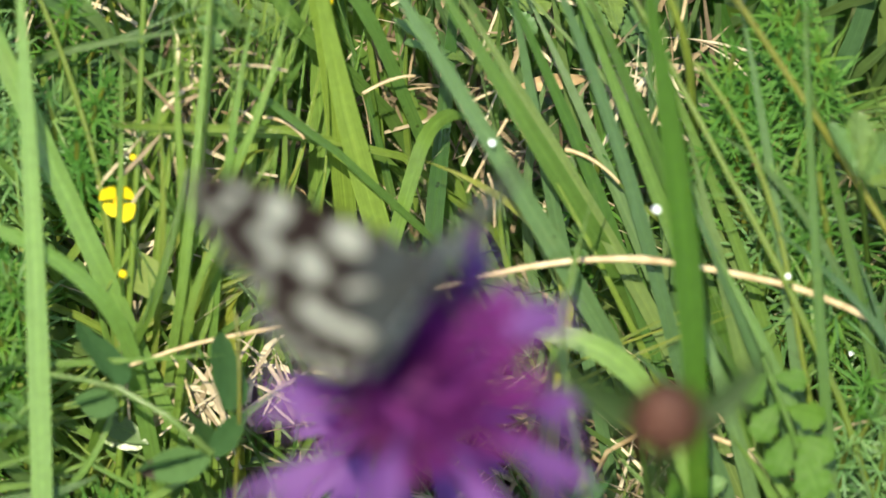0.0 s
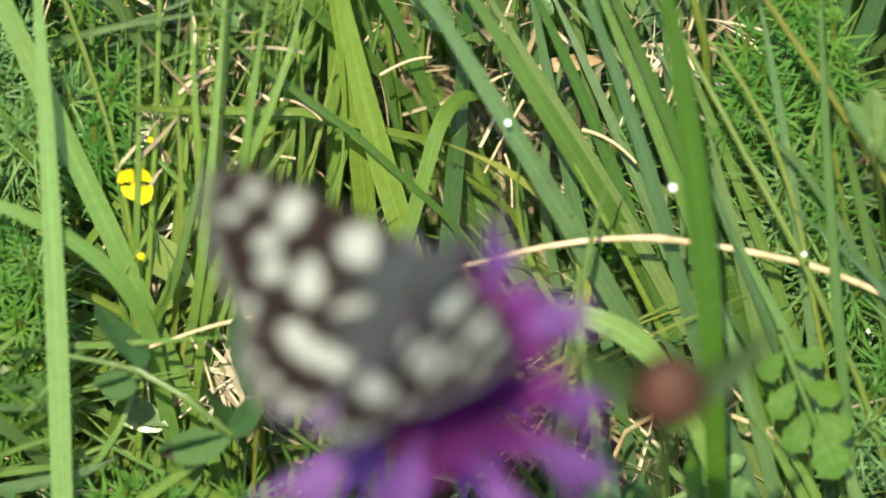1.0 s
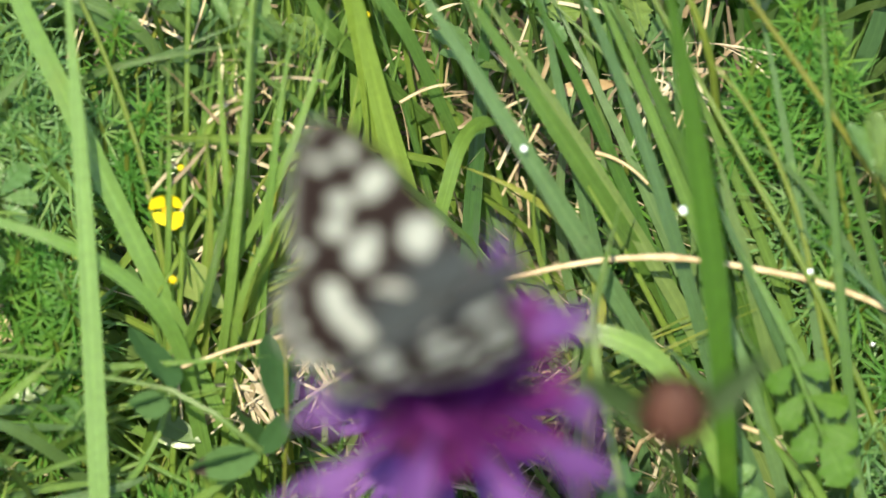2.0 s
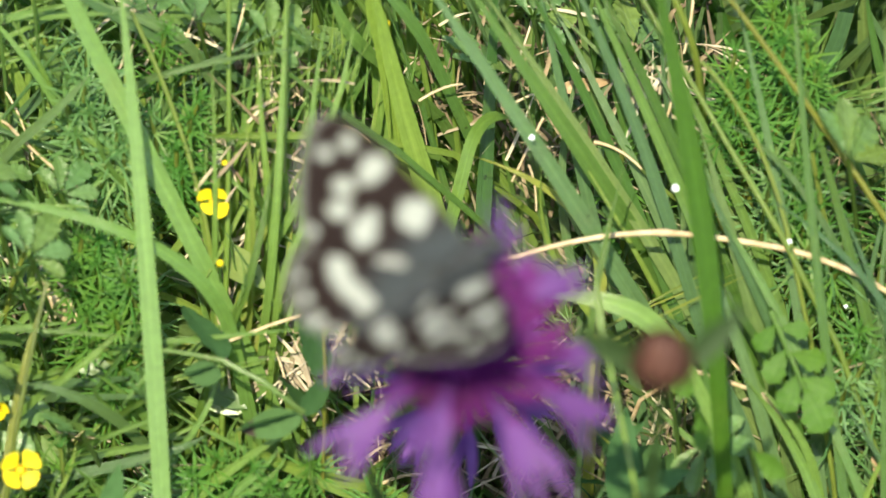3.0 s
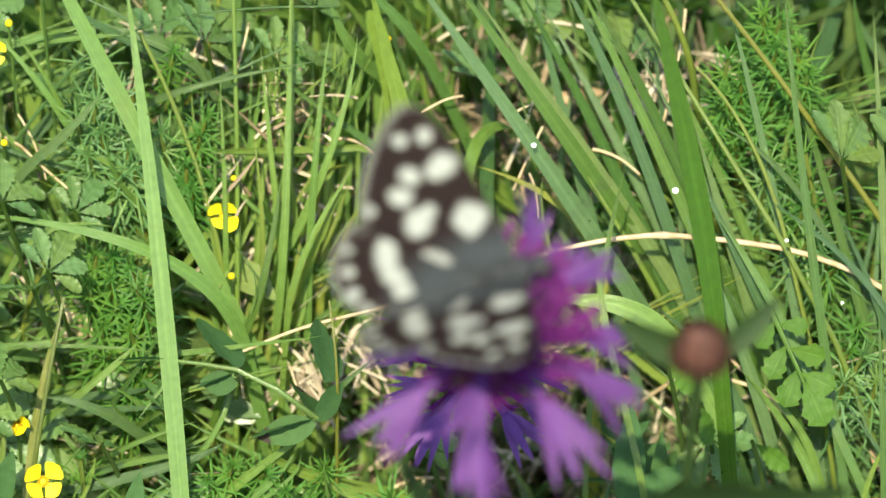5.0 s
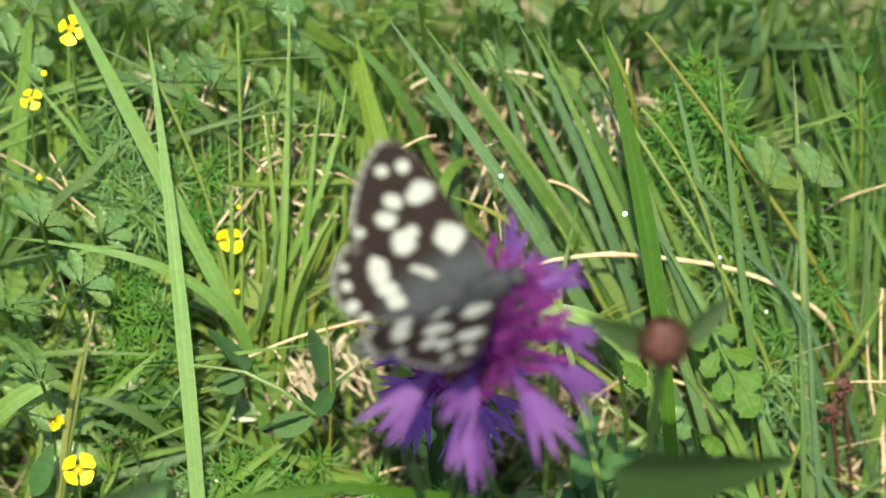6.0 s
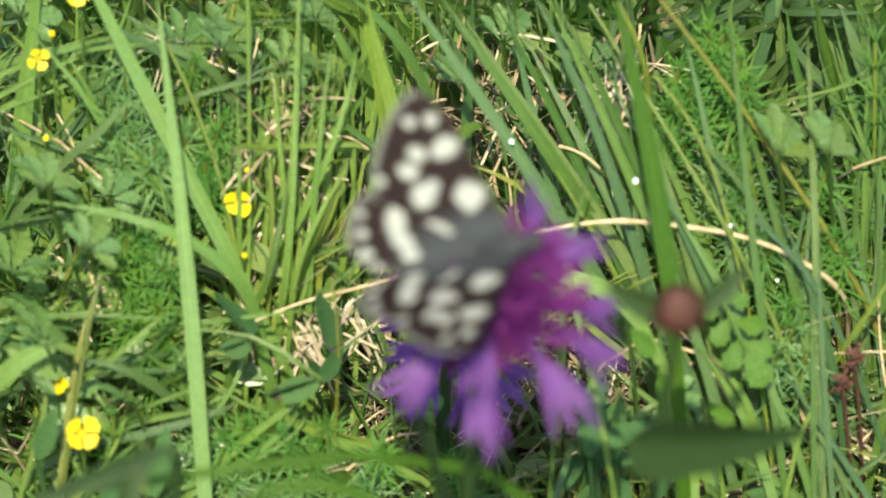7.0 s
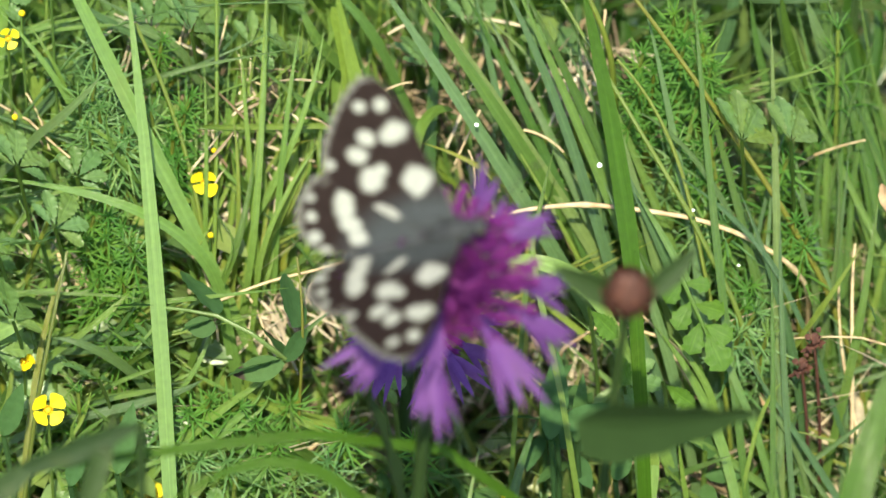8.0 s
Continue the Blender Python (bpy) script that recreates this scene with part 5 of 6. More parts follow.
def plant_bedstraw():
    heights = (0.028, 0.042, 0.058, 0.075, 0.092)
    kinds = {}
    zones = [  # x from, to, y from, to, drop below the tall grass, number, dark
        (-0.076, -0.046, 0.000, 0.030, 0.008, 8, True), (0.030, 0.085, 0.000, 0.034, 0.012, 9, False), (-0.050, 0.012, -0.045, -0.016, 0.014, 16, False),
        (-0.078, -0.050, -0.034, -0.004, 0.010, 12, False), (0.050, 0.090, -0.045, -0.002, 0.014, 14, False), (-0.09, 0.09, -0.03, 0.05, 0.03, 20, True), (-0.09, -0.04, 0.03, 0.06, 0.02, 8, False)]
    rng = random.Random(5)
    for x0, x1, y0, y1, drop, number, dark in zones:
        for i in range(number):
            x, y = rng.uniform(x0, x1), rng.uniform(y0, y1)
            want = max(0.02, 0.075 + y - drop - rng.uniform(0, 0.016))
            k = min(range(5), key=lambda j: abs(heights[j] - want))
            key = (k, dark, i % 2)
            m = pose(x, y, 0, rng.uniform(-12, 4), rng.uniform(-12, 12), rng.uniform(0, 360))
            if key not in kinds:
                kinds[key] = bedstraw_stem(heights[k], 40 + k * 7 + i % 2, BEDSTRAW_DARK if dark else BEDSTRAW)
                kinds[key].matrix_basis = m
            else:
                copy_thing(kinds[key], m)


plant_bedstraw()

# ---- herbs ----
def cinquefoil_leaf(at, tilt, turn, size, leaflets=5, material=None, spread=200):
    """A hand-shaped toothed leaf on a stalk that comes up from the soil."""
    thing = new("cinquefoil_leaf")
    x, y, z = at[0], at[1] - 0.004, at[2] + 0.004
    thing.matrix_basis = pose(x, y, 0)
    m = pose(0, 0, z, tilt, 0, turn)
    s = Soup()
    bow_tube(s, (0.004, 0.018, -0.003), (0.003, 0.014, z * 0.5), (0, 0, z), 0.00045, 0.00035, n=8, sides=5)
    part("stalk", s, GREEN, thing)
    for k in range(leaflets):
        ang = (k - (leaflets - 1) / 2) * spread / leaflets
        size_k = size * (1.0 - 0.18 * abs(k - (leaflets - 1) / 2))
        s = Soup()
        oval_leaf(s, m @ pose(0, 0, 0, 0, -6, ang) @ pose(0.0006, 0, 0, rnd(-8, 8), 0, 0), size_k, size_k * 0.5, teeth=9, tooth=0.3, belly=0.62, sag=rnd(0.05, 0.16), fold=0.22)
        part("leaflet", s, material or HERB, thing)
    return tagged(thing, "green hand-shaped cinquefoil leaf with toothed leaflets in the grass", "leaf", "cinquefoil leaves")


FAR_LEAVES = [
    ((-0.0738, 0.0131, 0.0780), 35, 95, 0.0105), ((-0.0688, 0.0078, 0.0676), 40, 60, 0.0095), ((-0.0752, -0.0052, 0.0597), 35, 120, 0.011), ((-0.0410, 0.0337, 0.0885), 35, 80, 0.010),
    ((0.0219, 0.0337, 0.0785), 30, 100, 0.010), ((0.0069, 0.0370, 0.0818), 40, 60, 0.009), ((-0.0773, -0.0139, 0.0509), 30, 20, 0.011), ((-0.0646, -0.0293, 0.0306), 35, 70, 0.0095),
    ((-0.0197, 0.0332, 0.0792), 35, 130, 0.008), ((0.0302, -0.0210, 0.0502), 30, -70, 0.010), ((-0.0545, 0.0352, 0.0851), 45, 90, 0.009)]
LOW_LEAVES = [
    ((0.0209, 0.0100, 0.0601), 40, 100, 0.009), ((-0.0630, 0.0217, 0.0856), 40, 110, 0.010), ((-0.0492, 0.0295, 0.0915), 45, 70, 0.009), ((-0.0806, 0.0021, 0.0660), 40, 80, 0.011),
    ((-0.0669, -0.0195, 0.0445), 40, 150, 0.009), ((-0.0590, -0.0334, 0.0306), 45, 95, 0.010), ((-0.0433, -0.0334, 0.0306), 40, 40, 0.009), ((-0.0335, -0.0296, 0.0364), 45, 120, 0.008),
    ((-0.0256, 0.0371, 0.0891), 45, 95, 0.009), ((-0.0004, 0.0294, 0.0794), 40, 120, 0.009), ((-0.0767, 0.0334, 0.0974), 40, 60, 0.010), ((-0.0449, 0.0120, 0.0620), 40, 90, 0.008)]
for at, tilt, turn, size in FAR_LEAVES + LOW_LEAVES:
    cinquefoil_leaf(at, tilt, turn, size)


def tormentil(at, facing_x, facing_y, size, open_petals=True, cup=15):
    """A yellow four-petalled flower on a thread-like stalk."""
    x, y, z = at
    thing = new("tormentil_flower")
    thing.matrix_basis = pose(x, y, 0)
    s = Soup()
    bow_tube(s, (0, 0.006, -0.003), (0, 0.002, z * 0.55), (0, 0, z), 0.00032, 0.00025, n=9, sides=5)
    part("stalk", s, GREEN, thing)
    m = pose(0, 0, z, facing_x, facing_y, 0) @ pose(0, 0, 0, 0, 0, rnd(0, 90))
    if open_petals:
        for k in range(4):
            s = Soup()
            q = m @ pose(0, 0, 0, 0, 0, 90 * k + rnd(-6, 6)) @ pose(0.0004, 0, 0, 0, -cup + rnd(-16, 16), 0)
            grow = rnd(0.85, 1.12)
            oval_leaf(s, q, size * 0.52 * grow, size * 0.58 * grow, n=8, cols=7, fold=0.12, sag=-0.05, belly=0.66)
            part("petal", s, PETAL_YELLOW, thing)
        s = Soup()
        lump(s, m @ pose(0, 0, 0.0004), size * 0.08, size * 0.08, size * 0.05, 6, 10)
        for k in range(14):
            a = k * 2.4
            r = size * 0.13
            tip = m @ Vector((r * math.cos(a), r * math.sin(a), size * 0.12))
            tube(s, [m @ Vector((r * 0.5 * math.cos(a), r * 0.5 * math.sin(a), 0)), tip], [0.0001, 0.0002], 4)
        part("centre", s, HEART_YELLOW, thing)
        label = "small yellow four-petalled tormentil flower"
    else:
        s = Soup()
        lump(s, m @ pose(0, 0, 0.0008), size * 0.2, size * 0.2, size * 0.24, 7, 10)
        part("bud", s, PETAL_YELLOW, thing, "closed yellow bud")
        label = "closed yellow tormentil bud on a thin stalk"
    s = Soup()
    for k in range(5):
        oval_leaf(s, m @ pose(0, 0, -0.0004, 0, 0, 72 * k + 20) @ pose(0, 0, 0, 0, -25 if open_petals else -60, 0), size * 0.26, size * 0.12, n=4, cols=3)
    part("sepals", s, GREEN, thing)
    return tagged(thing, label, "flower", "yellow tormentil flowers")


tormentil((-0.0408, 0.0036, 0.0791), 62, -30, 0.0047, cup=14)
tormentil((-0.0697, -0.0345, 0.0632), 50, 6, 0.0058, cup=20)
tormentil((-0.0737, -0.0211, 0.0619), 60, 20, 0.0042, cup=62)
tormentil((-0.0739, 0.0175, 0.1026), 60, 20, 0.0034)
tormentil((-0.0661, 0.0205, 0.1157), 50, 10, 0.0048)
tormentil((-0.0537, -0.0246, 0.0301), 45, -15, 0.0075)
for at in [(-0.0735, 0.0128, 0.0878), (0.0094, -0.0268, 0.0280), (-0.0392, 0.0076, 0.0826), (-0.0404, -0.0028, 0.0722), (-0.0569, -0.0093, 0.0505), (-0.0602, -0.0147, 0.0452), (-0.0148, 0.0267, 0.0916), (-0.0714, 0.0203, 0.1054)]:
    tormentil(at, 30, 10, rnd(0.0022, 0.0032), False)


def vetch():
    thing = new("vetchling")
    thing.matrix_basis = pose(0, -0.0095, 0.0095)
    s = Soup()
    tube(s, [(-0.0500, -0.0112, 0.0638), (-0.0450, -0.0118, 0.0632), (-0.0400, -0.0126, 0.0624), (-0.0340, -0.0150, 0.0600), (-0.0286, -0.0182, 0.0568), (-0.0270, -0.0060, 0.0450), (-0.0255, 0.0160, 0.0230), (-0.0250, 0.0420, -0.0130)],
         [0.0003, 0.0003, 0.0004, 0.0004, 0.0005, 0.0005, 0.0005, 0.0005], 7)
    part("stem", s, PALE_HERB, thing)
    for m, length, width in [(pose(-0.0400, -0.0126, 0.0624, 42, 0, 112), 0.0125, 0.0062), (pose(-0.0400, -0.0128, 0.0620, 40, 0, -160), 0.0062, 0.0042), (pose(-0.0286, -0.0182, 0.0568, 40, 0, -165), 0.0098, 0.0056),
                             (pose(-0.0286, -0.0182, 0.0568, 48, 20, 100), 0.0130, 0.0052), (pose(-0.0270, -0.0140, 0.0600, 55, 0, 88), 0.0130, 0.0062), (pose(-0.0290, -0.0185, 0.0565, 60, 0, 55), 0.0085, 0.0030), (pose(-0.050, -0.0112, 0.0638, 45, 0, 170), 0.0072, 0.0040)]:
        s = Soup()
        oval_leaf(s, m, length * 1.08, width * 1.3, n=12, cols=7, fold=0.15, sag=0.08)
        part("leaflet", s, VETCH_WORN if width == 0.0052 else VETCH, thing, "green leaflet with a dead brown tip" if width == 0.0052 else "")
    for foot, tip, width in [((-0.0400, -0.0142, 0.0608), (-0.0456, -0.0136, 0.0614), 0.0038), ((-0.0285, -0.0188, 0.0562), (-0.0376, -0.0200, 0.0550), 0.0045)]:
        a, b = Vector(foot), Vector(tip)
        ahead = (b - a).normalized()
        side = Vector((0.05, -0.7, 0.7)).cross(ahead).normalized()
        m = Matrix((ahead, side, ahead.cross(side))).transposed().to_4x4()
        m.translation = a
        s = Soup()
        oval_leaf(s, m, (b - a).length, width, n=12, cols=7, fold=0.12, sag=0.06)
        part("leaflet", s, VETCH_WORN if width == 0.0045 else VETCH, thing, "green leaflet with a dead brown tip" if width == 0.0045 else "")
    tagged(thing, "grey-green vetchling with smooth oval leaflets in the grass", "wild plant")


vetch()


def lance_plant(at, turn, size):
    """A shoot with a few pointed smooth leaves."""
    thing = new("meadow_herb")
    x, y, z = at
    thing.matrix_basis = pose(x, y, 0)
    s = Soup()
    bow_tube(s, (0, 0.004, -0.003), (0, 0.002, z * 0.5), (0, 0, z), 0.0007, 0.0005, n=8, sides=6)
    part("stem", s, GREEN, thing)
    for k, (ang, tilt) in enumerate([(90, 48), (30, 35), (160, 38), (-40, 20), (-120, 20)]):
        s = Soup()
        oval_leaf(s, pose(0, 0, z - 0.002 * k, tilt, 0, ang + turn), size * (1 - 0.08 * k), size * 0.34, n=12, cols=7, sag=0.15)
        part("leaf", s, VETCH, thing)
    return tagged(thing, "low green herb with pointed smooth leaves", "wild plant", "low herbs")


for at, turn, size in [((0.0163, -0.0238, 0.0482), 5, 0.0120), ((0.0212, -0.0267, 0.0443), -30, 0.0110), ((-0.0118, -0.0316, 0.0364), 60, 0.0090), ((0.0020, -0.0336, 0.0344), 10, 0.010), ((-0.0293, 0.0275, 0.0695), 20, 0.009), ((0.0445, -0.0297, 0.0403), 40, 0.009)]:
    lance_plant(at, turn, size)


def lance_leaf(foot, tip, width):
    """One pointed leaf that stands up out of the turf on its own stalk."""
    a, b = Vector(foot), Vector(tip)
    thing = new("lance_leaf")
    root = Vector((a.x, a.y + 0.008, 0.0))
    thing.matrix_basis = Matrix.Translation(root)
    s = Soup()
    bow_tube(s, (0, 0, -0.003), (a - root) * 0.5 + Vector((0.001, 0.002, 0)), a - root, 0.0006, 0.0005, n=8, sides=6)
    part("stalk", s, VETCH, thing)
    ahead = (b - a).normalized()
    side = Vector((0.1, -0.7, 0.7)).cross(ahead).normalized()
    m = Matrix((ahead, side, ahead.cross(side))).transposed().to_4x4()
    m.translation = a - root
    s = Soup()
    oval_leaf(s, m, (b - a).length, width, n=16, cols=7, fold=0.22, sag=0.08, belly=0.42)
    part("leaf", s, VETCH, thing)
    return tagged(thing, "pale grey-green pointed herb leaf standing in the grass", "leaf", "pointed herb leaves")


def dew(at, r):
    s = Soup()
    lump(s, pose(*at), r, r, r * 0.95, 10, 16)
    s.thing("dew_drop", DEW, "dew drop clinging to a grass blade, its sparkle coloured in white", "dew drop", "dew drops")


for at, r in [((0.0267, -0.0149, 0.0969), 0.00046), ((0.0063, -0.0027, 0.0961), 0.00038), ((0.0432, -0.0126, 0.0829), 0.00030), ((0.0515, -0.0108, 0.0672), 0.00026)]:
    dew(at, r)


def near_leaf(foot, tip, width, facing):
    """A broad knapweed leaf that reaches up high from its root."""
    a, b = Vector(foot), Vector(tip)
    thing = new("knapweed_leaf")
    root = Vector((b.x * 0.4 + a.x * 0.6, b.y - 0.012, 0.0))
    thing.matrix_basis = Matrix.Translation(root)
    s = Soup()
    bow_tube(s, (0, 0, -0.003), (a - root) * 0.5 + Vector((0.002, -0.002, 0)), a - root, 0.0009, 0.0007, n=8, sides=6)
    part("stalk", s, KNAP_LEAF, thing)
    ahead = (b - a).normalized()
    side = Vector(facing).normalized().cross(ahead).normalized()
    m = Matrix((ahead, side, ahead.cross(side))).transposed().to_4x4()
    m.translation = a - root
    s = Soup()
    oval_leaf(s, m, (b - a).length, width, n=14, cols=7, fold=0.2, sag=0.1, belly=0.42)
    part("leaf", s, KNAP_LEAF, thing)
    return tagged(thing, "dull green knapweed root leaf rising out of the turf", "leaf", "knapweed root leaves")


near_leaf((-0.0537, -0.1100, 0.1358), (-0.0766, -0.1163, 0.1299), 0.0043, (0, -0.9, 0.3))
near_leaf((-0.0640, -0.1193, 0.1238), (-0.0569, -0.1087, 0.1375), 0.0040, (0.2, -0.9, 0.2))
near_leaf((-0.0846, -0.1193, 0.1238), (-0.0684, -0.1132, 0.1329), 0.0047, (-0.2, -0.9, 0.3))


def seed_head(at):
    """A withered brown flower head."""
    thing = new("withered_flower")
    x, y, z = at
    thing.matrix_basis = pose(x, y, 0)
    s = Soup()
    bow_tube(s, (0.002, 0.003, -0.003), (0.002, 0.002, z * 0.5), (0, 0, z), 0.0004, 0.0003, n=8, sides=5)
    part("stalk", s, BRACT, thing)
    rng = random.Random(9)
    for k in range(34):
        s = Soup()
        d = Vector((rng.gauss(0, 0.0007), rng.gauss(0, 0.0007), rng.uniform(-0.0022, 0.0006)))
        oval_leaf(s, Matrix.Translation(d + Vector((0, 0, z))) @ pose(0, 0, 0, rng.uniform(-60, 80), rng.uniform(-80, 30), rng.uniform(0, 360)), rng.uniform(0.0008, 0.0019), rng.uniform(0.0008, 0.0014), n=5, cols=3, sag=0.5)
        part("petal", s, BRACT, thing)
    return tagged(thing, "withered brown flower head on a thin stalk", "flower", "withered flowers")


seed_head((0.0637, -0.0235, 0.0605))
seed_head((0.0615, -0.0250, 0.0560))


def dead_leaf(at, turn, length, width, tilt=45):
    s = Soup()
    oval_leaf(s, pose(*at, tilt, 0, turn), length, width, n=10, cols=5, fold=0.5, sag=0.25)
    s.thing("dead_leaf", DEAD, "curled tan dead leaf caught among the grass", "leaf", "dead leaves")


for at, turn, length, width in [((0.0768, -0.0040, 0.0790), -85, 0.0085, 0.0024), ((0.0384, 0.0197, 0.0697), 40, 0.009, 0.002), ((-0.0294, 0.0120, 0.0600), 20, 0.010, 0.0025),
                                ((-0.0178, 0.0198, 0.0638), 140, 0.010, 0.0024), ((-0.0349, 0.0218, 0.0578), 80, 0.011, 0.0022), ((0.0549, -0.0196, 0.0444), -70, 0.009, 0.0018), ((0.0092, 0.0294, 0.0744), 10, 0.010, 0.0022)]:
    dead_leaf(at, turn, length, width)

# ---- herbs standing among the grass ----
LIGHT_WEST = [(-0.0604, -0.0008, 0.0767), (-0.0584, -0.0035, 0.0740), (-0.0554, -0.0026, 0.0749), (-0.0574, -0.0062, 0.0714), (-0.0619, -0.0039, 0.0736), (-0.0537, -0.0057, 0.0718), (-0.0600, -0.0085, 0.0690), (-0.0561, -0.0091, 0.0684), (-0.0580, -0.0011, 0.0764), (-0.0551, -0.0145, 0.0629), (-0.0561, -0.0160, 0.0615), (-0.0461, 0.0079, 0.0854), (-0.0439, 0.0112, 0.0887), (-0.0455, 0.0056, 0.0831), (-0.0426, 0.0133, 0.0909), (-0.0471, 0.0204, 0.0980), (-0.0588, -0.0113, 0.0662)]
LIGHT_SOUTH = [(-0.0415, -0.0266, 0.0560), (-0.0278, -0.0274, 0.0552), (-0.0455, -0.0281, 0.0545), (-0.0367, -0.0277, 0.0549), (-0.0338, -0.0296, 0.0530), (-0.0183, -0.0309, 0.0517), (-0.0301, -0.0325, 0.0501), (-0.0067, -0.0327, 0.0499)]
LIGHT_EAST = [(0.0366, 0.0174, 0.0924), (0.0384, 0.0151, 0.0901), (0.0355, 0.0138, 0.0888), (0.0449, 0.0212, 0.0962), (0.0457, 0.0162, 0.0912), (0.0437, 0.0183, 0.0933), (0.0486, 0.0154, 0.0904), (0.0403, 0.0115, 0.0866), (0.0460, 0.0058, 0.0808), (0.0613, 0.0039, 0.0789), (0.0620, -0.0042, 0.0708), (0.0638, -0.0061, 0.0689), (0.0467, 0.0011, 0.0761), (0.0537, -0.0118, 0.0632), (0.0523, -0.0146, 0.0605), (0.0343, 0.0097, 0.0847), (0.0511, -0.0055, 0.0695), (0.0425, 0.0220, 0.0970), (0.0472, 0.0184, 0.0934)]
DARK_WEST = [(-0.0583, 0.0215, 0.0991), (-0.0585, 0.0122, 0.0897), (-0.0608, 0.0098, 0.0874), (-0.0559, 0.0075, 0.0851), (-0.0496, 0.0119, 0.0894), (-0.0539, 0.0083, 0.0858), (-0.0592, 0.0153, 0.0929), (-0.0623, 0.0134, 0.0909), (-0.0560, 0.0166, 0.0941), (-0.0545, 0.0102, 0.0877)]
DARK_SOUTH = [(0.0418, 0.0047, 0.0822), (0.0449, 0.0032, 0.0808), (0.0490, -0.0052, 0.0723), (0.0473, -0.0035, 0.0740), (-0.0392, -0.0318, 0.0457), (-0.0324, -0.0327, 0.0448), (-0.0266, -0.0337, 0.0439), (-0.0215, -0.0324, 0.0451), (-0.0440, -0.0316, 0.0459), (0.0541, -0.0164, 0.0611), (0.0560, -0.0193, 0.0583), (0.0510, -0.0191, 0.0584), (-0.0496, -0.0266, 0.0510), (-0.0469, -0.0294, 0.0481)]
for tops, dark in ((LIGHT_WEST, False), (LIGHT_SOUTH, False), (LIGHT_EAST, False), (DARK_WEST, True), (DARK_SOUTH, True)):
    for i, top in enumerate(tops):
        bedstraw_tuft(top, dark, i)
SLOPE_LEAVES = [
    ((-0.0731, -0.0051, 0.0927), 92, 0.0088), ((-0.0670, -0.0114, 0.0838), 70, 0.0085), ((-0.0694, -0.0119, 0.0808), 175, 0.0095), ((-0.0749, -0.0237, 0.0740), 100, 0.0095),
    ((-0.0421, 0.0222, 0.0972), 95, 0.009), ((-0.0318, 0.0226, 0.0926), 60, 0.008), ((-0.0250, 0.0214, 0.0914), 120, 0.0085), ((-0.0771, -0.0092, 0.0759), 150, 0.0085),
    ((-0.0631, 0.0050, 0.0799), 60, 0.007), ((-0.0784, -0.0209, 0.0643), 60, 0.008), ((-0.0607, -0.0262, 0.0614), 140, 0.008), ((-0.0130, -0.0255, 0.0571), 60, 0.008),
    ((-0.0508, -0.0206, 0.0620), 100, 0.007)]
EDGE_LEAVES = [
    ((-0.0726, 0.0375, 0.1035), 95, 0.0085), ((-0.0572, 0.0381, 0.1041), 150, 0.0085), ((-0.0461, 0.0356, 0.1016), 120, 0.0095), ((-0.0321, 0.0367, 0.1027), 60, 0.0091),
    ((-0.0184, 0.0351, 0.1011), 120, 0.0089), ((-0.0054, 0.0360, 0.1020), 150, 0.0086), ((0.0083, 0.0340, 0.1000), 95, 0.0082), ((0.0213, 0.0346, 0.1006), 95, 0.0081)]
for at, turn, size in SLOPE_LEAVES + EDGE_LEAVES:
    cinquefoil_leaf(at, 45 + rnd(-12, 8), turn, size)
for at, turn, size in [((0.0521, -0.0006, 0.0870), 82, 0.0115), ((0.0606, -0.0009, 0.0867), 88, 0.0105)]:
    tagged(cinquefoil_leaf(at, 42, turn, size, 4, PALE_HERB, 120), "pale green fan-shaped lobed leaf among the bedstraw", "leaf", "lobed leaves")
for at, turn, size in [((0.0238, -0.0276, 0.0751), -58, 0.0085), ((0.0287, -0.0328, 0.0700), -80, 0.0085), ((0.0360, -0.0358, 0.0644), -50, 0.0075)]:
    tagged(cinquefoil_leaf(at, 48, turn, size, 1, LIME, 70), "bright green strawberry leaf with toothed edges", "leaf", "strawberry leaves")
def pinnate_leaf(foot, tip, width):
    """A leaf of broad, blunt-toothed leaflets set in pairs along its stalk."""
    a, b = Vector(foot), Vector(tip)
    thing = new("avens_leaf")
    root = Vector((a.x + 0.004, a.y + 0.02, 0.0))
    thing.matrix_basis = Matrix.Translation(root)
    ahead = (b - a).normalized()
    side = Vector((0.05, -0.75, 0.66)).cross(ahead).normalized()
    m = Matrix((ahead, side, ahead.cross(side))).transposed().to_4x4()
    m.translation = a - root
    size = (b - a).length
    s = Soup()
    bow_tube(s, (0, 0, -0.003), (a - root) * 0.5 + Vector((0.001, 0.004, 0.004)), a - root, 0.0006, 0.0005, n=8, sides=6)
    bow_tube(s, a - root, (a + b) / 2 - root, a - root + (b - a) * 0.75, 0.0005, 0.0003, n=6, sides=5)
    part("stalk", s, LIME, thing)
    for at, turn, grow in [(0.14, 62, 0.24), (0.10, -58, 0.26), (0.34, 50, 0.30), (0.30, -52, 0.30), (0.54, 40, 0.30), (0.50, -42, 0.32), (0.60, 2, 0.40)]:
        s = Soup()
        oval_leaf(s, m @ pose(size * at, 0, rnd(0, 0.0006), rnd(-14, 14), rnd(-6, 10), turn), size * grow, width * grow * 0.95, teeth=4, tooth=0.35, belly=0.62, sag=rnd(0.05, 0.2), fold=0.16)
        part("leaflet", s, LIME, thing)
    return tagged(thing, "fresh green avens leaf with blunt-toothed leaflets in the grass", "leaf", "avens leaves")


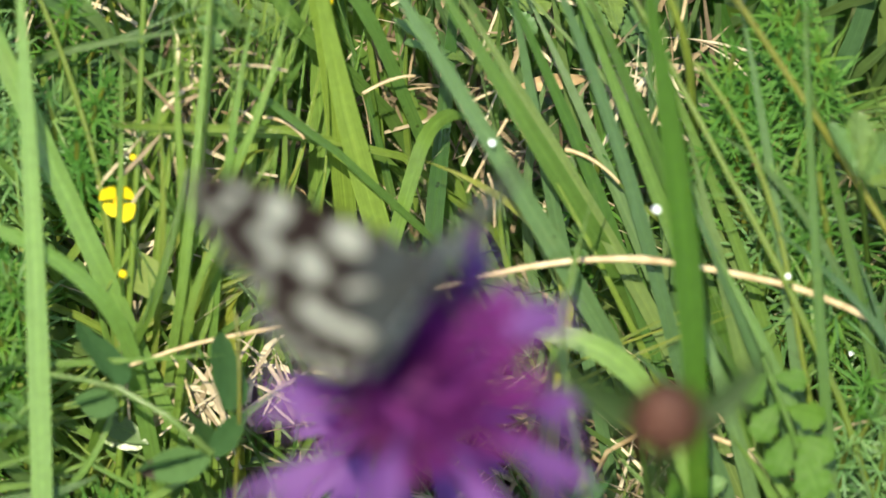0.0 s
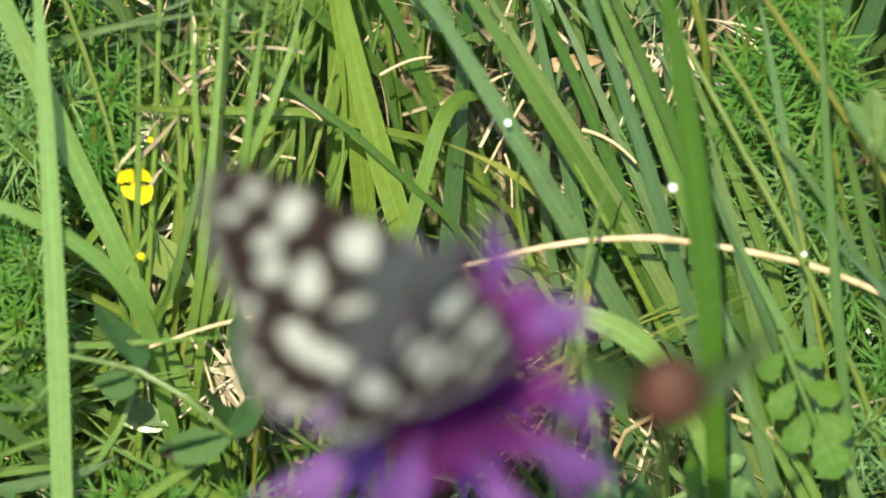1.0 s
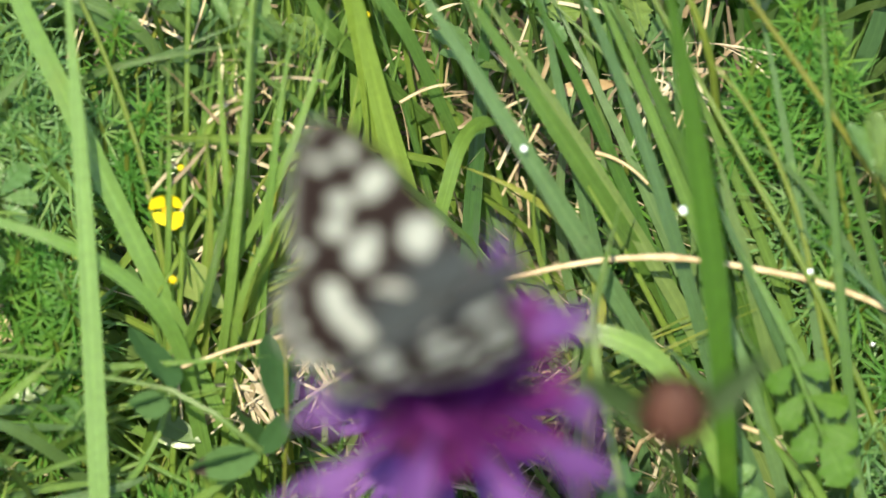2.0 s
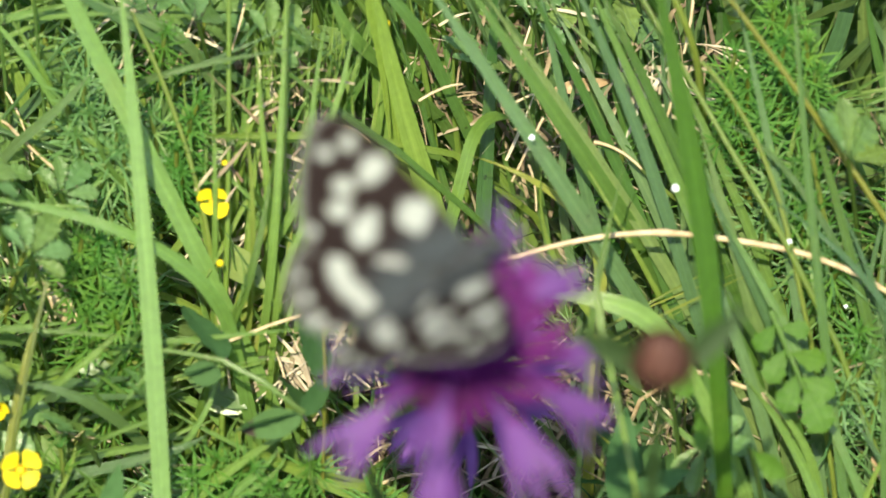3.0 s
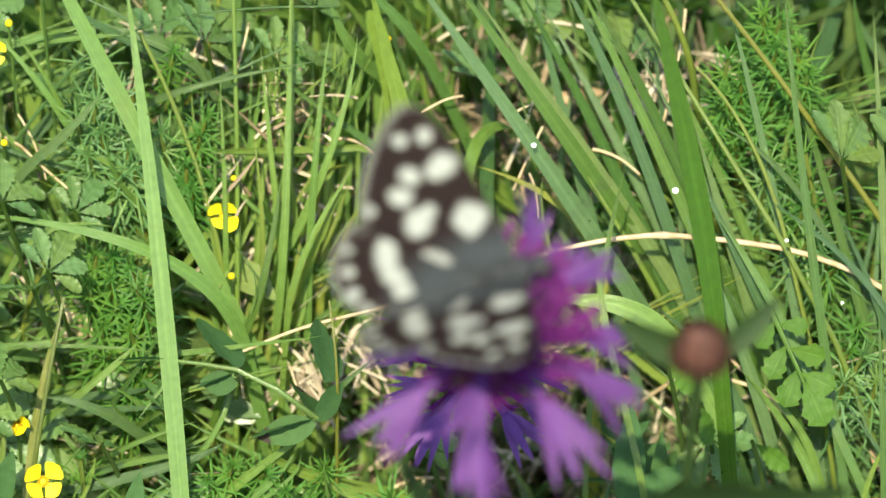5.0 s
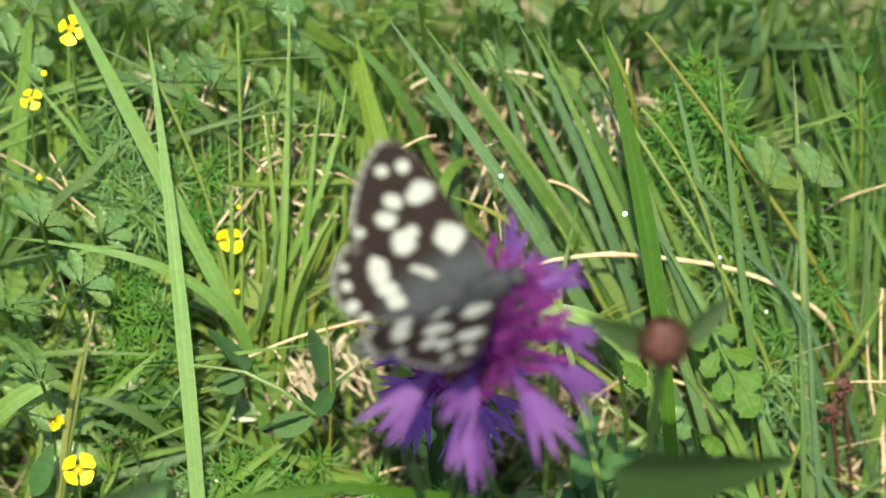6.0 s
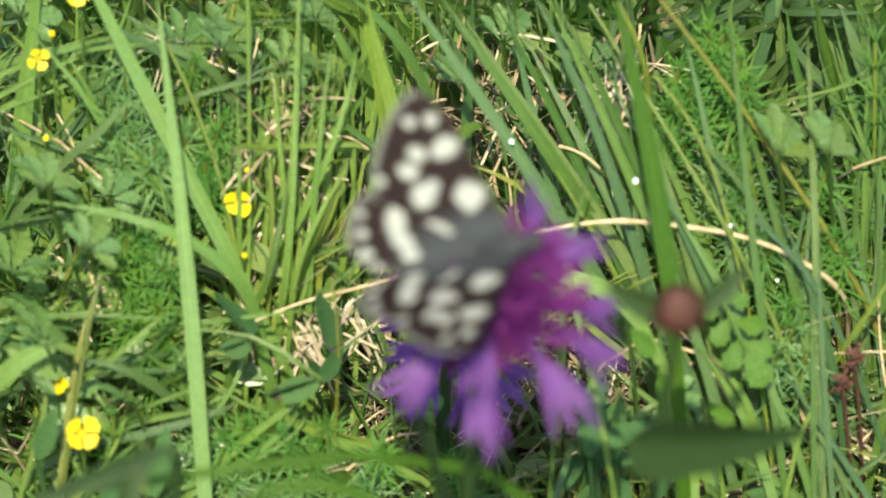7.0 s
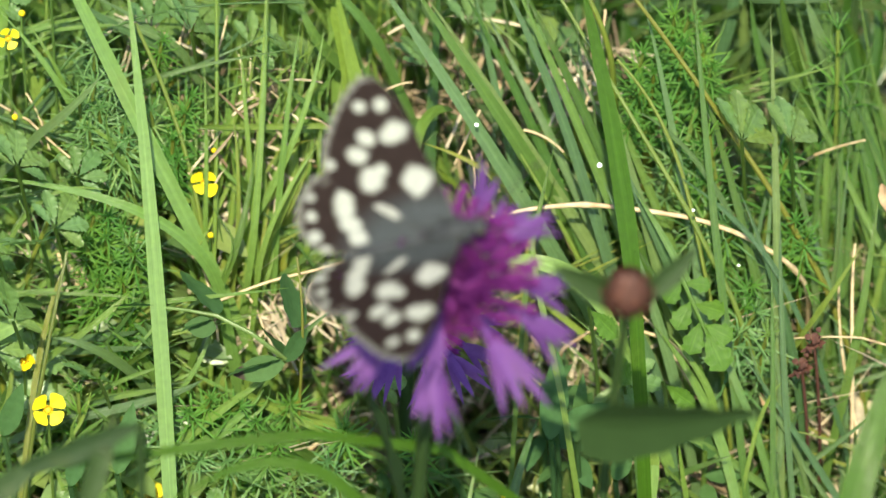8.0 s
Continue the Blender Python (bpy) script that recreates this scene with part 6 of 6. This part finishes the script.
pinnate_leaf((0.0402, -0.0179, 0.0741), (0.0473, -0.0318, 0.0622), 0.0145)
build_pale_litter([((-0.0348, 0.0092, 0.0812), 0.0065, 0.0120), ((-0.0295, 0.0150, 0.0870), 0.0050, 0.0060)], LITTER, "tangled_litter", "thin tan bits of dead grass tangled between the tall blades", 13, 0.6, 34)
build_pale_litter([((-0.0348, 0.0140, 0.0687), 0.0075, 0.0096), ((-0.0316, -0.0036, 0.0512), 0.0027, 0.0032), ((-0.0256, -0.0024, 0.0524), 0.0064, 0.0043), ((-0.0387, 0.0078, 0.0626), 0.0043, 0.0043), ((0.0246, 0.0244, 0.0792), 0.0043, 0.0064), ((-0.0486, 0.0333, 0.0881), 0.0064, 0.0043), ((-0.0675, 0.0054, 0.0602), 0.0053, 0.0086)], PALE_LITTER, "bleached_litter", "bleached broken bits of dead grass caught in the tufts", 26, 0.8, 31)
build_pale_litter([((x, v / 2 - 0.016, v / 2 + 0.016), wide, deep) for x, v, wide, deep in THIN], BROWN_LITTER, "brown_litter", "brown rotting grass and stems in the gaps of the sward", 22, 0.75, 32)
build_pale_litter([((x, v / 2 - 0.022, v / 2 + 0.022), wide, deep) for x, v, wide, deep in THIN], PALE_LITTER, "broken_straw", "few pale bits of straw lying in the gaps of the sward", 4, 0.6, 33)
lance_leaf((0.0170, -0.0360, 0.0516), (0.0188, -0.0291, 0.0661), 0.0050)
lance_leaf((0.0215, -0.0352, 0.0499), (0.0231, -0.0307, 0.0619), 0.0028)
lance_leaf((0.0180, -0.0346, 0.0530), (0.0275, -0.0356, 0.0595), 0.0038)
lance_leaf((0.0159, -0.0284, 0.0566), (0.0210, -0.0295, 0.0631), 0.0025)
lance_leaf((0.0281, -0.0388, 0.0438), (0.0305, -0.0384, 0.0518), 0.0035)
lance_leaf((-0.0776, -0.0337, 0.0564), (-0.0740, -0.0314, 0.0664), 0.0038)
lance_leaf((-0.0665, -0.0403, 0.0499), (-0.0638, -0.0379, 0.0598), 0.0033)
lance_leaf((-0.0583, -0.0440, 0.0562), (-0.0549, -0.0394, 0.0685), 0.0041)

# ---- knapweed ----
def floret_mesh(seed, length, material, deep):
    """A slender tube that opens into narrow lobes, along +x and curving up at its start."""
    rng = random.Random(seed)
    s = Soup()
    n = 8
    lift = 0.15 if not deep else 0.05
    split = 0.42 if not deep else 0.72

    def spine(t):
        return Vector((length * t, 0, length * (lift * math.sin(math.pi * min(1, t * 1.1)) - (0.34 if not deep else 0.12) * t * t)))

    pts = [spine(split * i / n) for i in range(n + 1)]
    r0 = 0.00035
    tube(s, pts, [r0 * (0.7 + (1.6 if not deep else 0.7) * (i / n) ** 2) for i in range(n + 1)], 7)
    for k in range(5):
        ang = (k - 2) * (11 if not deep else 9) + rng.uniform(-5, 5)
        roll = (k - 2) * 14
        a = spine(split * 0.96)
        reach = length * (1 - split) * rng.uniform(0.8, 1.1)
        d = Matrix.Rotation(radians(ang), 3, 'Z') @ Vector((1, 0, rng.uniform(-0.35, 0.05) if not deep else rng.uniform(-0.12, 0.22)))
        b = a + d * reach
        ribbon(s, a, (a + b) / 2 + Vector((0, 0, reach * 0.06)), b, length * (0.112 if not deep else 0.06), Matrix.Rotation(radians(roll), 3, 'X') @ Vector((0, 0, 1)), n=6, cols=3, fold=0.25, base=0.5, point=2.2)
    return s.mesh("floret", material)


OUTER = [floret_mesh(k, 0.0158, FLORET, False) for k in range(6)]
INNER = [floret_mesh(20 + k, 0.0100, FLORET_DEEP, True) for k in range(5)]


def flower_head(parent, m, size=1.0, outer=15, inner=120):
    """Scaly cup, a dense tuft of magenta florets and a ring of long lilac ones; its axis is +z of m."""
    head = new("flower_head")
    head.parent = parent
    head.matrix_basis = m @ Matrix.Scale(size, 4)
    cup = Soup()
    lump(cup, pose(0, 0, -0.002), 0.0058, 0.0058, 0.0075, 10, 18)
    part("cup", cup, BRACT, head, "brown scaly cup")
    tuft = Soup()
    lump(tuft, pose(0, 0, 0.0046), 0.0054, 0.0054, 0.0036, 8, 18)
    part("tuft", tuft, FLORET_DEEP, head, "dense magenta middle of the head")
    rng = random.Random(int(outer + inner))
    for k in range(outer):
        ring = k % 2
        ang = 360 * (k + rng.uniform(-0.3, 0.3)) / outer
        fl = new("floret", OUTER[k % len(OUTER)])
        fl.parent = head
        fl.matrix_basis = pose(0, 0, 0.0035 + 0.001 * ring, 0, 0, ang) @ pose(0.0032, 0, 0, rng.uniform(-35, 35), rng.uniform(-8, 24) - 16 * ring, 0) @ Matrix.Scale(rng.uniform(0.8, 1.08) * (1.05 - 0.10 * math.sin(radians(ang))), 4)
    for k in range(inner):
        r = math.sqrt((k + 0.5) / inner)
        ang = 137.5 * k
        fl = new("floret", INNER[k % len(INNER)])
        fl.parent = head
        fl.matrix_basis = pose(0, 0, 0.003, 0, 0, ang) @ pose(0.0046 * r, 0, 0, rng.uniform(-20, 20), -(88 - 62 * r * r + rng.uniform(-9, 9)), 0) @ Matrix.Scale(rng.uniform(0.8, 1.0), 4)
    return head


def knapweed(root, head, tilt, lean, name_label, size=1.0, leaf_spots=(), outer=15, inner=120):
    """One flowering stem from its root; head and leaves are given from the root."""
    thing = new("knapweed")
    thing.matrix_basis = pose(*root)
    h = Vector(head)
    s = Soup()
    bow_tube(s, (0, 0, -0.004), h * 0.5 + Vector((-0.002, 0.004, 0)), h + Vector((0, 0.003, -0.006)), 0.0013, 0.0011, n=14, sides=9)
    part("stem", s, KNAP_LEAF, thing)
    flower_head(thing, pose(h.x, h.y, h.z - 0.004, tilt, lean, 0), size, outer, inner)
    for m, length, width in leaf_spots:
        s = Soup()
        oval_leaf(s, m, length, width, n=14, cols=7, fold=0.2, sag=0.12)
        part("leaf", s, KNAP_LEAF, thing)
    return tagged(thing, name_label, "flower", "knapweed flowers")


FLOWER_ROOT = Vector((-0.0108, -0.1001, 0.0))
FLOWER_REST = Vector((0.0015, -0.0961, 0.1479))
flower = knapweed(FLOWER_ROOT, FLOWER_REST - FLOWER_ROOT, 28, 15, "purple knapweed in full bloom, a butterfly feeding on it", 1.18, outer=13, inner=150,
                  leaf_spots=[(pose(0.004, -0.003, 0.080, 80, -80, 95), 0.048, 0.0098), (pose(0.004, 0.0, 0.092, 70, -12, -40), 0.022, 0.006)])
knapweed((-0.006, -0.018, 0), (0.001, -0.006, 0.074), 34, 4, "second purple knapweed flower lower in the grass", 0.85, outer=13, inner=60)

BUD_ROOT = Vector((0.0215, -0.1023, 0.0))
BUD_REST = Vector((0.0266, -0.0971, 0.1468))


def bud_stem():
    thing = new("knapweed_bud")
    thing.matrix_basis = Matrix.Translation(BUD_ROOT)
    h = BUD_REST - BUD_ROOT
    s = Soup()
    bow_tube(s, (0, 0, -0.004), h * 0.5 + Vector((-0.003, 0.002, 0)), h - Vector((0, 0, 0.003)), 0.0011, 0.0008, n=14, sides=9)
    part("stem", s, KNAP_LEAF, thing)
    s = Soup()
    big = 1.21
    lump(s, Matrix.Translation(h), 0.0029 * big, 0.0029 * big, 0.0030 * big, 12, 20)
    bud = part("bud", s, BRACT, thing, "round brown scaly bud")
    for ring in range(5):
        th = radians(35 + 25 * ring)
        for k in range(12):
            ang = 30 * k + 15 * ring
            d = Vector((math.sin(th) * math.cos(radians(ang)), math.sin(th) * math.sin(radians(ang)), math.cos(th)))
            s = Soup()
            m = Matrix.Translation(h + d * 0.0029 * big) @ d.to_track_quat('Z', 'X').to_matrix().to_4x4() @ pose(0, 0, 0, 0, -18, 0)
            oval_leaf(s, m, 0.0019 * big, 0.0015 * big, n=3, cols=3)
            part("scale", s, BRACT, bud)
    for foot, tip, width, facing in [((0.001, 0.0, -0.0015), (-0.0102, 0.003, 0.0018), 0.0050, (0.1, -0.9, 0.0)), ((0.002, 0.0, -0.001), (0.0100, 0.0040, 0.0036), 0.0034, (-0.2, -0.9, 0.1)), ((-0.0082, -0.0165, -0.0066), (0.0172, -0.0160, -0.0108), 0.0150, (0.0, -0.93, -0.22))]:
        a, b = h + Vector(foot) * big, h + Vector(tip) * big
        ahead = (b - a).normalized()
        side = Vector(facing).normalized().cross(ahead).normalized()
        up = ahead.cross(side)
        m = Matrix((ahead, side, up)).transposed().to_4x4()
        m.translation = a
        length = (b - a).length
        s = Soup()
        oval_leaf(s, m, length, width * big, n=14, cols=7, fold=0.25, sag=0.12, belly=0.4 if width < 0.01 else 0.22)
        part("leaf", s, KNAP_LEAF, thing)
    return tagged(thing, "unopened knapweed with a brown bud and narrow green leaves", "flower")


bud_plant = bud_stem()

# ---- butterfly ----
FORE_EDGE = [(1.8, 0.6), (1.9, 4.0), (0.9, 8.5), (0.0, 12.0), (-0.9, 15.9), (-2.0, 19.7), (-3.8, 23.5), (-5.7, 25.7), (-7.4, 26.3), (-9.2, 25.3), (-11.5, 23.2), (-13.7, 20.2), (-15.3, 17.4), (-16.0, 14.8), (-15.6, 11.6), (-13.0, 9.0), (-9.0, 5.4), (-3.5, 1.0)]
HIND_EDGE = [(-1.0, 1.2), (-7.0, 6.5), (-12.0, 10.5), (-15.5, 12.8), (-17.8, 12.9), (-19.9, 11.3), (-21.5, 9.0), (-22.1, 6.5), (-21.7, 4.3), (-20.5, 2.3), (-17.8, 0.6), (-10.0, 0.1), (-3.0, 0.1)]
# patches of pale scales: along the body, outwards, and their half sizes in millimetres
FORE_SPOTS = [(-2.25, 8.7, 2.2, 2.3), (-9.0, 10.2, 1.9, 2.1), (-7.6, 11.3, 1.2, 1.3), (-3.8, 16.9, 1.9, 1.6), (-5.2, 16.3, 1.4, 1.2), (-8.6, 16.7, 1.45, 1.3), (-10.4, 14.6, 1.8, 1.3), (-8.65, 21.6, 1.2, 0.95), (-5.3, 21.1, 1.2, 1.15), (-8.0, 5.0, 2.2, 1.05), (-15.0, 14.0, 0.9, 0.8)]
HIND_SPOTS = [(-14.0, 8.6, 1.4, 1.6), (-14.2, 6.6, 1.5, 1.5), (-13.7, 4.5, 1.8, 1.3), (-13.2, 2.2, 1.7, 1.3), (-19.6, 7.0, 0.95, 0.8), (-19.7, 3.7, 1.05, 0.9), (-18.4, 1.6, 0.8, 0.6), (-19.0, 9.8, 0.7, 0.6)]
# the patches lie askew to the body
ASKEW = radians(-26)


def wing(name, edge, spots, side, parent, fore):
    """A wing in the plane of body length (x) and outwards (y); side is 1 or -1. The outer margin carries a fringe of pale and dark tufts."""
    n = len(edge)
    rim = []
    for i in range(n):
        p0, p1, p2, p3 = (Vector(edge[(i + k) % n]) for k in (-1, 0, 1, 2))
        for j in range(12):
            t = j / 12
            rim.append(0.5 * ((2 * p1) + (p2 - p0) * t + (2 * p0 - 5 * p1 + 4 * p2 - p3) * t * t + (3 * p1 - p0 - 3 * p2 + p3) * t ** 3))
    run = [0.0]
    for a, b in zip(rim, rim[1:]):
        run.append(run[-1] + (b - a).length)
    hub = Vector((-0.5, 0.6)) if fore else Vector((-2.5, 0.9))
    rings = 64
    v, f, colours = [], [], []
    for r in range(rings + 1):
        for k, e in enumerate(rim):
            outer = e.x < -6.0 and (e.y > 13.0 if fore else e.x < -14.5)
            bead = 0.5 + 0.5 * math.sin(run[k] * 2 * math.pi / 1.9)
            scallop = 1 - (0.016 * (1 - bead) if outer else 0.0) * (r / rings) ** 8
            q = hub + (e - hub) * (r / rings) * scallop
            camber = 0.4 * math.sin(math.pi * min(1, q.y / 24)) + 0.10 * math.sin(run[k] * 1.1) * (r / rings) ** 2
            v.append((q.x * 1.05 / 1000, side * q.y * 1.05 / 1000, (camber - (0.35 if not fore else 0.0)) / 1000))
            pale = 0.0
            wob = 0.30 * noise.noise(Vector((q.x * 0.6, q.y * 0.6, 1.3 if fore else 4.1)))
            for a, o, ra, ro in spots:
                dx, dy = q.x - a, q.y - o
                across_x = (dx * math.cos(ASKEW) + dy * math.sin(ASKEW)) / ra
                across_y = (dy * math.cos(ASKEW) - dx * math.sin(ASKEW)) / ro
                d = math.hypot(across_x, across_y) + wob
                pale = max(pale, min(1.0, max(0.0, (1.14 - d) / 0.40)))
            root = max(0.0, min(1.0, (11.0 - math.hypot(q.x * 0.72 + 2, q.y * 1.35)) / 5.0))
            col = Vector((0.030, 0.018, 0.016)).lerp(Vector((0.080, 0.090, 0.095)), root)
            col = col.lerp(Vector((0.60, 0.61, 0.55)), pale)
            to_rim = (1 - r / rings) * (e - hub).length
            if outer and to_rim < 1.15:
                col = col.lerp(Vector((0.40, 0.39, 0.36)), 0.8 * min(1.0, (1.15 - to_rim) / 0.35) * (0.25 + 0.75 * min(1.0, bead * 1.5)))
            elif not outer and to_rim < 0.4:
                col = col.lerp(Vector((0.16, 0.15, 0.14)), 0.6)
            if not fore and outer and 1.5 < to_rim < 2.5:
                col = col.lerp(Vector((0.40, 0.39, 0.35)), 0.3 * max(0.0, math.sin(run[k] * 2 * math.pi / 3.4)))
            colours.extend((*col, 1.0))
    m = len(rim)
    for r in range(rings):
        for k in range(m):
            a, b = r * m + k, r * m + (k + 1) % m
            f.append((a, b, b + m, a + m) if r else (a, b + m, a + m))
    me = bpy.data.meshes.new(name)
    me.from_pydata(v, [], f)
    me.polygons.foreach_set("use_smooth", np.ones(len(me.polygons), dtype=bool))
    layer = me.color_attributes.new("pattern", 'FLOAT_COLOR', 'POINT')
    layer.data.foreach_set("color", np.array(colours, dtype=np.float32))
    me.materials.append(WING)
    ob = new(name, me)
    ob.parent = parent
    return ob


def butterfly_body(parent):
    s = Soup()
    lump(s, pose(0.001, 0, 0.0002), 0.0036, 0.0019, 0.0020, 10, 14)
    thorax = part("thorax", s, HAIR, parent, "dark grey hairy thorax")
    s = Soup()
    rng = random.Random(3)
    for k in range(260):
        d = Vector((rng.gauss(0, 1), rng.gauss(0, 1), rng.gauss(0.4, 1))).normalized()
        p = Vector((0.001 + d.x * 0.0034, d.y * 0.0018, d.z * 0.0018))
        tube(s, [p, p + d * 0.0011 + Vector((-0.0006, 0, 0.0002))], [0.00006, 0.00002], 3)
    part("hair", s, HAIR, thorax)
    s = Soup()
    lump(s, pose(-0.0085, 0, -0.0004, 0, 90, 0), 0.0013, 0.0013, 0.0075, 16, 12, lambda t: math.sin(math.pi * t) ** 0.6 * (1 + 0.07 * math.sin(t * 50)))
    part("abdomen", s, HAIR, parent, "slender grey abdomen")
    s = Soup()
    lump(s, pose(0.0052, 0, 0.0001), 0.0012, 0.0014, 0.0012, 8, 12)
    head = part("head", s, HAIR, parent)
    for k in (-1, 1):
        s = Soup()
        lump(s, pose(0.0055, 0.0010 * k, 0.0003), 0.0007, 0.0006, 0.0007, 7, 9)
        part("eye", s, DARK, head)
        s = Soup()
        bow_tube(s, (0.0058, 0.0006 * k, 0.0008), (0.0105, 0.0030 * k, 0.0030), (0.0155, 0.0056 * k, 0.0042), 0.00010, 0.00010, n=10, sides=5)
        lump(s, Matrix.Translation((0.0158, 0.0057 * k, 0.0043)) @ pose(0, 0, 0, 0, 75, 20 * k), 0.00022, 0.00022, 0.0010, 6, 7)
        part("antenna", s, DARK, head, "thin dark clubbed antenna")
    s = Soup()
    bow_tube(s, (0.0062, 0, -0.0004), (0.0075, 0, -0.0026), (0.0070, 0, -0.0060), 0.00012, 0.00008, n=8, sides=5)
    part("proboscis", s, DARK, head)
    for k in (-1, 1):
        for x in (-0.001, 0.001, 0.003):
            s = Soup()
            tube(s, [(x, 0.0010 * k, -0.0008), (x * 1.6, 0.0034 * k, -0.0018), (x * 1.9, 0.0044 * k, -0.0062)], [0.00016, 0.00013, 0.00008], 5)
            part("leg", s, DARK, parent)


butterfly = tagged(new("butterfly"), "black and ivory chequered butterfly feeding with half-open wings", "butterfly")
butterfly_body(butterfly)
for ob in list(butterfly.children):
    ob.matrix_basis = Matrix.Scale(1.08, 4)
WINGS = []
for side in (1, -1):
    WINGS.append((side, wing("forewing", FORE_EDGE, FORE_SPOTS, side, butterfly, True)))
    WINGS.append((side, wing("hindwing", HIND_EDGE, HIND_SPOTS, side, butterfly, False)))


# ---- movement ----
def swayed(root, rest, head):
    """A stem turned about its root so that its head comes to the given place."""
    turn = (rest - root).rotation_difference(Vector(head) - root).to_matrix().to_4x4()
    return Matrix.Translation(root) @ turn


def motions():
    # seconds, place, turn in degrees, and how far the wings of either side are raised
    flight = [
        (0, -0.0001, -0.0899, 0.1617, -15.9, 7.3, 70.9, 40, 45),
        (0.2, -0.0009, -0.0911, 0.1605, -10.9, 5.9, 69.6, 61, 65),
        (0.5, 0.0012, -0.0909, 0.1607, -6.9, -27.9, 57.0, 20, 21),
        (0.8, 0.0003, -0.0917, 0.1599, -6.8, -29.9, 54.4, 16, 20),
        (1, -0.0008, -0.0923, 0.1592, 2.3, -21.3, 50.3, 41, 38),
        (1.2, 0.0001, -0.0909, 0.1608, -1.5, -16.4, 44.8, 18, 22),
        (1.5, 0.0007, -0.0906, 0.1610, 5.4, -10.0, 42.9, 44, 44),
        (1.7, 0.0014, -0.0907, 0.1610, 9.2, -6.8, 39.6, 43, 43),
        (2.8, -0.0022, -0.0916, 0.1601, 11.6, -11.9, 26.9, 46, 48),
        (3, -0.0035, -0.0918, 0.1598, 14.0, -10.2, 31.3, 40, 40),
        (3.3, -0.0009, -0.0928, 0.1589, 14.6, 2.5, 24.2, 44, 44),
        (3.5, -0.0006, -0.0919, 0.1598, 12.7, -7.2, 32.8, 41, 42),
        (4, 0.0018, -0.0922, 0.1595, 12.1, 1.6, 32.1, 41, 42),
        (4.5, 0.0012, -0.0927, 0.1590, 12.0, 0.9, 28.9, 45, 47),
        (4.7, 0.0007, -0.0927, 0.1590, 15.1, 1.8, 23.5, 46, 46),
        (5.8, -0.0021, -0.0946, 0.1572, 19.7, -19.3, 11.9, 24, 23),
        (6, -0.0019, -0.0938, 0.1580, 14.5, -13.1, 9.9, 33, 37),
        (6.2, -0.0014, -0.0928, 0.1590, 20.9, -14.3, 8.4, 21, 21),
        (6.5, -0.0003, -0.0934, 0.1584, 16.0, -10.4, 3.4, 29, 31),
        (7, -0.0006, -0.0931, 0.1586, 17.6, -13.4, 1.2, 30, 30),
        (7.5, -0.0016, -0.0931, 0.1587, 20.2, -11.8, -0.6, 27, 25),
        (8, -0.0037, -0.0932, 0.1585, 21.0, -15.4, -1.2, 24, 23),
    ]
    walk(butterfly, [(t, pose(x, y, z, rx, ry, rz)) for t, x, y, z, rx, ry, rz, up, down in flight])
    for side, ob in WINGS:
        walk(ob, [(t, pose(0, 0, 0.0008, up if side > 0 else -down)) for t, x, y, z, rx, ry, rz, up, down in flight])
    flower_heads = [
        (0, -0.0027, -0.0917, 0.1373),
        (0.2, -0.0037, -0.0931, 0.1358),
        (0.8, -0.0008, -0.0957, 0.1333),
        (1.2, -0.0035, -0.0941, 0.1349),
        (1.5, -0.0030, -0.0924, 0.1368),
        (1.7, -0.0027, -0.0922, 0.1369),
        (2.8, -0.0062, -0.0922, 0.1368),
        (3, -0.0057, -0.0933, 0.1356),
        (3.3, -0.0050, -0.0932, 0.1358),
        (3.5, -0.0041, -0.0935, 0.1354),
        (4, -0.0017, -0.0931, 0.1357),
        (4.5, -0.0027, -0.0923, 0.1366),
        (4.7, -0.0040, -0.0908, 0.1381),
        (5.8, -0.0015, -0.0912, 0.1283),
        (6, -0.0045, -0.0919, 0.1314),
        (6.2, -0.0035, -0.0924, 0.1323),
        (6.5, -0.0018, -0.0924, 0.1351),
        (7, -0.0027, -0.0920, 0.1355),
        (7.5, -0.0028, -0.0919, 0.1344),
        (8, -0.0049, -0.0911, 0.1350),
    ]
    bud_heads = [
        (0, 0.0269, -0.0971, 0.1470),
        (0.2, 0.0265, -0.0973, 0.1468),
        (0.5, 0.0276, -0.0968, 0.1473),
        (0.8, 0.0267, -0.0976, 0.1466),
        (1, 0.0258, -0.0971, 0.1470),
        (1.2, 0.0258, -0.0965, 0.1477),
        (1.5, 0.0262, -0.0968, 0.1474),
        (1.7, 0.0256, -0.0964, 0.1477),
        (2.8, 0.0240, -0.0979, 0.1463),
        (3, 0.0228, -0.0979, 0.1462),
        (3.3, 0.0253, -0.0977, 0.1463),
        (3.5, 0.0262, -0.0974, 0.1466),
        (4, 0.0258, -0.0970, 0.1468),
        (4.5, 0.0251, -0.0972, 0.1467),
        (4.7, 0.0256, -0.0973, 0.1468),
        (5.8, 0.0267, -0.0987, 0.1453),
        (6, 0.0264, -0.0975, 0.1465),
        (6.2, 0.0276, -0.0968, 0.1472),
        (6.5, 0.0277, -0.0972, 0.1468),
        (7, 0.0276, -0.0969, 0.1471),
        (7.5, 0.0263, -0.0967, 0.1474),
        (8, 0.0254, -0.0965, 0.1477),
    ]
    walk(flower, [(t, swayed(FLOWER_ROOT, FLOWER_REST, (x, y, z))) for t, x, y, z in flower_heads])
    walk(bud_plant, [(t, swayed(BUD_ROOT, BUD_REST, (x, y, z))) for t, x, y, z in bud_heads])


motions()
